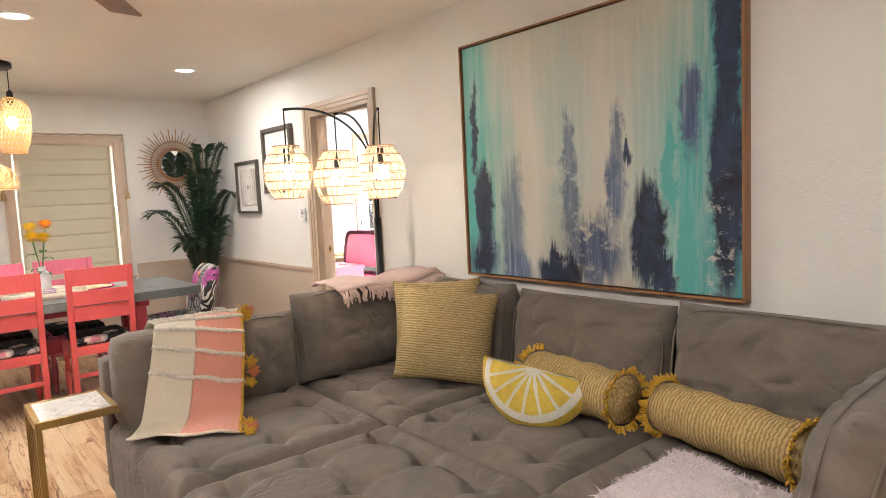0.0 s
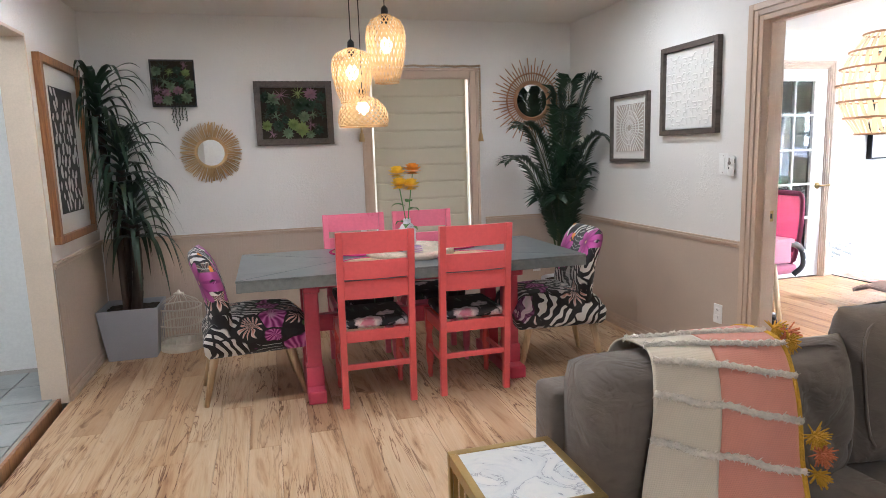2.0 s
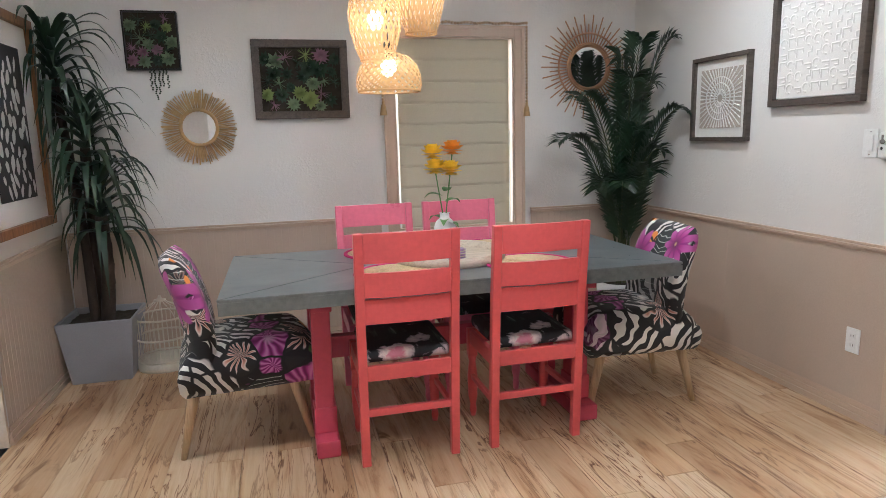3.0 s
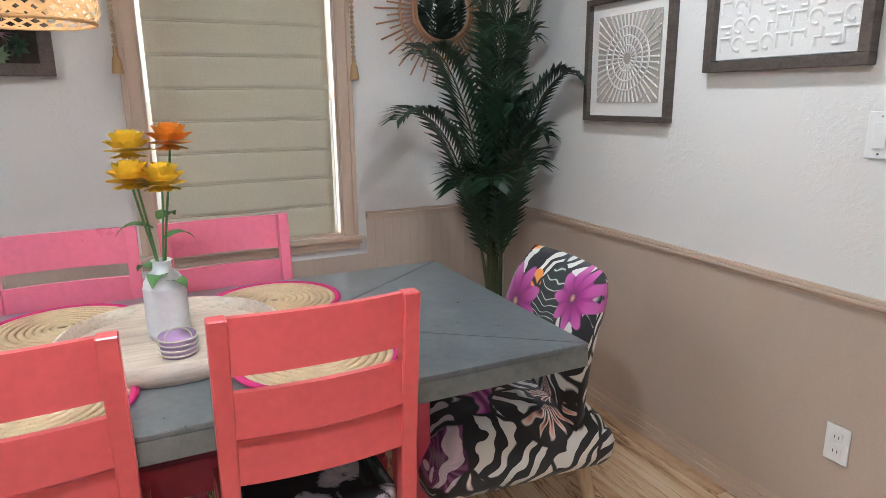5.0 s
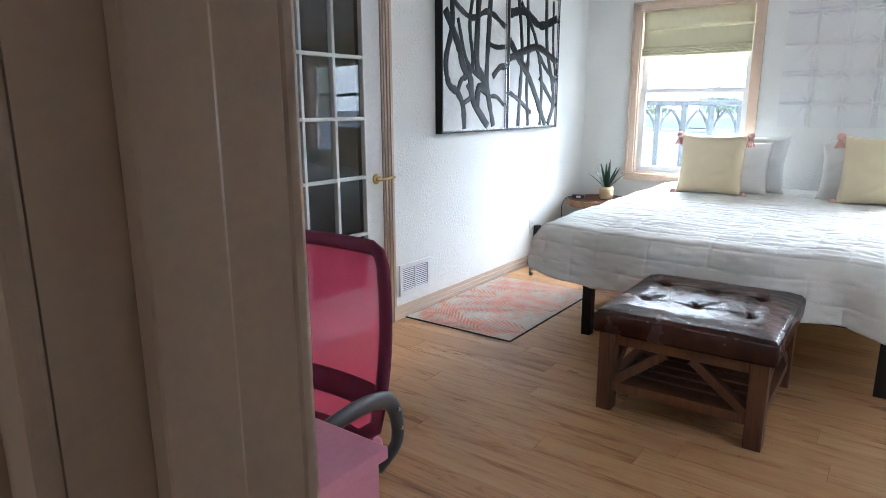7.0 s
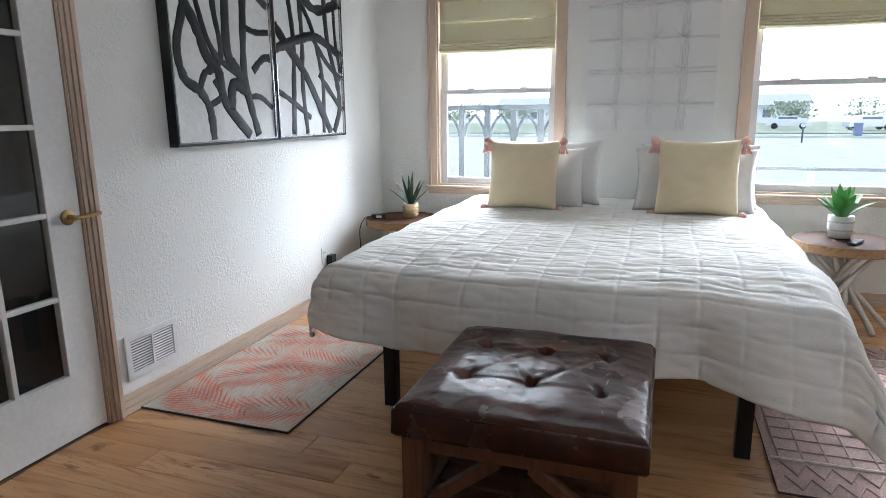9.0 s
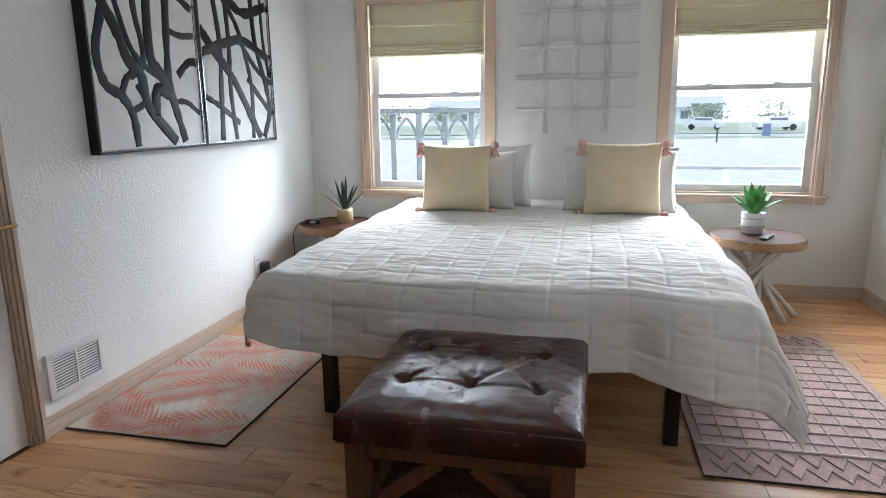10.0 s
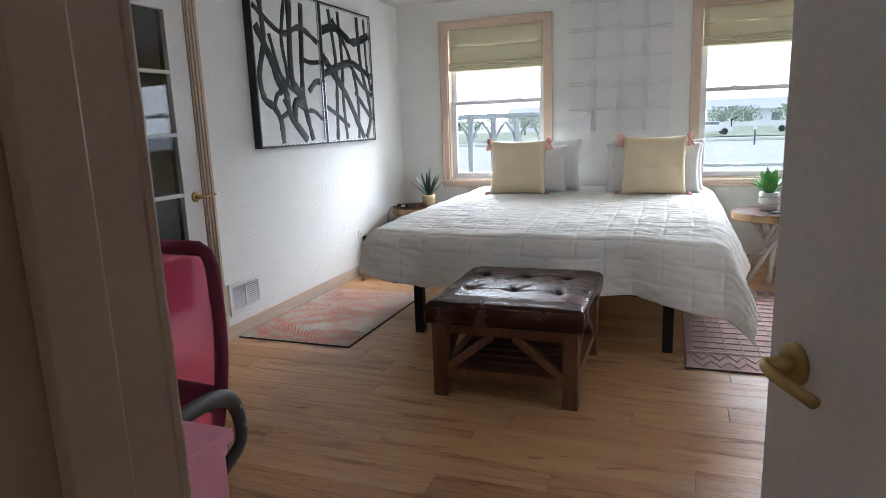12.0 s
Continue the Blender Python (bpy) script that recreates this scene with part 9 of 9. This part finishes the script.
for i in range(5):
    for j in range(3):
        rug_leaf(-0.66 + i * 0.255 + 0.10 * (j % 2), -0.40 + j * 0.25 + rng.uniform(-0.04, 0.04), 0.55 + (1.0 if (i + j) % 2 else 0.0) + rng.uniform(-0.2, 0.2), 0.44, 0.155, "rugcoral" if (i + j) % 2 else "rugpale")
r2 = tagged(new("braided_rug"), "dusty pink woven rug with raised zigzag braids", "rug")
r2.matrix_basis = pose(6.665, 4.12, 0, 0, 0, 0.6)
bm = B()
sheet(bm, lambda u, v: Vector(((u - 0.5) * 1.66, (v - 0.5) * 0.92, 0.010 + 0.0015 * noise.noise(Vector((u * 40, v * 30, 0))))), 40, 24)
part("weave", bm, M["pinkrug"], r2, "", True)
bm = B()
box(bm, -0.83, 0.83, -0.46, 0.46, 0.0005, 0.0085)
part("backing", bm, M["rugedge"], r2)
for x in (-0.60, 0.60):
    bm = B()
    sweep(bm, [(x, -0.45 + 0.9 * k / 40, 0.014 + 0.001 * (k % 2)) for k in range(41)], 0.006, 6)
    part("braid", bm, M["rope"], r2)
for k in range(11):
    bm = B()
    y = -0.42 + k * 0.084
    sweep(bm, [(-0.60 + 1.2 * q / 12, y, 0.0125) for q in range(13)], 0.0036, 6)
    part("braid", bm, M["pinkcord"], r2)
    for s in (-1, 1):
        if k < 10:
            bm = B()
            sweep(bm, [(s * 0.62, y, 0.0125), (s * 0.71, y + 0.042, 0.0125), (s * 0.62, y + 0.084, 0.0125)], 0.0045, 6)
            sweep(bm, [(s * 0.72, y, 0.0125), (s * 0.80, y + 0.042, 0.0125), (s * 0.72, y + 0.084, 0.0125)], 0.0045, 6)
            part("zigzag_braid", bm, M["pinkcord"], r2)
for k in range(12):
    bm = B()
    x = -0.52 + k * 0.094
    sweep(bm, [(x, -0.42 + 0.84 * q / 10, 0.0128) for q in range(11)], 0.0036, 6)
    part("braid", bm, M["pinkcord"], r2)


# raspberry mesh desk chair
dc = thing("desk_chair", "raspberry mesh office chair with dark curved arms", "office chair", (3.53, 5.935, 0), 6)
bm = B()


def mesh_back(u, v):
    w = 0.235 + 0.025 * math.sin(math.pi * v)
    y = (2 * u - 1) * w
    return Vector((0.20 + 0.06 * v - 0.035 * (2 * u - 1) ** 2 + 0.0, y, 0.50 + 0.49 * v))


sheet(bm, mesh_back, 16, 18)
part("mesh_back", bm, M["mesh"], dc, "see-through raspberry mesh", True)
rim = [mesh_back(0.0, k / 12) for k in range(1, 12)] + [mesh_back(0.02, 0.975), mesh_back(0.07, 1.0)] + [mesh_back(0.07 + 0.86 * k / 8, 1.0) for k in range(1, 8)] + [mesh_back(0.93, 1.0), mesh_back(0.98, 0.975)] + [mesh_back(1.0, k / 12) for k in range(11, 0, -1)] + [mesh_back(0.95, 0.02)] + [mesh_back(0.9 - 0.8 * k / 6, 0.0) for k in range(7)]
bm = B()
sweep(bm, rim, 0.020, 8, 0.55, up=(1, 0, 0), closed=True)
part("back_border", bm, M["meshdark"], dc, "dark raspberry border", True)
bm = B()
sheet(bm, lambda u, v: mesh_back(u, 0.17 + 0.14 * v) + Vector((-0.004, 0, 0)), 14, 4, 0.006)
part("lumbar_band", bm, M["meshdark"], dc, "dark lumbar band", True)
bm = B()
box(bm, -0.26, 0.22, -0.24, 0.24, 0.43, 0.50, 0.03)
part("seat", bm, M["pinkseat"], dc, "raspberry cloth seat", True)
for s in (-1, 1):
    bm = B()
    pts = smooth_path([(-0.20, s * 0.25, 0.44), (-0.22, s * 0.285, 0.56), (-0.12, s * 0.295, 0.655), (0.05, s * 0.295, 0.665), (0.17, s * 0.29, 0.62), (0.21, s * 0.28, 0.50), (0.16, s * 0.25, 0.43)], 6)
    sweep(bm, pts, 0.022, 10, 0.62, up=(0, 1, 0))
    part("armrest", bm, M["darkgrey"], dc, "curved dark grey arm", True)
    for p in ((0.185, s * 0.303, 0.60), (0.205, s * 0.298, 0.54)):
        bm = B()
        ball(bm, p, 0.007, 1)
        part("bolt", bm, M["chrome"], dc)
bm = B()
rod(bm, (0, 0, 0.10), (0, 0, 0.43), 0.025, seg=16)
part("gas_column", bm, M["black"], dc)
for k in range(5):
    a = 2 * math.pi * k / 5
    bm = B()
    sweep(bm, [(0.03 * math.cos(a), 0.03 * math.sin(a), 0.11), (0.29 * math.cos(a), 0.29 * math.sin(a), 0.07)], [0.024, 0.016], 8)
    part("base_arm", bm, M["darkgrey"], dc)
    bm = B()
    rod(bm, (0.29 * math.cos(a) - 0.02, 0.29 * math.sin(a), 0.028), (0.29 * math.cos(a) + 0.02, 0.29 * math.sin(a), 0.028), 0.028, seg=14)
    part("caster", bm, M["blackplastic"], dc)

# pink desk against the partition wall
dk = thing("desk", "glossy candy-pink desk with a drawer box and slanted wooden legs", "desk", (2.875, 5.40, 0))
bm = B()
box(bm, 0, 0.54, 0, 1.10, 0.715, 0.740, 0.003)
part("desktop", bm, M["pinkdesk"], dk)
bm = B()
box(bm, 0.012, 0.528, 0.012, 1.088, 0.585, 0.7148, 0.003)
part("drawer_box", bm, M["pinkdesk"], dk)
for y in (0.10, 0.56):
    bm = B()
    box(bm, 0.5282, 0.541, y, y + 0.44, 0.600, 0.705, 0.003)
    part("drawer_front", bm, M["pinkdesk"], dk)
for x, dx in ((0.07, -0.02), (0.47, 0.05)):
    for y, dy in ((0.10, -0.07), (1.00, 0.07)):
        bm = B()
        rod(bm, (x + dx, y + dy, 0.0), (x, y, 0.586), 0.013, 0.022, 14)
        part("leg", bm, M["beech"], dk, "pale slanted wooden leg", True)


# rattan cabinet
cb = thing("rattan_cabinet", "honey rattan cabinet with flower and arch patterned doors", "cabinet", (2.98, 6.865, 0))
CW, CD, CH = 1.41, 0.335, 0.717
bm = B()
box(bm, 0.02, CW - 0.02, 0.02, CD, 0.10, CH - 0.02)
part("body", bm, M["shadedrattan"], cb, "woven cane panels, darkened for shade behind the patterns")
bm = B()
box(bm, -0.005, CW + 0.005, -0.005, CD, CH - 0.02, CH, 0.004)
part("top", bm, M["straw"], cb, "woven straw top")
for z in (0.105, 0.40, CH - 0.04):
    bm = B()
    sweep(bm, [(0.0, 0.005, z), (CW, 0.005, z)], 0.017, 10)
    part("pole", bm, M["rattan"], cb, "", True)
for x in (0.012, CW / 3, 2 * CW / 3, CW - 0.012):
    for dx in ((-0.016, 0.016) if 0.1 < x < CW - 0.1 else (0,)):
        bm = B()
        rod(bm, (x + dx, 0.0, 0.0), (x + dx, 0.0, CH - 0.02), 0.016, seg=12)
        part("pole", bm, M["rattan"], cb, "", True)
    for z in (0.12, 0.40, CH - 0.06):
        bm = B()
        for q in range(5):
            sweep(bm, [(x + 0.040 * math.cos(a), -0.001 + 0.021 * math.sin(a), z - 0.02 + q * 0.009) for a in (2 * math.pi * i / 14 for i in range(14))], 0.0045, 5, closed=True)
        part("binding", bm, M["rattan"], cb, "wound cane binding")
for d in range(3):
    x0, x1 = d * CW / 3 + 0.045, (d + 1) * CW / 3 - 0.045
    cxx, wv = (x0 + x1) / 2, (x1 - x0)
    for zc, flower in ((0.545, d == 2 or d == 0), (0.255, d == 1)):
        if flower:
            bm = B()
            sweep(bm, [(cxx + 0.022 * math.cos(a), 0.008, zc + 0.022 * math.sin(a)) for a in (2 * math.pi * i / 16 for i in range(16))], 0.006, 6, up=(0, 1, 0), closed=True)
            part("flower_centre", bm, M["rattan"], cb, "", True)
            for k in range(10):
                a = 2 * math.pi * k / 10
                bm = B()
                pts = []
                for q in range(13):
                    s = 2 * math.pi * q / 13
                    rr, tt = 0.075 + 0.050 * math.cos(s), 0.024 * math.sin(s)
                    pts.append((cxx + rr * math.cos(a) - tt * math.sin(a), 0.008, zc + rr * math.sin(a) + tt * math.cos(a)))
                sweep(bm, pts, 0.0048, 6, up=(0, 1, 0), closed=True)
                part("petal_loop", bm, M["rattan"], cb, "", True)
        else:
            for r in (0.05, 0.085, 0.12, 0.155):
                bm = B()
                pts = [(cxx - r, 0.008, zc - 0.125)] + [(cxx + r * math.cos(math.pi - a), 0.008, zc - 0.06 + r * 0.85 * math.sin(a)) for a in (math.pi * i / 12 for i in range(13))] + [(cxx + r, 0.008, zc - 0.125)]
                sweep(bm, pts, 0.0058, 6, up=(0, 1, 0))
                part("arch_cane", bm, M["rattan"], cb, "", True)

# ---- floors, board by board ----
planks(WEST, EAST + 0.06, SOUTH, NORTH, 0.145, 1.22, "floor", "pale spalted maple laminate boards", M["floor"])
planks(EAST + 0.06, FAR, BEDS, BEDN, 0.145, 1.22, "floor_bedroom", "maple laminate boards in a darker, warmer tint", M["darkerfloor"])
bm = B()
box(bm, 7.1, 8.1, BEDS - 0.95, BEDS, -0.1, -0.004)
box(bm, 4.2, 5.9, BEDN, BEDN + 1.2, -0.1, -0.004)
structure("floor_closets", bm, M["gap"], "bare closet floors", "floor")
kf = tagged(new("floor_kitchen"), "raised grey slate tile kitchen floor", "floor", "", "structure")
bm = B()
box(bm, WEST - 2.5, WEST - 0.055, 2.7, 6.8, -0.12, 0.026)
part("mortar_bed", bm, M["grout"], kf)
bm = B()
box(bm, WEST - 0.055, WEST - 0.035, 4.37, 6.06, -0.05, 0.034, 0.004)
part("edge_strip", bm, M["walnutframe"], kf, "dark wooden edge strip")
rng = random.Random(2)
tile_me = {}
for i in range(8):
    for j in range(13):
        tw, tl = 0.29, 0.29
        x, y = WEST - 0.07 - (i + 1) * 0.30, 2.75 + j * 0.30
        if "t" not in tile_me:
            bm = B()
            box(bm, 0, tw, 0, tl, 0.0, 0.008, 0.003)
            me = bpy.data.meshes.new("tile")
            bm.to_mesh(me)
            bm.free()
            me.materials.append(M["tile"])
            tile_me["t"] = me
        shared("tile", tile_me["t"], kf, (x, y, 0.026))
